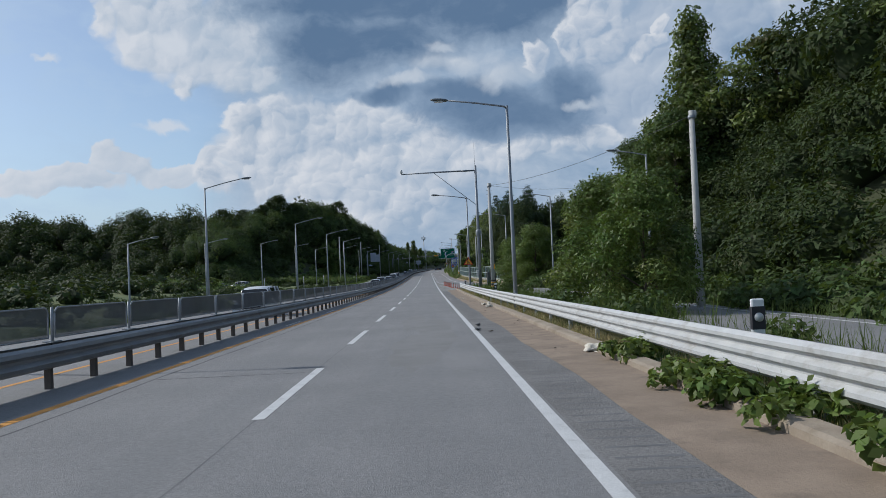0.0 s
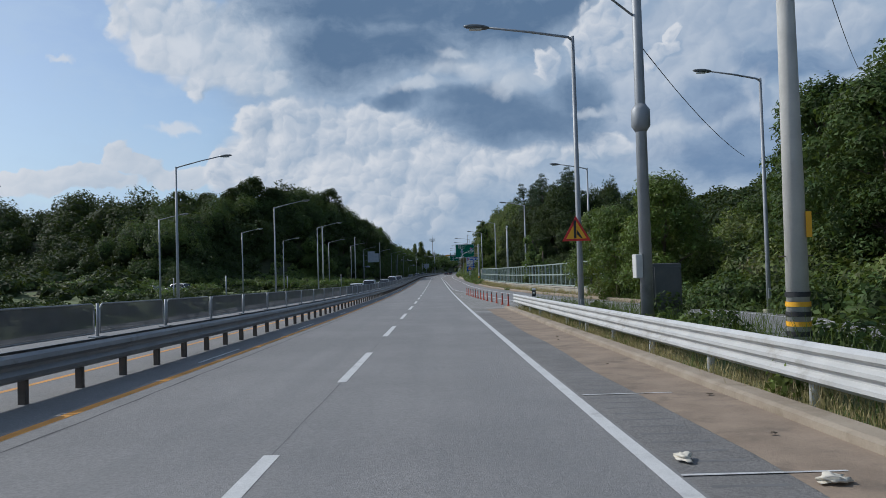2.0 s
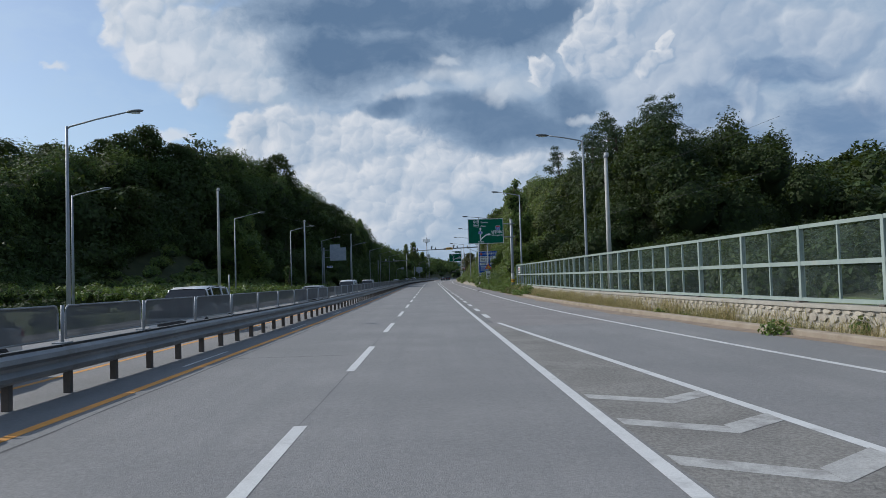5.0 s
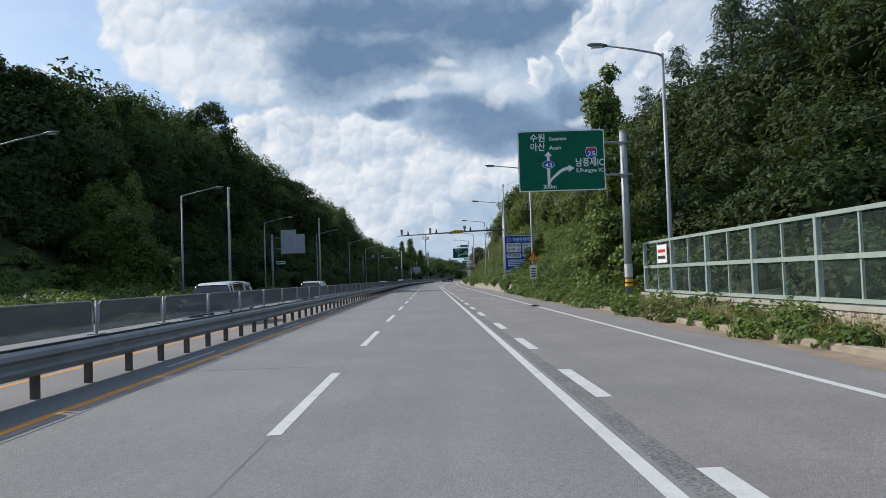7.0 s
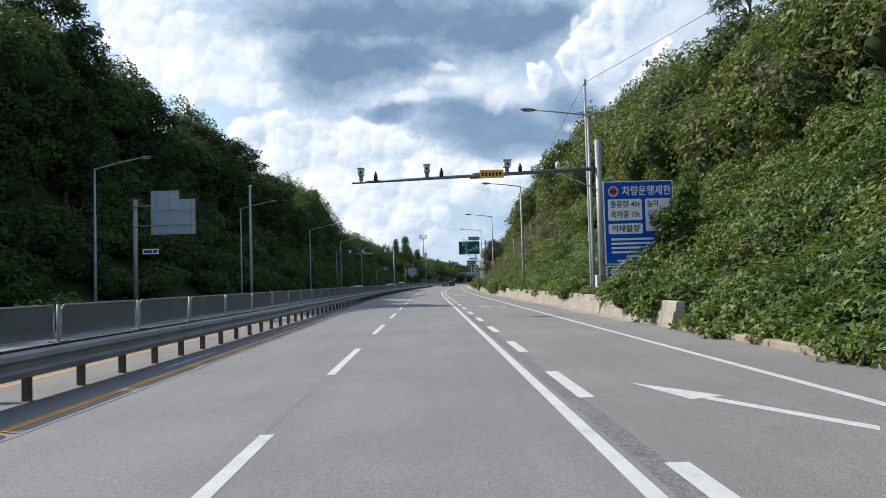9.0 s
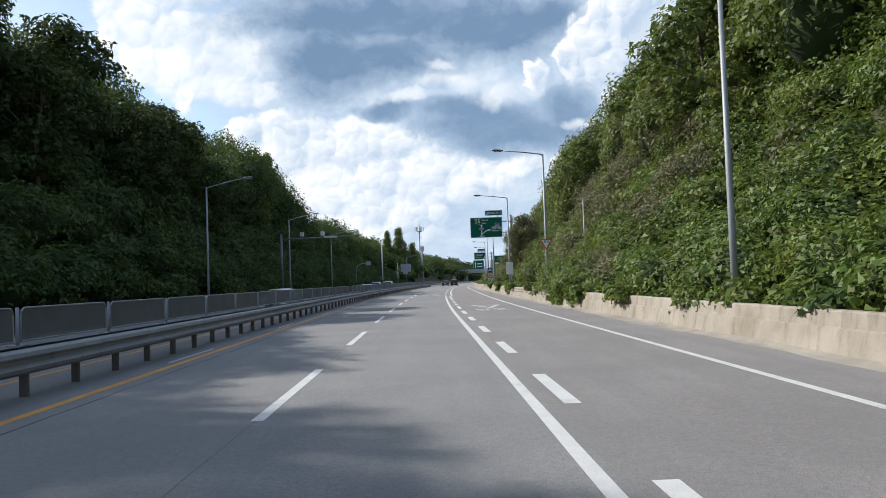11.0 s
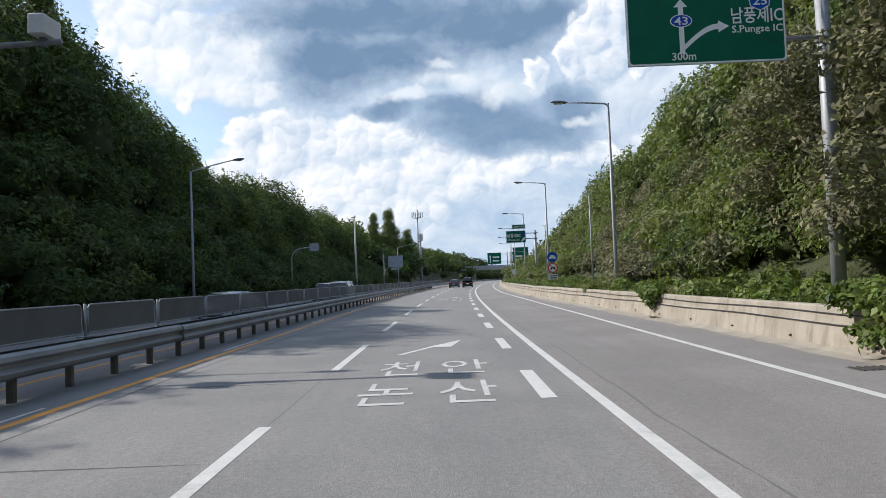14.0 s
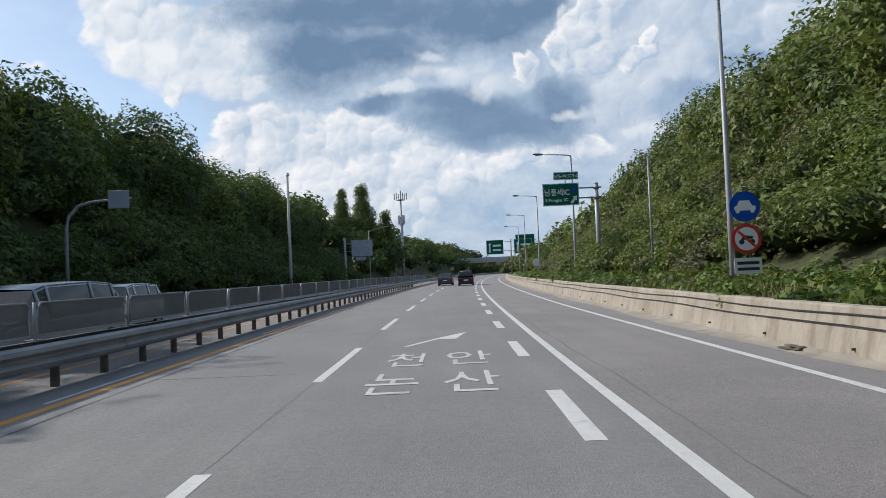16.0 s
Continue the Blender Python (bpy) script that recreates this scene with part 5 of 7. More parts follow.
def barrier():
    root = thing("noise_barrier", Matrix.Identity(4), "pale green framed transparent noise barrier on a low wall", "fence")
    n = 28
    ss = [FENCE_END - BAY * k for k in range(n + 1)]
    post = box(-0.07, 0.07, -0.06, 0.06, 0.72, 2.86, MINT, "post", 0.008)
    shoe = box(-0.13, 0.13, -0.1, 0.1, 0.66, 0.8, RUSTY, "shoe", 0.01)
    thin = box(-0.03, 0.03, -0.03, 0.03, 0.8, 2.8, MINT, "mullion")
    for s in ss:
        part("post", post, root, m=spot(s, fence_lat(s)))
        part("shoe", shoe, root, m=spot(s, fence_lat(s) - 0.04))
    for s1, s0 in zip(ss[:-1], ss[1:]):
        a, b = s0 + 0.05, s1 - 0.05
        off = lambda s, d=0.0: fence_lat(s) + d
        part("mullion", thin, root, m=spot((a + b) / 2, off((a + b) / 2)))
        for z, w in ((2.82, 0.05), (1.82, 0.06), (0.84, 0.05)):
            part("rail", loft("rail", [a, b], lambda s: [(off(s, -0.06), z - w), (off(s, -0.06), z + w), (off(s, 0.04), z + w), (off(s, 0.04), z - w)], MINT, True), root)
        for z0, z1 in ((0.88, 1.77), (1.87, 2.78)):
            part("pane", loft("pane", [a, b], lambda s: [(off(s), z0), (off(s), z1)], PANE), root)
    notice = part("cloth_notice", box(-0.02, 0.0, 0.3, 1.4, 1.95, 2.65, SIGNWHITE, "cloth_notice"), root, "white cloth notice with red and dark bars", spot(188.6, 10.82))
    for k in range(2):
        part("text_bar", box(-0.03, -0.021, 0.45, 1.3, 2.1 + 0.25 * k, 2.22 + 0.25 * k, SIGNRED if k else INK, "text_bar"), notice)
    wall = tagged(new("barrier_wall", loft("barrier_wall", [s for s in reversed(ss)], lambda s: [(fence_lat(s) - 0.2, -0.2), (fence_lat(s) - 0.2, 0.64), (fence_lat(s) - 0.26, 0.645), (fence_lat(s) - 0.26, 0.75), (fence_lat(s) + 0.2, 0.75), (fence_lat(s) + 0.2, -0.2)], CONCRETE, True)), "low concrete wall faced with pale rubble stones", "wall", kind="structure")
    rnd = random.Random(5)
    shapes = []
    for v in range(8):
        k = rnd.choice((5, 6, 7))
        out = []
        for i in range(k):
            a = 2 * math.pi * i / k + rnd.uniform(-0.2, 0.2)
            out.append((math.cos(a) * rnd.uniform(0.85, 1.1), math.sin(a) * rnd.uniform(0.85, 1.1)))
        verts = [(0.0, y, z) for y, z in out] + [(-0.035, y * 0.88, z * 0.88) for y, z in out]
        faces = [tuple(range(k, 2 * k))] + [(i, (i + 1) % k, k + (i + 1) % k, k + i) for i in range(k)]
        me = mesh_from("stone", verts, faces, STONE)
        me.flip_normals()
        shapes.append(me)
    s = 128.0
    row = 0
    while s < FENCE_END - 0.2:
        for z in (0.14, 0.4, 0.57):
            w = rnd.uniform(0.15, 0.21)
            ob = part("stone", rnd.choice(shapes), wall)
            ob.matrix_basis = spot(s + rnd.uniform(-0.03, 0.03) + (0.18 if z == 0.4 else 0), fence_lat(s) - 0.198, z) @ Matrix.Diagonal((1, w, 0.12 if z < 0.5 else 0.06, 1))
        s += 0.4
        row += 1


barrier()


# ---- flexible posts, markers, debris ----
bol_lat = lerp_table(((91.4, 6.05), (101, 5.43), (119, 4.8), (130, 4.45)))


def bollard():
    root = new("lane_bollard")
    part("tube", tube([(0, 0, 0.05), (0, 0, 0.12), (0, 0, 0.7), (0, 0, 0.735)], [0.06, 0.045, 0.04, 0.03], ORANGE, "tube", 12), root)
    part("base", tube([(0, 0, 0), (0, 0, 0.03), (0, 0, 0.06)], [0.12, 0.11, 0.06], ORANGE, "base", 14), root)
    part("dark_band", tube([(0, 0, 0.6), (0, 0, 0.7)], 0.043, RUSTY, "dark_band", 12, False), root)
    return root


plant(bollard, ("orange flexible lane post on the hatched gore", "bollard", "row of lane posts"), [spot(91.2 + 2.4 * k, bol_lat(91.2 + 2.4 * k)) for k in range(13)])


def delineator():
    root = new("delineator")
    part("board", box(-0.085, 0.085, -0.03, 0.03, 0.0, 0.52, SIGNWHITE, "board", 0.015), root)
    part("band", box(-0.087, 0.087, -0.033, 0.033, 0.12, 0.42, INK, "band"), root)
    part("reflector", tube([(0, -0.05, 0.28), (0, -0.034, 0.28)], 0.06, CASE, "reflector", 14), root)
    return root


plant(delineator, ("white and black delineator board on the rail", "delineator", "rail markers"), [spot(s, 6.45, 0.66, 0) for s in (10.4, 46.2, 82.6)])
TARP = material("dirty_white_sheeting", (0.5, 0.46, 0.38), (0.66, 0.62, 0.54), 4, 0.8, bump=0.6, bump_scale=8)


def rag(size, seed, name, label, s, lat, mat=TARP):
    """A crumpled sheet or bag."""
    bm = bmesh.new()
    bmesh.ops.create_icosphere(bm, subdivisions=3, radius=1.0)
    rnd = Vector((seed * 1.7, seed * 3.1, 0))
    for v in bm.verts:
        k = 0.65 + 0.7 * noise.noise(v.co * 1.6 + rnd) + 0.25 * noise.noise(v.co * 5 + rnd)
        v.co = Vector((v.co.x * size[0], v.co.y * size[1], max(v.co.z, -0.15) * size[2])) * k
    ob = tagged(new(name, put_bm(name, bm, mat, True)), label, "litter", "litter on the shoulder")
    ob.matrix_basis = spot(s, lat, 0.03 + 0.1 * size[2])


rag((0.24, 0.32, 0.27), 1, "sandbag", "crumpled dirty white bag by the kerb", 38.2, 5.3)
rag((0.3, 0.5, 0.16), 2, "sandbag", "flattened dirty white sack on the sand", 15.6, 5.5)
rag((0.2, 0.35, 0.12), 3, "sandbag", "dirty scrap of sacking on the shoulder", 41.8, 5.3)
rag((0.35, 0.5, 0.07), 4, "debris", "dark shred of tyre on the road edge", 199.0, 7.2, BLACK)
rag((0.3, 0.4, 0.12), 5, "debris", "pale torn wrapping on the verge", 201.5, 9.2, TARP)
rag((0.12, 0.3, 0.05), 6, "debris", "dark shred of rubber on the edge line", 22.8, 3.6, BLACK)
rag((0.1, 0.2, 0.07), 32, "debris", "curled dark shred of rubber on the shoulder", 24.6, 3.74, BLACK)
rag((0.12, 0.1, 0.03), 33, "debris", "small dark scrap on the shoulder", 21.8, 3.92, BARK)
rag((0.25, 0.5, 0.06), 7, "debris", "small heap of leaves against the wall", 371.5, 8.2, BARK)
rag((0.25, 0.6, 0.06), 8, "debris", "small heap of leaves against the wall", 340.8, 9.2, BARK)
for k in range(16):
    r2 = random.Random(40 + k)
    rag((r2.uniform(0.02, 0.05), r2.uniform(0.03, 0.09), 0.02), 10 + k, "twig_scrap", "small brown scrap on the sandy edge", r2.uniform(14, 88), r2.uniform(4.6, 5.4), BARK)


# ---- arrows and words painted on the lanes ----
def ground_text(body, s0, s1, l0, l1, mat=WORN):
    me = text_mesh(body, 1.0, mat)
    xs, ys = [v.co.x for v in me.vertices], [v.co.y for v in me.vertices]
    x0, x1, y0, y1 = min(xs), max(xs), min(ys), max(ys)
    for v in me.vertices:
        s, a = s0 + (v.co.y - y0) / (y1 - y0) * (s1 - s0), l0 + (v.co.x - x0) / (x1 - x0) * (l1 - l0)
        v.co = at(s, a, 0.005 + (0.002 if v.co.z > 0 else 0))
    ob = new("road_lettering", me)
    ob.parent = road


for base in (326.1, 368.6):
    ground_text("논", base, base + 1.95, 0.82, 1.62, FADED)
    ground_text("산", base, base + 1.95, 2.0, 2.85, FADED)
    ground_text("천", base + 2.85, base + 4.8, 0.88, 1.6, FADED)
    ground_text("안", base + 2.85, base + 4.8, 2.0, 2.86, FADED)
    # slanted arrow beyond the words
    b = base + 6.2
    patch("lane_arrow", ((b, 1.0), (b, 1.14), (b + 2.0, 2.0), (b + 2.0, 1.85)), WHITE, 0.005)
    patch("lane_arrow", ((b + 1.5, 1.62), (b + 1.4, 2.2), (b + 3.2, 2.48)), WHITE, 0.006)
ground_text("양보", 287.3, 289.6, 4.66, 6.3, FADED)
for quad in (((294.9, 4.7), (294.7, 6.55), (294.35, 6.4), (294.45, 4.95)), ((294.7, 6.55), (290.2, 5.62), (291.4, 5.62), (294.35, 6.2)), ((290.2, 5.62), (294.9, 4.7), (294.4, 4.98), (291.4, 5.65))):
    patch("yield_mark", quad, FADED, 0.005)
for b in (214.2, 248.4):
    patch("merge_arrow", ((b, 6.33), (b + 0.2, 6.45), (b + 2.3, 5.5), (b + 2.1, 5.38)), WHITE, 0.005)
    patch("merge_arrow", ((b + 3.7, 4.86), (b + 2.3, 5.72), (b + 2.1, 5.2)), WHITE, 0.006)
for s0, a0, a1 in ((57.9, 3.65, 4.9), (53.82, 3.6, 4.95)):
    patch("chalk_line", ((s0, a0), (s0 + 0.05, a0), (s0 + 0.02, a1), (s0 - 0.02, a1)), FADED, 0.0135)
rag((0.1, 0.16, 0.05), 9, "debris", "pale scrap of twine on the shoulder", 54.3, 3.78)
rag((0.16, 0.1, 0.06), 31, "debris", "tangle of pale twine on the sand", 53.5, 4.66)
# tar joints, cracks and wear
TAR = material("tar_seal", (0.05, 0.05, 0.053), (0.08, 0.08, 0.083), 3, 0.8)
SCUFF = material("oil_darkened_asphalt", (0.17, 0.165, 0.16), (0.21, 0.205, 0.2), 1.0, 0.8, bump=0.3)


def crack(s0, s1, lat, width=0.03, wander=0.05, seed=0, mat=TAR, h=0.0025):
    r = random.Random(seed)
    ss = steps(s0, s1, 0.8)
    offs, o = [], 0.0
    for _ in ss:
        o = 0.85 * o + r.uniform(-wander, wander)
        offs.append((lat(ss[len(offs)]) if callable(lat) else lat) + o)
    ws = [width * r.uniform(0.3, 1.1) for _ in ss]
    verts, faces = [], []
    for s, o, w in zip(ss, offs, ws):
        verts += [at(s, o - w / 2, h), at(s, o + w / 2, h)]
    faces = [(2 * i, 2 * i + 1, 2 * i + 3, 2 * i + 2) for i in range(len(ss) - 1)]
    ob = new("tar_joint", mesh_from("tar_joint", verts, faces, mat))
    ob.parent = road


SEAM = material("old_lane_seam", (0.12, 0.12, 0.122), (0.16, 0.16, 0.162), 3, 0.85)
crack(-10, 420, -0.02, 0.022, 0.012, 1, SEAM)
crack(-10, 420, -2.95, 0.05, 0.03, 2)
stripe("worn_strip", 143, 240, 3.74, 0.26, STRIP, road, 0.0025)
for k, (s0, s1, a0, a1) in enumerate(((14, 22, 1.2, 2.4), (17, 30, 1.8, 2.9), (24, 33, 1.1, 2.0))):
    mid, half = (a0 + a1) / 2, (a1 - a0) / 2
    patch("oil_stain", [((s0 + s1) / 2 + (s1 - s0) / 2 * math.cos(i * 0.35) * (1 + 0.12 * math.sin(3 * i + k)), mid + half * math.sin(i * 0.35) * (1 + 0.2 * math.sin(2.3 * i + k))) for i in range(18)], SCUFF, 0.002 + 0.0006 * k)
crack(300, 420, lambda s: 4.5, 0.04, 0.04, 4, SEAM)
for k, s in enumerate((14.4, 51.2, 90.5, 133, 176, 243, 286, 323.4, 328.5, 351, 371, 380.5)):
    patch("tar_joint", [(s, -2.95), (s + 0.05, -2.95), (s + 0.035, -1.5), (s + 0.03 - 0.02 * (k % 3), -0.2), (s, -0.2), (s - 0.01, -1.5)], TAR, 0.002)
for k in range(34):
    s = 30 + 11.3 * k
    patch("drain_slot", ((s, -3.75), (s, -3.68), (s + 3.2, -3.68), (s + 3.2, -3.75)), CASE, 0.003)
for k in range(240):
    s = -2 + 0.375 * k
    if s < 88:
        patch("rumble_groove", ((s, 3.72), (s + 0.06, 3.72), (s + 0.05, 4.32), (s - 0.01, 4.32)), SEAM, 0.0045)
GRATE = material("drain_grate_steel", (0.06, 0.055, 0.05), (0.1, 0.09, 0.08), 5, 0.6, 0.5)
for s, a in ((327.6, 8.85),):
    dg = thing("drain_grate", spot(s, a, 0.0), "rusty steel drain grate by the wall", "drain")
    part("frame", box(-0.55, 0.55, -0.22, 0.22, -0.05, 0.004, TAR, "frame"), dg)
    for k in range(9):
        part("bar", box(-0.5 + 0.12 * k, -0.46 + 0.12 * k, -0.2, 0.2, -0.02, 0.018, GRATE, "bar"), dg)


# ---- cars ----
def paint(name, rgb):
    m = material(name, rgb, tuple(c * 1.06 for c in rgb), 0.8, 0.25, 0.2, speck=0.1)
    return m


GLASS = material("dark_car_glass", (0.012, 0.014, 0.016), (0.02, 0.022, 0.024), 2, 0.05)
TYRE = material("tyre_rubber", (0.015, 0.015, 0.016), (0.025, 0.025, 0.026), 8, 0.9)
RIM = material("alloy_rim", (0.4, 0.41, 0.42), (0.5, 0.5, 0.51), 3, 0.3, 0.8)
REDLIGHT = material("red_tail_lamp", (0.35, 0.012, 0.012), (0.45, 0.02, 0.02), 4, 0.2)
HEADLIGHT = material("clear_head_lamp", (0.6, 0.62, 0.65), (0.7, 0.72, 0.74), 4, 0.1)

# outline along the car: (y from the tail, height of the shoulder, height of the roof or None, half width)
SEDAN = ((0.0, 0.86, 0.9), (0.12, 0.96, 1.0), (0.75, 1.02, 1.06), (1.45, 0.97, 1.42), (2.5, 0.93, 1.46), (3.05, 0.92, 1.38), (3.75, 0.9, 0.97), (4.5, 0.78, 0.83), (4.72, 0.6, 0.66))
SUV = ((0.0, 0.95, 1.1), (0.12, 1.02, 1.3), (0.45, 1.06, 1.66), (1.3, 1.04, 1.72), (2.5, 1.02, 1.72), (3.0, 1.01, 1.64), (3.7, 0.99, 1.08), (4.45, 0.9, 0.97), (4.66, 0.66, 0.74))
VAN = ((0.0, 1.0, 1.3), (0.1, 1.06, 1.5), (0.35, 1.08, 1.74), (1.4, 1.06, 1.8), (3.2, 1.03, 1.76), (3.6, 1.02, 1.66), (4.4, 0.98, 1.06), (4.95, 0.85, 0.92), (5.1, 0.6, 0.68))


def car(shape, mat, wide=0.92):
    root = new("car")
    n = len(shape)
    verts, faces = [], []
    for i, (y, sh, rf) in enumerate(shape):
        w = wide * (0.9 if i in (0, n - 1) else 0.97 if i in (1, n - 2) else 1.0)
        verts += [(-w * 0.94, y, 0.24), (-w, y, 0.5), (-w * 0.98, y, sh), (w * 0.98, y, sh), (w, y, 0.5), (w * 0.94, y, 0.24)]
    for i in range(n - 1):
        for j in range(6):
            a, b = i * 6 + j, i * 6 + (j + 1) % 6
            faces.append((a, a + 6, b + 6, b))
    faces += [tuple(range(6)), tuple(reversed(range((n - 1) * 6, n * 6)))]
    me = mesh_from("body", verts, faces, mat)
    bm = bmesh.new()
    bm.from_mesh(me)
    bmesh.ops.bevel(bm, geom=bm.edges[:], offset=0.035, segments=2, affect="EDGES", profile=0.6)
    bm.to_mesh(me)
    bm.free()
    for p in me.polygons:
        p.use_smooth = True
    part("body", me, root)
    # cabin of glass with a painted roof on top
    cab = [(y, sh, rf) for y, sh, rf in shape if rf - sh > 0.02]
    verts, faces = [], []
    for y, sh, rf in cab:
        k = wide * (0.93 - 0.2 * min(1.0, (rf - sh) / 0.5))
        verts += [(-wide * 0.93, y, sh - 0.02), (-k, y, rf), (k, y, rf), (wide * 0.93, y, sh - 0.02)]
    m = len(cab)
    for i in range(m - 1):
        for j in range(3):
            a = i * 4 + j
            faces.append((a, a + 4, a + 5, a + 1))
    part("glazing", mesh_from("glazing", verts, faces, GLASS, False), root)
    top = [(y, sh, rf) for y, sh, rf in cab if rf - sh > 0.38]
    verts, faces = [], []
    for y, sh, rf in top:
        k = wide * 0.76
        verts += [(-k, y, rf - 0.06), (-k * 0.92, y, rf + 0.015), (0, y, rf + 0.035), (k * 0.92, y, rf + 0.015), (k, y, rf - 0.06)]
    for i in range(len(top) - 1):
        faces += [(i * 5 + j, i * 5 + j + 5, i * 5 + j + 6, i * 5 + j + 1) for j in range(4)]
    part("roof", mesh_from("roof", verts, faces, mat, True), root)
    for sx in (-1, 1):
        for i in range(1, m - 1):
            y, sh, rf = cab[i]
            k = wide * (0.93 - 0.2 * min(1.0, (rf - sh) / 0.5))
            part("pillar", tube([(sx * wide * 0.935, y, sh), (sx * (k + 0.006), y, rf)], 0.035, mat, "pillar", 6), root)
        part("mirror", box(sx * wide, sx * wide + sx * 0.18, shape[-3][0] - 0.45, shape[-3][0] - 0.3, 1.0, 1.14, mat, "mirror", 0.02), root)
        for y in (0.85, shape[-1][0] - 0.9):
            wheel = part("wheel", tube([(sx * (wide - 0.2), y, 0.33), (sx * (wide + 0.005), y, 0.33)], 0.33, TYRE, "wheel", 20), root)
            part("rim", tube([(sx * (wide - 0.05), y, 0.33), (sx * (wide + 0.02), y, 0.33)], [0.21, 0.2], RIM, "rim", 14), wheel)
        part("tail_lamp", box(sx * 0.45, sx * 0.86, -0.03, 0.05, 0.78, 0.93, REDLIGHT, "tail_lamp", 0.015), root)
        part("head_lamp", box(sx * 0.48, sx * 0.84, shape[-1][0] - 0.16, shape[-1][0] - 0.02, 0.6, 0.7, HEADLIGHT, "head_lamp", 0.015), root)
    part("rear_bumper", box(-0.82, 0.82, -0.07, 0.1, 0.3, 0.55, mat, "rear_bumper", 0.03), root)
    part("number_plate", box(-0.26, 0.26, -0.085, -0.065, 0.6, 0.72, SIGNWHITE, "number_plate"), root)
    part("grille", box(-0.5, 0.5, shape[-1][0] - 0.06, shape[-1][0] + 0.02, 0.42, 0.6, BLACK, "grille", 0.01), root)
    part("underside", box(-0.8, 0.8, 0.2, shape[-1][0] - 0.2, 0.18, 0.3, BLACK, "underside"), root)
    return root


def park(shape, mat, label, s, lat, turn=0.0, group="", h=0.0):
    ob = tagged(car(shape, mat), label, "car", group)
    ob.matrix_basis = spot(s, lat, h, turn, 1)
    return ob


P_GREY, P_BLACK = paint("dark_grey_car_paint", (0.05, 0.055, 0.065)), paint("black_car_paint", (0.015, 0.016, 0.018))
P_WHITE, P_SILVER = paint("white_car_paint", (0.62, 0.63, 0.64)), paint("silver_car_paint", (0.32, 0.33, 0.35))
park(SEDAN, P_GREY, "dark grey saloon car driving ahead", 446, -0.4, 0, "traffic ahead")
park(SUV, P_BLACK, "black hatchback car driving ahead", 441, 2.3, 0, "traffic ahead")
park(VAN, P_SILVER, "silver minivan behind the median panels", 377.2, -7.3, 180, "oncoming traffic")
park(SEDAN, P_SILVER, "silver car in the shaded oncoming lane", 349.5, -7.4, 180, "oncoming traffic")
park(SUV, P_WHITE, "white car in the far oncoming lane", 388, -10.8, 180, "oncoming traffic")
park(SEDAN, P_WHITE, "white car in the oncoming lane", 299.5, -7.5, 180, "oncoming traffic")
park(SUV, P_WHITE, "white sports utility car in the oncoming lane", 219.6, -7.5, 180, "oncoming traffic")
park(VAN, P_WHITE, "white minivan in the oncoming lane", 195.8, -7.5, 180, "oncoming traffic")
park(SEDAN, P_SILVER, "silver car in the oncoming lane", 173.5, -7.5, 180, "oncoming traffic")
park(SUV, P_WHITE, "white car in the oncoming lane", 146, -7.5, 180, "oncoming traffic")
park(SEDAN, P_WHITE, "white car in the oncoming lane", 131, -7.5, 180, "oncoming traffic")
park(SUV, P_WHITE, "white car passing behind the mesh panels", 43, -7.4, 180, "oncoming traffic")
park(SEDAN, P_WHITE, "white car parked below the wooded hill", 170, -46, 75, "parked cars", 0.1)
park(SEDAN, P_SILVER, "silver car parked below the wooded hill", 174, -48.5, 80, "parked cars", 0.1)
park(SUV, P_WHITE, "white car parked by the side road", 166, -40, 70, "parked cars", 0.1)

# ---- foliage ----
from mathutils.kdtree import KDTree

rng = np.random.default_rng(11)


def big_mesh(name, V, quads, mat, tris=None):
    """A mesh straight from arrays of corners and four-sided faces."""
    me = bpy.data.meshes.new(name)
    V = np.ascontiguousarray(V, np.float32)
    me.vertices.add(len(V))
    me.vertices.foreach_set("co", V.ravel())
    F = np.asarray(quads, np.int32)
    k = F.shape[1]
    me.loops.add(F.size)
    me.loops.foreach_set("vertex_index", np.ascontiguousarray(F.ravel()))
    me.polygons.add(len(F))
    me.polygons.foreach_set("loop_start", np.arange(0, F.size, k, dtype=np.int32))
    me.update(calc_edges=True)
    me.materials.append(mat)
    return me


def unit(a):
    return a / np.maximum(np.linalg.norm(a, axis=-1, keepdims=True), 1e-9)


def leaf_arrays(P, N, L, slim=0.6):
    """Pointed leaves at P facing N, L long; large sprays are three-cornered."""
    k, spray = len(P), L >= 0.19
    u = unit(np.cross(N, rng.normal(size=(k, 3))))
    w = np.cross(unit(N), u)
    L = (L * rng.uniform(0.65, 1.3, k))[:, None]
    fold = unit(N) * L * 0.1
    if spray:
        V = np.stack([P - u * L * 0.4 - w * L * slim * 0.5, P - u * L * 0.4 + w * L * slim * 0.5 + fold, P + u * L * 0.6], 1).reshape(-1, 3)
        return V, np.arange(3 * k).reshape(-1, 3)
    V = np.stack([P - u * L * 0.5, P + w * L * slim * 0.5 + fold, P + u * L * 0.5, P - w * L * slim * 0.5 + fold], 1).reshape(-1, 3)
    return V, np.arange(4 * k).reshape(-1, 4)


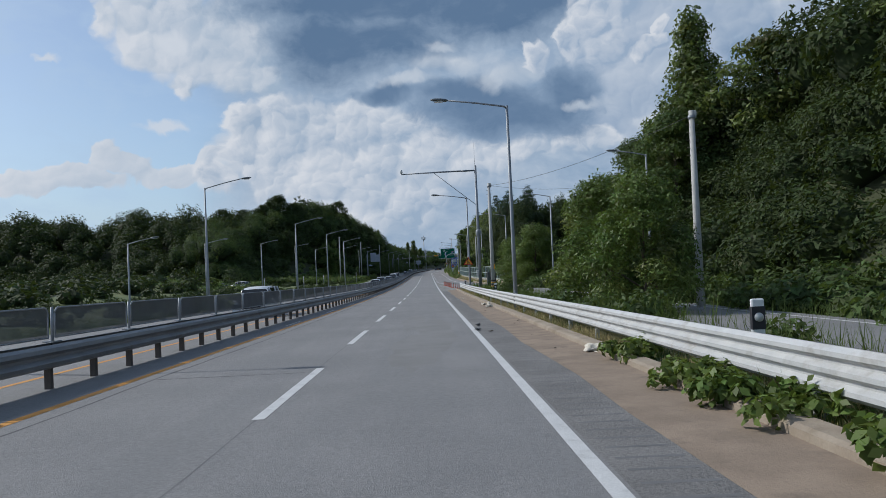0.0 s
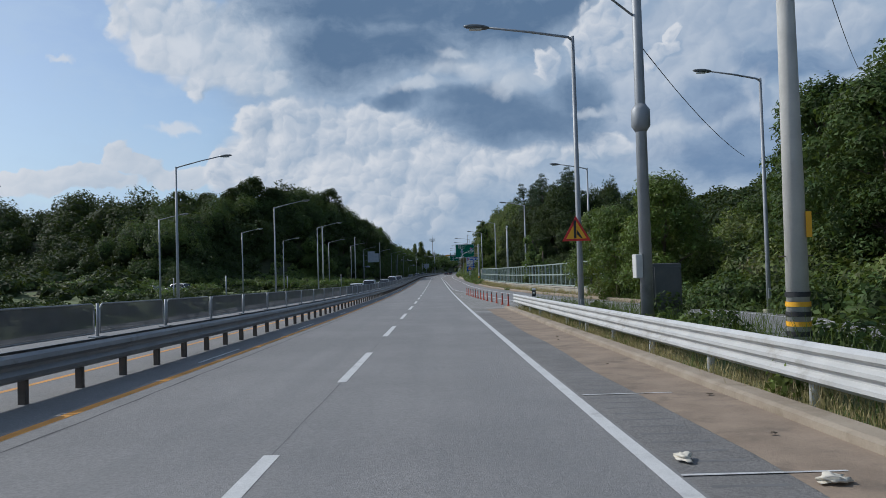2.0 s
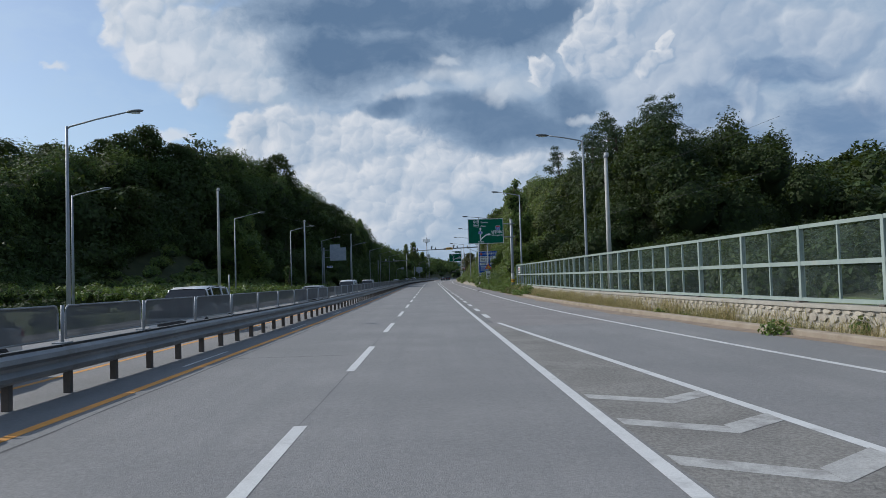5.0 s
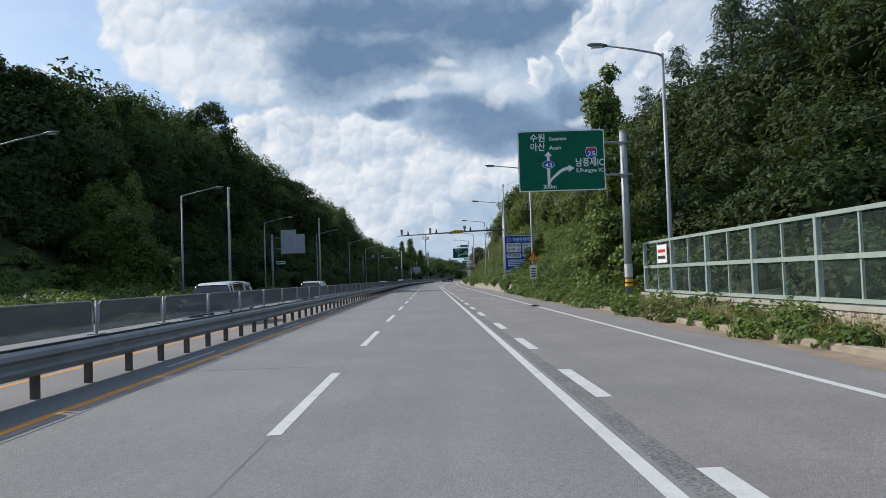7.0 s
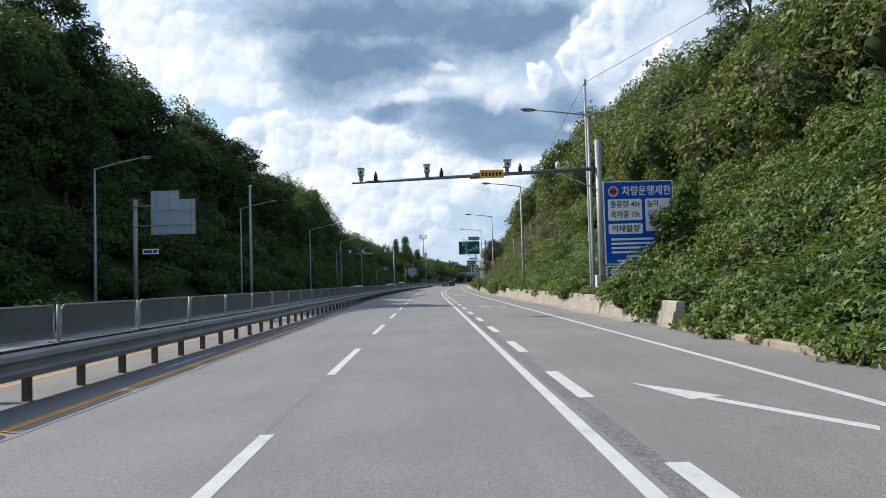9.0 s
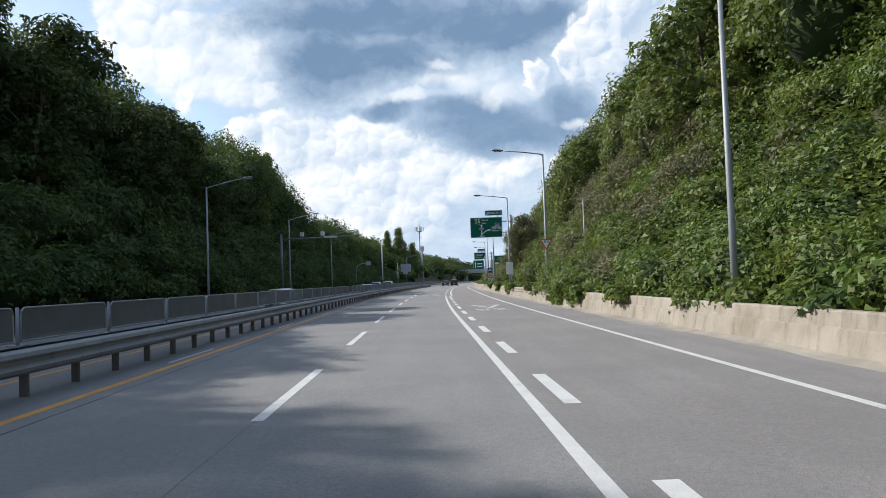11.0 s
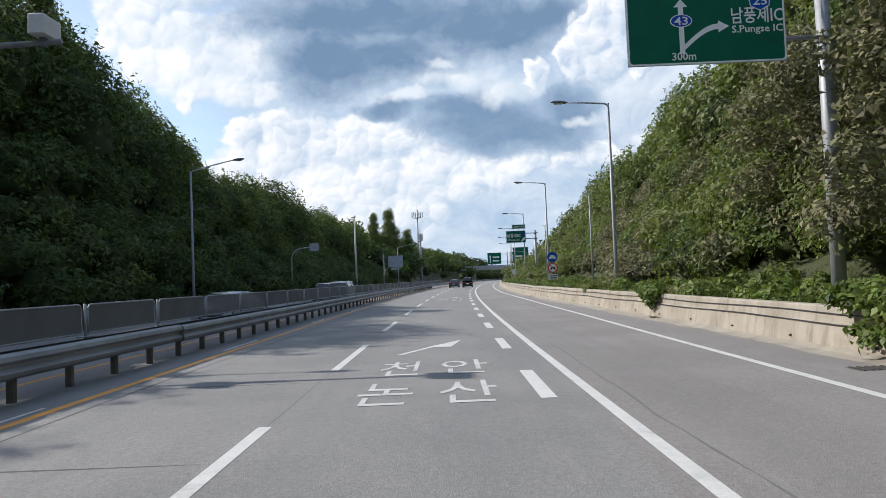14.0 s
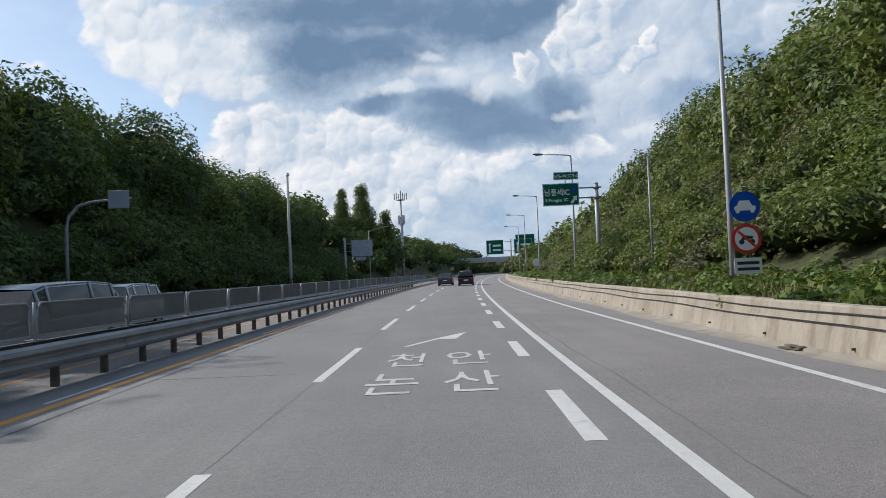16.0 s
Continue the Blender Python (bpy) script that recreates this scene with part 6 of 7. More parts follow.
def leaf_points(C, R, per_m2, low=-0.35, rough=0.22):
    """Places and outward directions of leaves on the shells of clumps C with radii R."""
    area = 2.2 * np.pi * (R[:, 0] * R[:, 1] + R[:, 0] * R[:, 2] + R[:, 1] * R[:, 2]) / 3 * 1.3
    n = np.maximum(rng.poisson(area * per_m2), 3)
    i = np.repeat(np.arange(len(C)), n)
    d = rng.normal(size=(len(i), 3))
    d[:, 2] = np.where(d[:, 2] < low, -d[:, 2] * 0.5, d[:, 2])
    d = unit(d)
    lump = 1 + 0.2 * wobble(d[:, 0] * 3 + C[i, 0], d[:, 2] * 3 + d[:, 1] * 2 + C[i, 1], 1.9) + 0.12 * wobble(d[:, 0] * 7 + C[i, 1], d[:, 2] * 7 + d[:, 1] * 5 + C[i, 0], 1.9)
    f = (lump - np.abs(rng.normal(0, rough, len(i))) + 0.06)[:, None]
    P = C[i] + d * R[i] * f
    N = unit(d / R[i] * R[i].mean(axis=1, keepdims=True) * 0.9 + rng.normal(0, 0.5, (len(i), 3)) + np.array([0, 0, 0.35]))
    return P, N, i


def road_place(P):
    """Distance and offset of world places."""
    x, y = P[:, 0], P[:, 1]
    s = np.where(y > BEND_AT, BEND_AT + BEND_R * np.arctan2(y - BEND_AT, BEND_R - x), y)
    return s, np.where(y > BEND_AT, BEND_R - np.hypot(x - BEND_R, y - BEND_AT), x)


def uncovered(P, own, C, R):
    """Leaves above the ground that do not lie deep inside a neighbouring clump."""
    s, lat = road_place(P)
    above = P[:, 2] - at_np(s, lat, ground_height(s, lat))[:, 2] > 0.03
    tree = KDTree(len(C))
    for k, c in enumerate(C):
        tree.insert(c, k)
    tree.balance()
    start = np.searchsorted(own, np.arange(len(C) + 1))
    keep = above & ((P[:, 0] - C[own, 0]) * np.sign(lat) < 0.45 * R[own, 0])
    reach = R.max()
    for k in range(len(C)):
        a, b = start[k], start[k + 1]
        for _, m, dist in tree.find_range(C[k], R[k].max() + reach):
            if m != k and dist < R[k].max() + R[m].max():
                keep[a:b] &= (((P[a:b] - C[m]) / R[m]) ** 2).sum(1) > 0.72
    return keep


def _ico():
    bm = bmesh.new()
    bmesh.ops.create_icosphere(bm, subdivisions=1, radius=1.0)
    v = np.array([x.co[:] for x in bm.verts])
    f = np.array([[x.index for x in p.verts] for p in bm.faces])
    bm.free()
    return v, f


ICO_V, ICO_F = _ico()


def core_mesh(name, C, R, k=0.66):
    """Inner masses that close the clumps, coloured dark to stand for the shade within."""
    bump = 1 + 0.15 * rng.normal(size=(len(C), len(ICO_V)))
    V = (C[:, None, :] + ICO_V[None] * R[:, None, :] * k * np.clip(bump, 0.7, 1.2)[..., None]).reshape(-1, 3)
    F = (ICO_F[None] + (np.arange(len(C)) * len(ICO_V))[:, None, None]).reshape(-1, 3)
    return big_mesh(name, V, F, SHADE_CORE)


def thicket(label, C, R, leaf, mat, per_m2=None, slim=0.6, core=True, low=-0.35):
    """Uncountable foliage: one leafy object over a core coloured dark as inner shade."""
    C, R = np.asarray(C), np.asarray(R)
    P, N, own = leaf_points(C, R, per_m2 or 1.0 / (0.5 * leaf * leaf * slim), low)
    keep = uncovered(P, own, C, R) if core else np.ones(len(P), bool)
    V, F = leaf_arrays(P[keep], N[keep], leaf, slim)
    ob = tagged(new("foliage", big_mesh("foliage", V, F, mat)), label, "foliage", kind="stuff")
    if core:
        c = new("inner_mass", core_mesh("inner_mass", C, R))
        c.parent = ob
    return ob


def scatter(s0, s1, lat_fn0, lat_fn1, spacing):
    """Loosely even places (s, lat) between two offsets."""
    s = np.arange(s0, s1, spacing)
    out = []
    for x in s:
        a, b = lat_fn0(x), lat_fn1(x)
        m = max(1, int(abs(b - a) / spacing))
        ls = a + (b - a) * (np.arange(m) + 0.5) / m
        out.append(np.stack([np.full(m, x), ls], 1))
    q = np.concatenate(out)
    return q + rng.uniform(-0.55, 0.55, q.shape) * spacing


def slope_clumps(q, rmin, rmax, up, squash=0.8):
    """Clumps standing on the ground at places q."""
    r = rng.uniform(rmin, rmax, len(q))
    h = ground_height(q[:, 0], q[:, 1]) + (up(q) if callable(up) else up) + r * 0.25
    C = at_np(q[:, 0], q[:, 1], h)
    R = np.stack([r * rng.uniform(0.85, 1.2, len(q)), r * rng.uniform(0.85, 1.2, len(q)), r * squash * rng.uniform(0.8, 1.3, len(q))], 1)
    return C, R


# right-hand slope: vines low down, taller growth towards the crest
q = scatter(197, 300, lambda s: right_foot(s) - 0.4, lambda s: right_foot(s) + np.interp(s, (197, 210, 224), (3.5, 5, 11)), 1.7)
thicket("dense green vines over the steep roadside slope", *slope_clumps(q, 0.9, 1.9, lambda q: 0.05 * (q[:, 1] - 11)), 0.2, VINE)
q = scatter(286, 450, lambda s: right_foot(s) + 0.6, lambda s: right_foot(s) + 12, 1.8)
q = q[~((q[:, 0] > 358) & (q[:, 0] < 384) & (q[:, 1] < 13.4))]
pick = wobble(q[:, 0], q[:, 1], 0.23) + rng.normal(0, 0.35, len(q))
thicket("sunlit bushes and vines on the cutting slope", *slope_clumps(q[pick < 0.1], 0.8, 2.3, lambda q: 0.12 * np.maximum(q[:, 1] - 12, 0)), 0.2, LEAF)
thicket("grey-brown dry vines and twiggy bushes on the cutting slope", *slope_clumps(q[pick > 0.4], 0.9, 2.0, lambda q: 0.12 * np.maximum(q[:, 1] - 12, 0)), 0.22, OLIVE, slim=0.4)
thicket("bright green bushes on the cutting slope", *slope_clumps(q[(pick >= 0.1) & (pick <= 0.4)], 0.8, 1.7, lambda q: 0.12 * np.maximum(q[:, 1] - 12, 0)), 0.16, VINE)
q = scatter(224, 450, lambda s: right_foot(s) + 8, lambda s: right_foot(s) + 21, 2.7)
thicket("sunlit tree crowns along the crest of the slope", *slope_clumps(q, 1.6, 3.3, lambda q: rng.uniform(0.5, 4.0, len(q)), 1.1), 0.34, LEAF)
q = scatter(222, 450, lambda s: right_foot(s) + 3, lambda s: right_foot(s) + 15, 2.8)
thicket("low leafy undergrowth between the bushes of the slope", *slope_clumps(q, 1.2, 2.1, -0.2, 0.7), 0.3, LEAF)
# hill beside the slip road at the start
q = scatter(62, 118, lambda s: right_foot(s) + 0.5, lambda s: right_foot(s) + 20, 2.3)
thicket("sunlit vines and bushes at the end of the hill", *slope_clumps(q, 1.1, 2.4, lambda q: 0.05 * np.maximum(q[:, 1] - 18, 0)), 0.28, LEAF)
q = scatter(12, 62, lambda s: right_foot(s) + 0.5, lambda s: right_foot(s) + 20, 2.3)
thicket("green bushes and vines on the hill beside the slip road", *slope_clumps(q, 1.1, 2.4, lambda q: 0.1 * np.maximum(q[:, 1] - 18, 0)), 0.28, DARK_SHADED_LEAF)
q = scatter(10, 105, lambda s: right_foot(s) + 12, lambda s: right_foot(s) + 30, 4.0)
thicket("dark tree crowns on the hill", *slope_clumps(q, 2.0, 3.8, lambda q: rng.uniform(1, 4.0, len(q)), 1.1), 0.42, DARK_SHADED_LEAF)
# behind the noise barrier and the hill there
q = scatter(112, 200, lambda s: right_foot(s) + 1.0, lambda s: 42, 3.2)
thicket("low green scrub behind the noise barrier", *slope_clumps(q, 1.0, 2.2, 0.0), 0.3, DARK_SHADED_LEAF)
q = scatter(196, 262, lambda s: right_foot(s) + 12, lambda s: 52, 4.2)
thicket("dark wood on the hill above the barrier", *slope_clumps(q, 2.2, 3.8, lambda q: rng.uniform(1.0, 8.5, len(q)) * np.interp(q[:, 0], (222, 234), (1.0, 0.5)), 1.15), 0.42, DARK_SHADED_LEAF)
# the shade under these hill trees is carried by the dark leaf colour
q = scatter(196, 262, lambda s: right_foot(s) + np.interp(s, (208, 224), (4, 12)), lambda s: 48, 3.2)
thicket("dark undergrowth on the hill above the barrier", *slope_clumps(q, 1.6, 3.0, lambda q: rng.uniform(0, 2.5, len(q)), 1.0), 0.36, DARK_SHADED_LEAF)
q = scatter(90, 320, lambda s: 52, lambda s: 98, 6.0)
thicket("distant wooded ridge behind the barrier", *slope_clumps(q, 3.5, 5.5, lambda q: rng.uniform(0, 3, len(q))), 1.1, DARK_SHADED_LEAF)
# left-hand woods in shade, much of it put into darker leaf colours
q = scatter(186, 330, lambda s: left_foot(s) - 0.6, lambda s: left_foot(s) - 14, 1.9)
thicket("dark shaded undergrowth on the bank of the wood", *slope_clumps(q, 1.2, 2.5, lambda q: rng.uniform(0, 1.5, len(q))), 0.32, SHADE_TONED_LEAF)
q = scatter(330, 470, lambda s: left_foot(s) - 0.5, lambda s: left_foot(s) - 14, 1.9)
thicket("shaded bushes on the bank across the road", *slope_clumps(q, 1.2, 2.4, lambda q: rng.uniform(0, 1.2, len(q))), 0.3, SHADE_TONED_LEAF)
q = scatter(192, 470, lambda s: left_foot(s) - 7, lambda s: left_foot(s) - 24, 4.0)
thicket("tree crowns of the wood across the road", *slope_clumps(q, 2.0, 3.9, lambda q: rng.uniform(1, 6.0, len(q)) * np.interp(q[:, 0], (300, 400), (1.0, 0.7)), 1.15), 0.38, SHADE_TONED_LEAF)
# the far hill's backlit side is darkened through its leaf colour
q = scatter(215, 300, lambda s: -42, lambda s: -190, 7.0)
thicket("dark wood on the far hill", *slope_clumps(q, 3.0, 5.4, lambda q: rng.uniform(0, 6.0, len(q)), 1.1), 0.72, DARK_SHADED_LEAF)
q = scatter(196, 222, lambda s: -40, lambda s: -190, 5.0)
thicket("dark undergrowth at the foot of the far wood", *slope_clumps(q, 2.0, 4.0, lambda q: rng.uniform(0, 3, len(q))), 0.55, DARK_SHADED_LEAF)
# low growth across the opposite carriageway
q = scatter(20, 196, lambda s: -15.8, lambda s: -40, 2.6)
keep = rng.uniform(size=len(q)) < np.where(np.abs(q[:, 1] + 27) < 3, 0.0, 0.62)
thicket("low green bushes and meadow weeds beside the side road", *slope_clumps(q[keep], 0.5, 1.3, -0.1, 0.6), 0.36, DARK_SHADED_LEAF)
q = scatter(150, 200, lambda s: -38, lambda s: -70, 3.4)
thicket("bright vine-covered bushes below the wood", *slope_clumps(q, 0.8, 2.0, 0.0, 0.6), 0.5, VINE)
q = scatter(40, 200, lambda s: -46, lambda s: -130, 7.0)
thicket("dark scattered scrub far to the side", *slope_clumps(q, 1.5, 3.2, 0.0, 0.7), 0.9, DARK_SHADED_LEAF)
q = scatter(186, 244, lambda s: -16.5, lambda s: left_foot(s) + 1.0, 2.0)
keep = rng.uniform(size=len(q)) < 0.7
thicket("bright low vines and bushes before the wood", *slope_clumps(q[keep], 0.6, 1.5, lambda q: 0.06 * np.maximum(-q[:, 1] - 20, 0), 0.75), 0.3, VINE)
q = scatter(206, 262, lambda s: left_foot(s) - 0.5, lambda s: -62, 2.8)
thicket("dark undergrowth below the wood", *slope_clumps(q, 1.3, 2.7, lambda q: rng.uniform(0, 2.0, len(q)), 1.0), 0.38, DARK_SHADED_LEAF)
# the distance
q = scatter(470, 690, lambda s: left_foot(s) - 0.5, lambda s: -70, 7.0)
thicket("hazy trees beside the road far ahead", *slope_clumps(q, 2.5, 4.8, lambda q: rng.uniform(1, 5, len(q))), 1.0, SHADE_TONED_LEAF)
q = scatter(450, 700, lambda s: 13, lambda s: 70, 8.0)
thicket("sunlit trees beside the road far ahead", *slope_clumps(q, 2.0, 4.4, lambda q: rng.uniform(0, 1.5, len(q))), 0.9, LEAF)
q = scatter(700, 790, lambda s: -90, lambda s: 120, 9.0)
thicket("distant trees closing the view", *slope_clumps(q, 3.0, 5.5, 0.0), 1.3, DARK_SHADED_LEAF)
# creepers hanging over the retaining wall
hang = []
for s, wid, drop in ((231, 2.5, 0.7), (234, 1.6, 0.5), (247.5, 3.5, 0.2), (285.8, 2.6, 0.8), (290.8, 3.2, 0.85), (316.6, 1.6, 0.9), (314, 1.2, 0.3), (328.6, 1.8, 0.7), (341, 0.7, 0.6), (278, 2.4, 0.3), (302, 1.2, 0.25)):
    for k in range(int(10 * wid)):
        hang.append((s + rng.uniform(-wid, wid) * 0.5, edge_right(s) + 0.12 - rng.uniform(0, 0.25), 0.95 - drop * rng.uniform(0, 1) ** 1.3, rng.uniform(0.16, 0.34)))
hang = np.array(hang)
thicket("leafy creepers hanging over the retaining wall", at_np(hang[:, 0], hang[:, 1], hang[:, 2]), np.stack([hang[:, 3]] * 3, 1), 0.17, VINE, core=False)
cover = np.array([(238.9 + rng.uniform(-0.25, 0.1), lat, h + rng.uniform(-0.2, 0.2), rng.uniform(0.35, 0.6)) for lat, top in ((11.7, 2.3), (12.2, 2.9), (12.7, 4.3), (13.1, 5.0), (13.5, 5.7), (13.9, 6.1)) for h in np.arange(1.0, top, 0.5)])
thicket("creepers climbing over the edge of the blue notice", at_np(cover[:, 0], cover[:, 1], cover[:, 2]), np.stack([cover[:, 3]] * 3, 1), 0.17, VINE, core=False)
# vines along the kerb past the barrier's end
q = scatter(175, 229, lambda s: edge_right(s) - 0.05, lambda s: min(right_foot(s) + 0.5, edge_right(s) + np.interp(s, (175, 192), (1.1, 3.0))), 0.72)
C, R = slope_clumps(q, 0.35, 0.7, 0.05, 0.75)
thicket("low vines spreading from the slope to the kerb", C, R, 0.16, VINE)
q = scatter(229, 300, lambda s: edge_right(s) + 0.4, lambda s: right_foot(s) + 0.6, 0.9)
thicket("vines growing along the top of the low wall", *slope_clumps(q, 0.35, 0.7, 0.0, 0.8), 0.2, VINE)


def blades(label, q, lo, hi, mat, width=0.014, per=26, spread=0.16):
    """Tufts of thin bent blades."""
    i = np.repeat(np.arange(len(q)), per)
    ss, ll = q[i, 0] + rng.normal(0, spread, len(i)), q[i, 1] + rng.normal(0, spread, len(i))
    B = at_np(ss, ll, ground_height(ss, ll) - 0.02)
    H = rng.uniform(lo, hi, len(i)) * np.repeat(rng.uniform(0.5, 1.2, len(q)), per)
    a = rng.uniform(0, 2 * np.pi, len(i))
    lean = np.stack([np.cos(a), np.sin(a), np.zeros(len(i))], 1) * (H * rng.uniform(0.1, 0.55, len(i)))[:, None]
    side = np.stack([-np.sin(a), np.cos(a), np.zeros(len(i))], 1) * width
    up = np.array([0, 0, 1.0])
    M = B + lean * 0.4 + up * H[:, None] * 0.6
    V = np.stack([B - side, B + side, M + side * 0.4, M - side * 0.8, M + side * 0.8, B + lean + up * H[:, None] * 0.95], 1).reshape(-1, 3)
    return tagged(new("grass", big_mesh("grass", V, np.arange(len(V)).reshape(-1, 3), mat)), label, "grass", kind="stuff")


def patchy(q, k, lim):
    """Leaves bare gaps between the tufts."""
    return q[wobble(q[:, 0], q[:, 1] * 1.7, k) + rng.normal(0, 0.35, len(q)) > lim]


verge = scatter(97, 192, lambda s: edge_right(s) + 0.4, lambda s: max(fence_lat(s) - 0.3, edge_right(s) + 0.45), 0.26)
blades("dry straw-coloured roadside grass before the noise barrier", patchy(verge, 0.9, -0.75), 0.28, 0.75, DRY, 0.008, 60, 0.14)
blades("green weeds before the noise barrier", patchy(verge, 0.6, 0.5), 0.2, 0.55, WEED, 0.008, 30, 0.14)
blades("dry grass under the white guard rail", patchy(scatter(-4, 87, lambda s: 5.95, lambda s: 7.6, 0.3), 0.8, -0.4), 0.12, 0.45, DRY, 0.007, 55, 0.14)
blades("green weeds behind the guard rail", patchy(scatter(-4, 87, lambda s: 6.1, lambda s: max(ramp_mid(s) - 2.9, 7.4), 0.45), 0.7, 0.1), 0.15, 0.5, WEED, 0.008, 34, 0.16)
blades("rough grass and weeds behind the guard rail", patchy(scatter(0, 87, lambda s: 7.0, lambda s: max(ramp_mid(s) - 2.4, 8.2), 0.5), 0.5, -0.5), 0.4, 1.15, WEED, 0.008, 46, 0.24)
blades("tall rough grass beyond the slip road", scatter(0, 110, lambda s: ramp_mid(s) + 3.0, lambda s: right_foot(s) + 1.5, 0.8), 0.3, 0.9, WEED, 0.01, 26, 0.3)
blades("tall grass along the top of the retaining wall", patchy(scatter(300, 450, lambda s: edge_right(s) + 0.6, lambda s: right_foot(s) + 1.2, 0.45), 0.6, -0.3), 0.12, 0.5, WEED, 0.007, 44, 0.2)
blades("dry grass along the top of the retaining wall", patchy(scatter(290, 450, lambda s: edge_right(s) + 0.5, lambda s: right_foot(s) + 0.8, 0.6), 0.5, 0.0), 0.15, 0.6, DRY, 0.006, 44, 0.2)
blades("weeds along the far edge of the opposite carriageway", scatter(30, 200, lambda s: -14.6, lambda s: -17, 0.9), 0.2, 0.7, WEED, 0.016, 24)
kw = [(s, 5.62 + 0.25 * rng.uniform()) for s in (8.0, 9.0, 9.6, 10.2, 11.0, 13.5, 14.2, 6.0, 5.2)]
C = np.array([at(s, a, 0.15) for s, a in kw])
thicket("leafy weeds spilling over the kerb", np.concatenate([C + rng.normal(0, 0.22, C.shape) * [1, 1.6, 0.25] for _ in range(5)]), np.full((45, 3), 0.2), 0.14, VINE, core=False)

q = scatter(298, 450, lambda s: edge_right(s) + 0.7, lambda s: right_foot(s) + 1.0, 0.8)
q = q[rng.uniform(size=len(q)) < 0.7]
thicket("small leafy weeds along the top of the wall", *slope_clumps(q, 0.25, 0.6, -0.05, 0.9), 0.19, VINE, core=False)
q = scatter(97, 190, lambda s: edge_right(s) + 0.5, lambda s: fence_lat(s) - 0.3, 1.6)
q = q[rng.uniform(size=len(q)) < 0.35]
thicket("scattered leafy weeds before the noise barrier", *slope_clumps(q, 0.2, 0.5, 0.0, 1.0), 0.13, VINE, core=False)
# scrub and brush take the darker leaves to colour in their shaded gaps
q = scatter(4, 110, lambda s: ramp_mid(min(s, 87)) + 3.6, lambda s: right_foot(s) + 1.5, 1.5)
thicket("green scrub between the slip road and the hill", *slope_clumps(q, 0.5, 1.3, 0.0, 0.9), 0.26, SHADE_TONED_LEAF)
q = scatter(12, 84, lambda s: 7.3, lambda s: max(ramp_mid(s) - 2.6, 8.4), 1.3)
q = q[rng.uniform(size=len(q)) < np.where(q[:, 0] < 33, 0.7, 0.22)]
thicket("brushy weeds on the strip behind the guard rail", *slope_clumps(q, 0.4, 0.95, 0.3, 1.0), 0.16, SHADE_TONED_LEAF, core=False)
q = scatter(-4, 87, lambda s: 6.3, lambda s: max(ramp_mid(s) - 2.9, 7.6), 1.3)
q = q[rng.uniform(size=len(q)) < 0.4]
thicket("scattered leafy weeds behind the guard rail", *slope_clumps(q, 0.2, 0.5, 0.0, 1.0), 0.13, VINE, core=False)
for k, z in enumerate((0.5, 0.68)):
    pts = [at(s, edge_right(s) + 0.07 + 0.09 * k, z + 0.02 * math.sin(s * 0.7 + k)) for s in steps(290, 470, 2)]
    tagged(new("wall_cable", tube(pts, 0.012, BLACK, "wall_cable", 5)), "thin black cable strung along the low wall", "cable", "wall cables")


# ---- single trees ----
def tree(name, height, spread, leaf, mat, seed, clumps=16, base=0.3, slim=0.6, column=False, per=None):
    """A tapered trunk with limbs, and a crown of leaf clumps with gaps."""
    r = np.random.default_rng(seed)
    root = new(name)
    bend = r.normal(0, 0.25, (5, 2)) * height / 12
    pts = [(bend[:i].sum(0)[0] if i else 0, bend[:i].sum(0)[1] if i else 0, height * 0.88 * i / 4 - (0.4 if i == 0 else 0)) for i in range(5)]
    t0 = 0.018 * height + 0.04
    part("trunk", tube(pts, [t0, t0 * 0.8, t0 * 0.6, t0 * 0.38, t0 * 0.12], BARK, "trunk", 9), root)
    C, R = [], []
    for k in range(clumps):
        f = base + (1 - base) * (k + 0.5) / clumps
        wide = spread * ((1.15 - f) * 0.8 if column else math.sin(math.pi * min(0.97, 0.18 + 0.8 * (f - base) / (1 - base)))) * r.uniform(0.45, 1.0)
        a = 2.4 * k + r.uniform(-0.5, 0.5)
        c = np.array([math.cos(a) * wide, math.sin(a) * wide, height * f * r.uniform(0.95, 1.03)])
        rad = spread * r.uniform(0.3, 0.5) * (1.6 * (1.2 - f) + 0.25 if column else 1.0)
        C.append(c)
        R.append([rad, rad, rad * r.uniform(0.6, 0.9) * (1.6 if column else 1.0)])
        j = min(3, int(f * 4))
        if k % 2 == 0:
            q0 = Vector(pts[j]).lerp(Vector(pts[j + 1]), 0.2)
            part("limb", tube([q0, q0.lerp(Vector(c), 0.5) + Vector((0, 0, 0.15)), Vector(c)], [t0 * 0.35, t0 * 0.22, t0 * 0.06], BARK, "limb", 6), root)
    C, R = np.array(C), np.array(R)
    P, N, own = leaf_points(C, R, per or 0.8 / (0.5 * leaf * leaf * slim), -0.6, 0.34)
    V, F = leaf_arrays(P, N, leaf, slim)
    part("crown", big_mesh("crown", V, F, mat), root)
    return root


def grove(maker, label, spots, group):
    first = tagged(maker(), label, "tree", group)
    for i, (s, a, sink, k, turn) in enumerate(spots):
        h = float(ground_height(s, a)) - sink
        m = spot(s, a, h, turn) @ Matrix.Diagonal((k, k, k, 1))
        ob = first if i == 0 else copy_thing(first, Matrix.Identity(4))
        ob.matrix_basis = m


def along(n, s0, s1, lat_fn, jit, sink, k0, k1, seed):
    r = random.Random(seed)
    return [(s0 + (s1 - s0) * (i + r.uniform(0.1, 0.9)) / n, lat_fn(s0 + (s1 - s0) * i / n) + r.uniform(-jit, jit), sink, r.uniform(k0, k1), r.uniform(0, 360)) for i in range(n)]


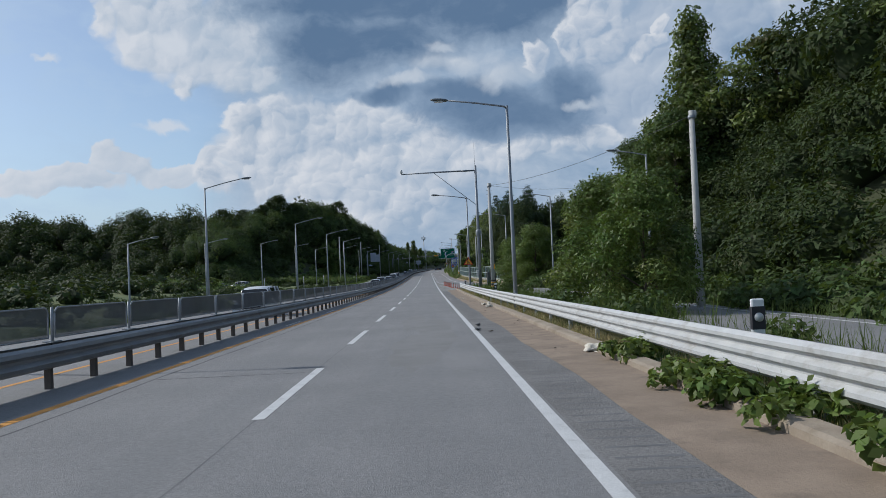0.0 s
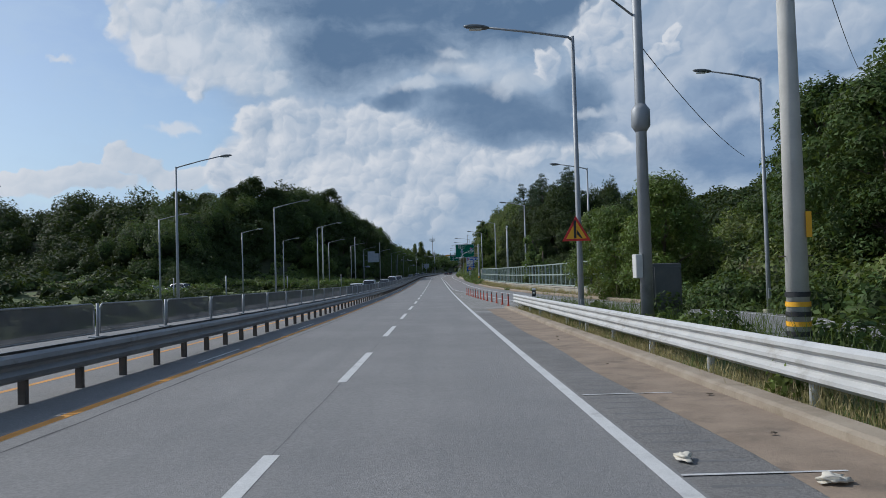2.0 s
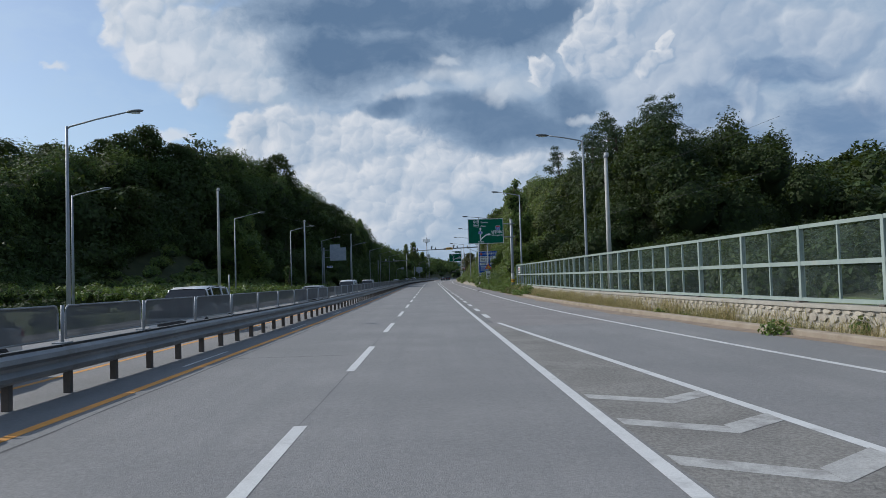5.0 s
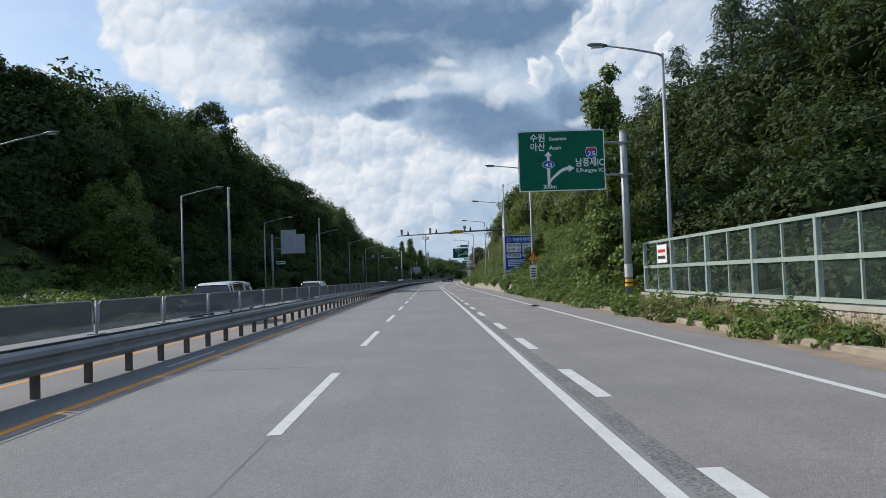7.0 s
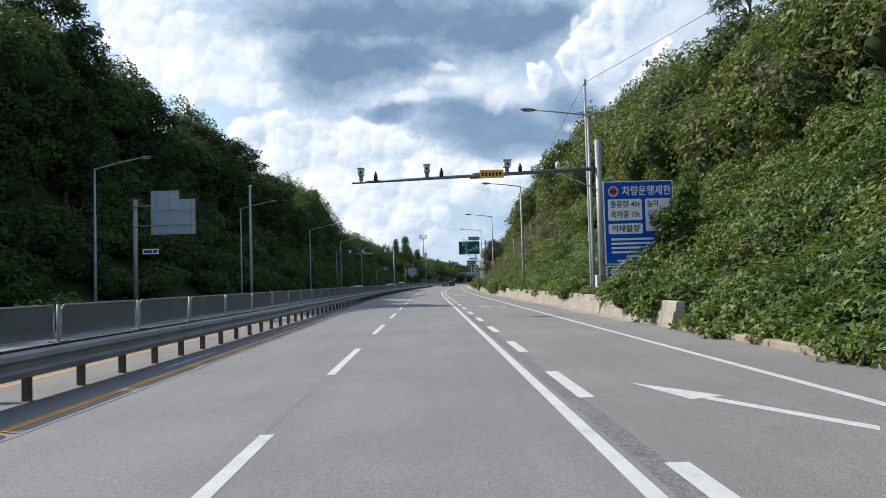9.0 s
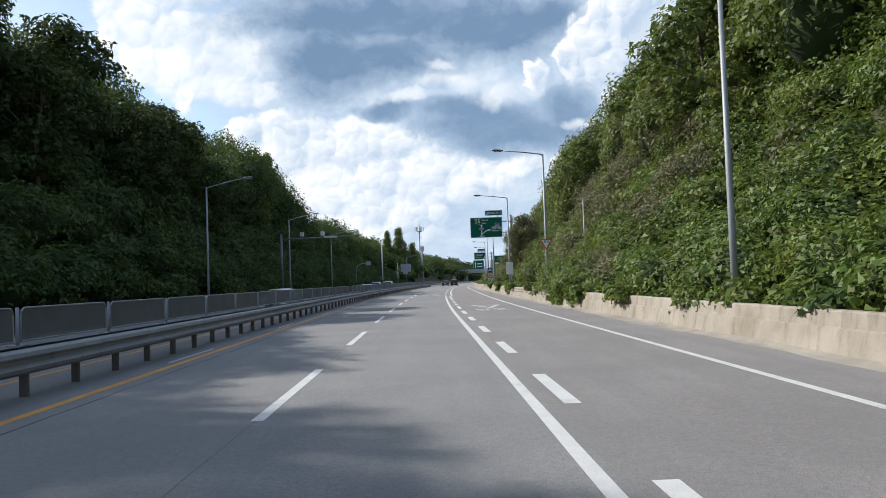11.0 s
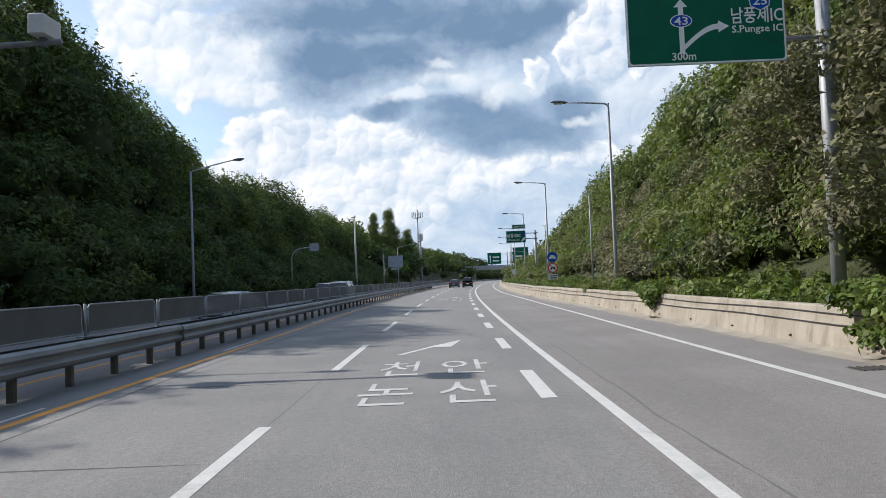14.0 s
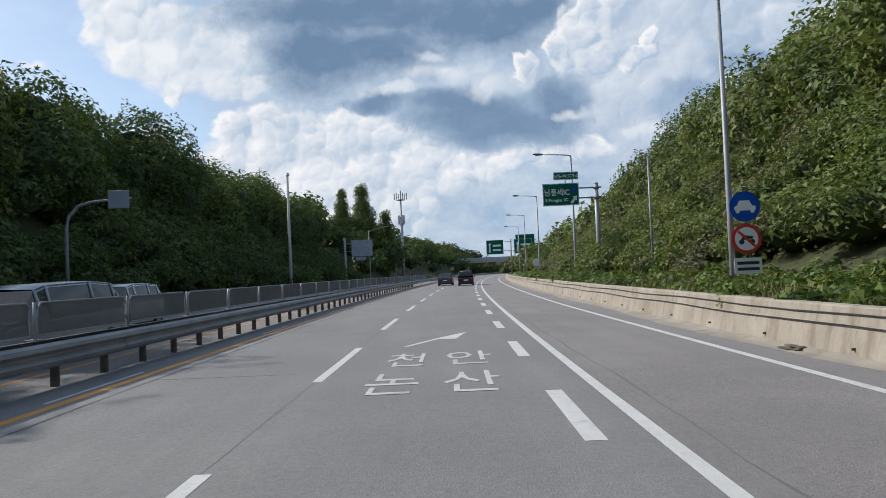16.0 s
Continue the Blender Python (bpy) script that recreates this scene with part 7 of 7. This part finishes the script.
grove(lambda: tree("broadleaf_tree", 7.6, 2.9, 0.24, VINE, 1, 22, 0.12, 0.4), "leafy green tree beside the slip road", [(31, 9.7, 0.4, 0.78, 10), (27.5, 10.4, 0.4, 0.72, 140), (102.3, 14.3, 0.2, 0.86, 30), (97.6, 14.5, 0.3, 0.84, 190), (92.5, 16.2, 0.3, 1.02, 300), (96, 17.5, 0.3, 1.0, 80)], "trees by the slip road")
grove(lambda: tree("broadleaf_tree", 10.0, 3.6, 0.4, LEAF, 2, 18, 0.3), "green broadleaf tree on the slope", along(4, 226, 262, lambda s: right_foot(s) + 11, 3, 1.5, 0.5, 0.7, 3) + along(6, 270, 330, lambda s: right_foot(s) + 10, 3, 1.5, 0.7, 1.1, 3) + along(6, 345, 450, lambda s: right_foot(s) + 10, 3, 2.5, 0.6, 0.85, 4) + along(5, 20, 80, lambda s: right_foot(s) + 11, 4, 1.0, 0.8, 1.1, 5), "trees on the slope")
grove(lambda: tree("broadleaf_tree", 11.0, 3.4, 0.42, DARK_SHADED_LEAF, 6, 18, 0.28), "dark shaded tree at the edge of the wood", along(18, 240, 330, lambda s: left_foot(s) - 7, 3.5, 1.0, 0.75, 1.15, 7) + along(14, 218, 246, lambda s: -54, 14, 0.5, 0.9, 1.25, 8), "trees at the wood's edge")
grove(lambda: tree("broadleaf_tree", 9.0, 3.2, 0.4, LEAF, 9, 18, 0.25), "sunlit tree on the bank across the road", along(16, 335, 470, lambda s: left_foot(s) - 10, 4, 1.5, 0.6, 0.95, 10), "trees on the far bank")
grove(lambda: tree("broadleaf_tree", 8.6, 2.9, 0.22, OLIVE, 21, 22, 0.2, 0.5), "dusty olive-green tree leaning over the direction sign", [(331.6, 12.6, 0.7, 0.9, 20), (338.5, 13.6, 0.8, 0.85, 200)], "olive-green trees")
# shaded gaps low in these crowns are coloured in by the darker leaves
grove(lambda: tree("broadleaf_tree", 10.0, 3.3, 0.28, SHADE_TONED_LEAF, 31, 30, 0.14, 0.5), "tall leafy tree at the foot of the hill", [(72, 21.5, 0.4, 0.85, 0), (77, 20.5, 0.4, 0.85, 70), (82.5, 21.5, 0.4, 0.92, 150), (79, 26, 0.4, 1.05, 210), (66, 24.5, 0.4, 1.05, 260), (88, 22.5, 0.4, 0.7, 310), (59, 23, 0.4, 1.05, 40)], "tall trees at the foot of the hill")
grove(lambda: tree("poplar_tree", 15.0, 3.0, 0.3, LEAF, 12, 30, 0.08, 0.7, True), "tall narrow poplar tree above the bank", [(62, 26.2, 0.5, 1.2, 0), (363, -25, 1.0, 0.75, 40), (512, -23, 0.0, 1.16, 80), (516, -18.5, 0.0, 1.02, 150), (508, -26.5, 0.0, 0.9, 200)], "poplars")
grove(lambda: tree("pine_tree", 13.0, 2.4, 0.5, PINE, 14, 22, 0.3, 0.16, False, 24.0), "dark pine tree on the hill", [(214, 25, 0.5, 1.0, 0), (221, 28.5, 0.5, 1.15, 60), (208, 26, 0.5, 1.0, 130), (216, 34, 0.5, 1.2, 250), (203, 31, 0.5, 1.05, 190), (236, 29, 1, 1.1, 20), (250, 30, 1, 1.0, 100), (264, 29, 1, 1.1, 160), (206, 33, 0.5, 1.1, 280)], "pines")


def draped(height, width, seed):
    """A dead trunk wholly wrapped in vine leaves."""
    r = np.random.default_rng(seed)
    root = new("vine_draped_tree")
    part("trunk", tube([(0, 0, -0.4), (0.1, 0, height * 0.95)], [0.2, 0.06], BARK, "trunk", 8), root)
    k = max(6, int(height * 1.3))
    z = np.linspace(0.3, height - 0.4, k)
    C = np.stack([r.normal(0, 0.22 * width, k), r.normal(0, 0.22 * width, k), z], 1)
    rad = width * (0.5 + 0.22 * np.sin(z * 1.7 + seed)) * np.interp(z / height, (0, 0.7, 1), (1.15, 1.0, 0.62))
    R = np.stack([rad, rad, np.full(k, max(0.7, width * 0.42))], 1)
    P, N, own = leaf_points(C, R, 1.1 / (0.5 * 0.26 ** 2 * 0.6), -0.5)
    V, F = leaf_arrays(P, N, 0.26)
    part("vine", big_mesh("vine", V, F, VINE), root)
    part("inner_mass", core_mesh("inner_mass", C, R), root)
    return root


for s, a, h, w, seed in ((201.8, 12.0, 13.0, 1.9, 1), (206.5, 13.5, 11.0, 2.4, 2), (129.2, 12.9, 6.0, 1.3, 3), (126.5, 13.6, 4.6, 0.9, 4), (235.5, -30.5, 11.5, 4.6, 5), (231.5, -28.0, 8.5, 3.6, 6), (222.9, -19.9, 4.0, 1.0, 7), (205, 12.6, 3.2, 1.7, 8), (209, 12.2, 2.6, 1.5, 9), (199.5, 12.4, 2.8, 1.4, 10)):
    d = tagged(draped(h, w, seed), "old tree wrapped in hanging green vines", "tree", "vine-wrapped trees")
    d.matrix_basis = spot(s, a, float(ground_height(s, a)))


# ---- far things ----
def mast(name, s, lat, height, heads, label):
    root = thing(name, spot(s, lat, 0), label, "mast")
    part("shaft", tube([(0, 0, -2), (0, 0, height)], [0.42, 0.26], POLE, "shaft", 12), root)
    for z, w in heads:
        part("platform", tube([(0, 0, z - 0.1), (0, 0, z + 0.1)], w * 0.7, POLE, "platform", 12), root)
        for k in range(6):
            a = k * math.pi / 3
            x, y = w * math.cos(a), w * math.sin(a)
            part("antenna_panel", box(x - 0.16, x + 0.16, y - 0.12, y + 0.12, z + 0.1, z + 2.1, CASE, "antenna_panel", 0.02), root)
    part("spike", tube([(0, 0, height), (0, 0, height + 1.6)], 0.05, POLE, "spike", 6), root)


mast("phone_mast", 571.6, -24.2, 27.5, ((24.6, 1.9),), "tall grey phone mast with antenna panels")
mast("phone_mast", 512.2, -14.2, 14.6, ((12.6, 0.6),), "slim grey mast beyond the trees")
bridge = thing("overpass", spot(672, 0), "grey concrete overpass crossing the road far ahead", "bridge")
part("deck", box(-70, 80, -5, 5, 5.4, 6.5, CONCRETE, "deck", 0.05), bridge)
for y in (-5, 5):
    part("parapet", box(-70, 80, y - 0.15, y + 0.15, 6.55, 7.6, SIGNBACK, "parapet"), bridge)
for x in (-16.5, 16.5, -40, 42):
    part("pier", box(x - 0.8, x + 0.8, -3, 3, -3, 5.25, CONCRETE, "pier", 0.05), bridge)
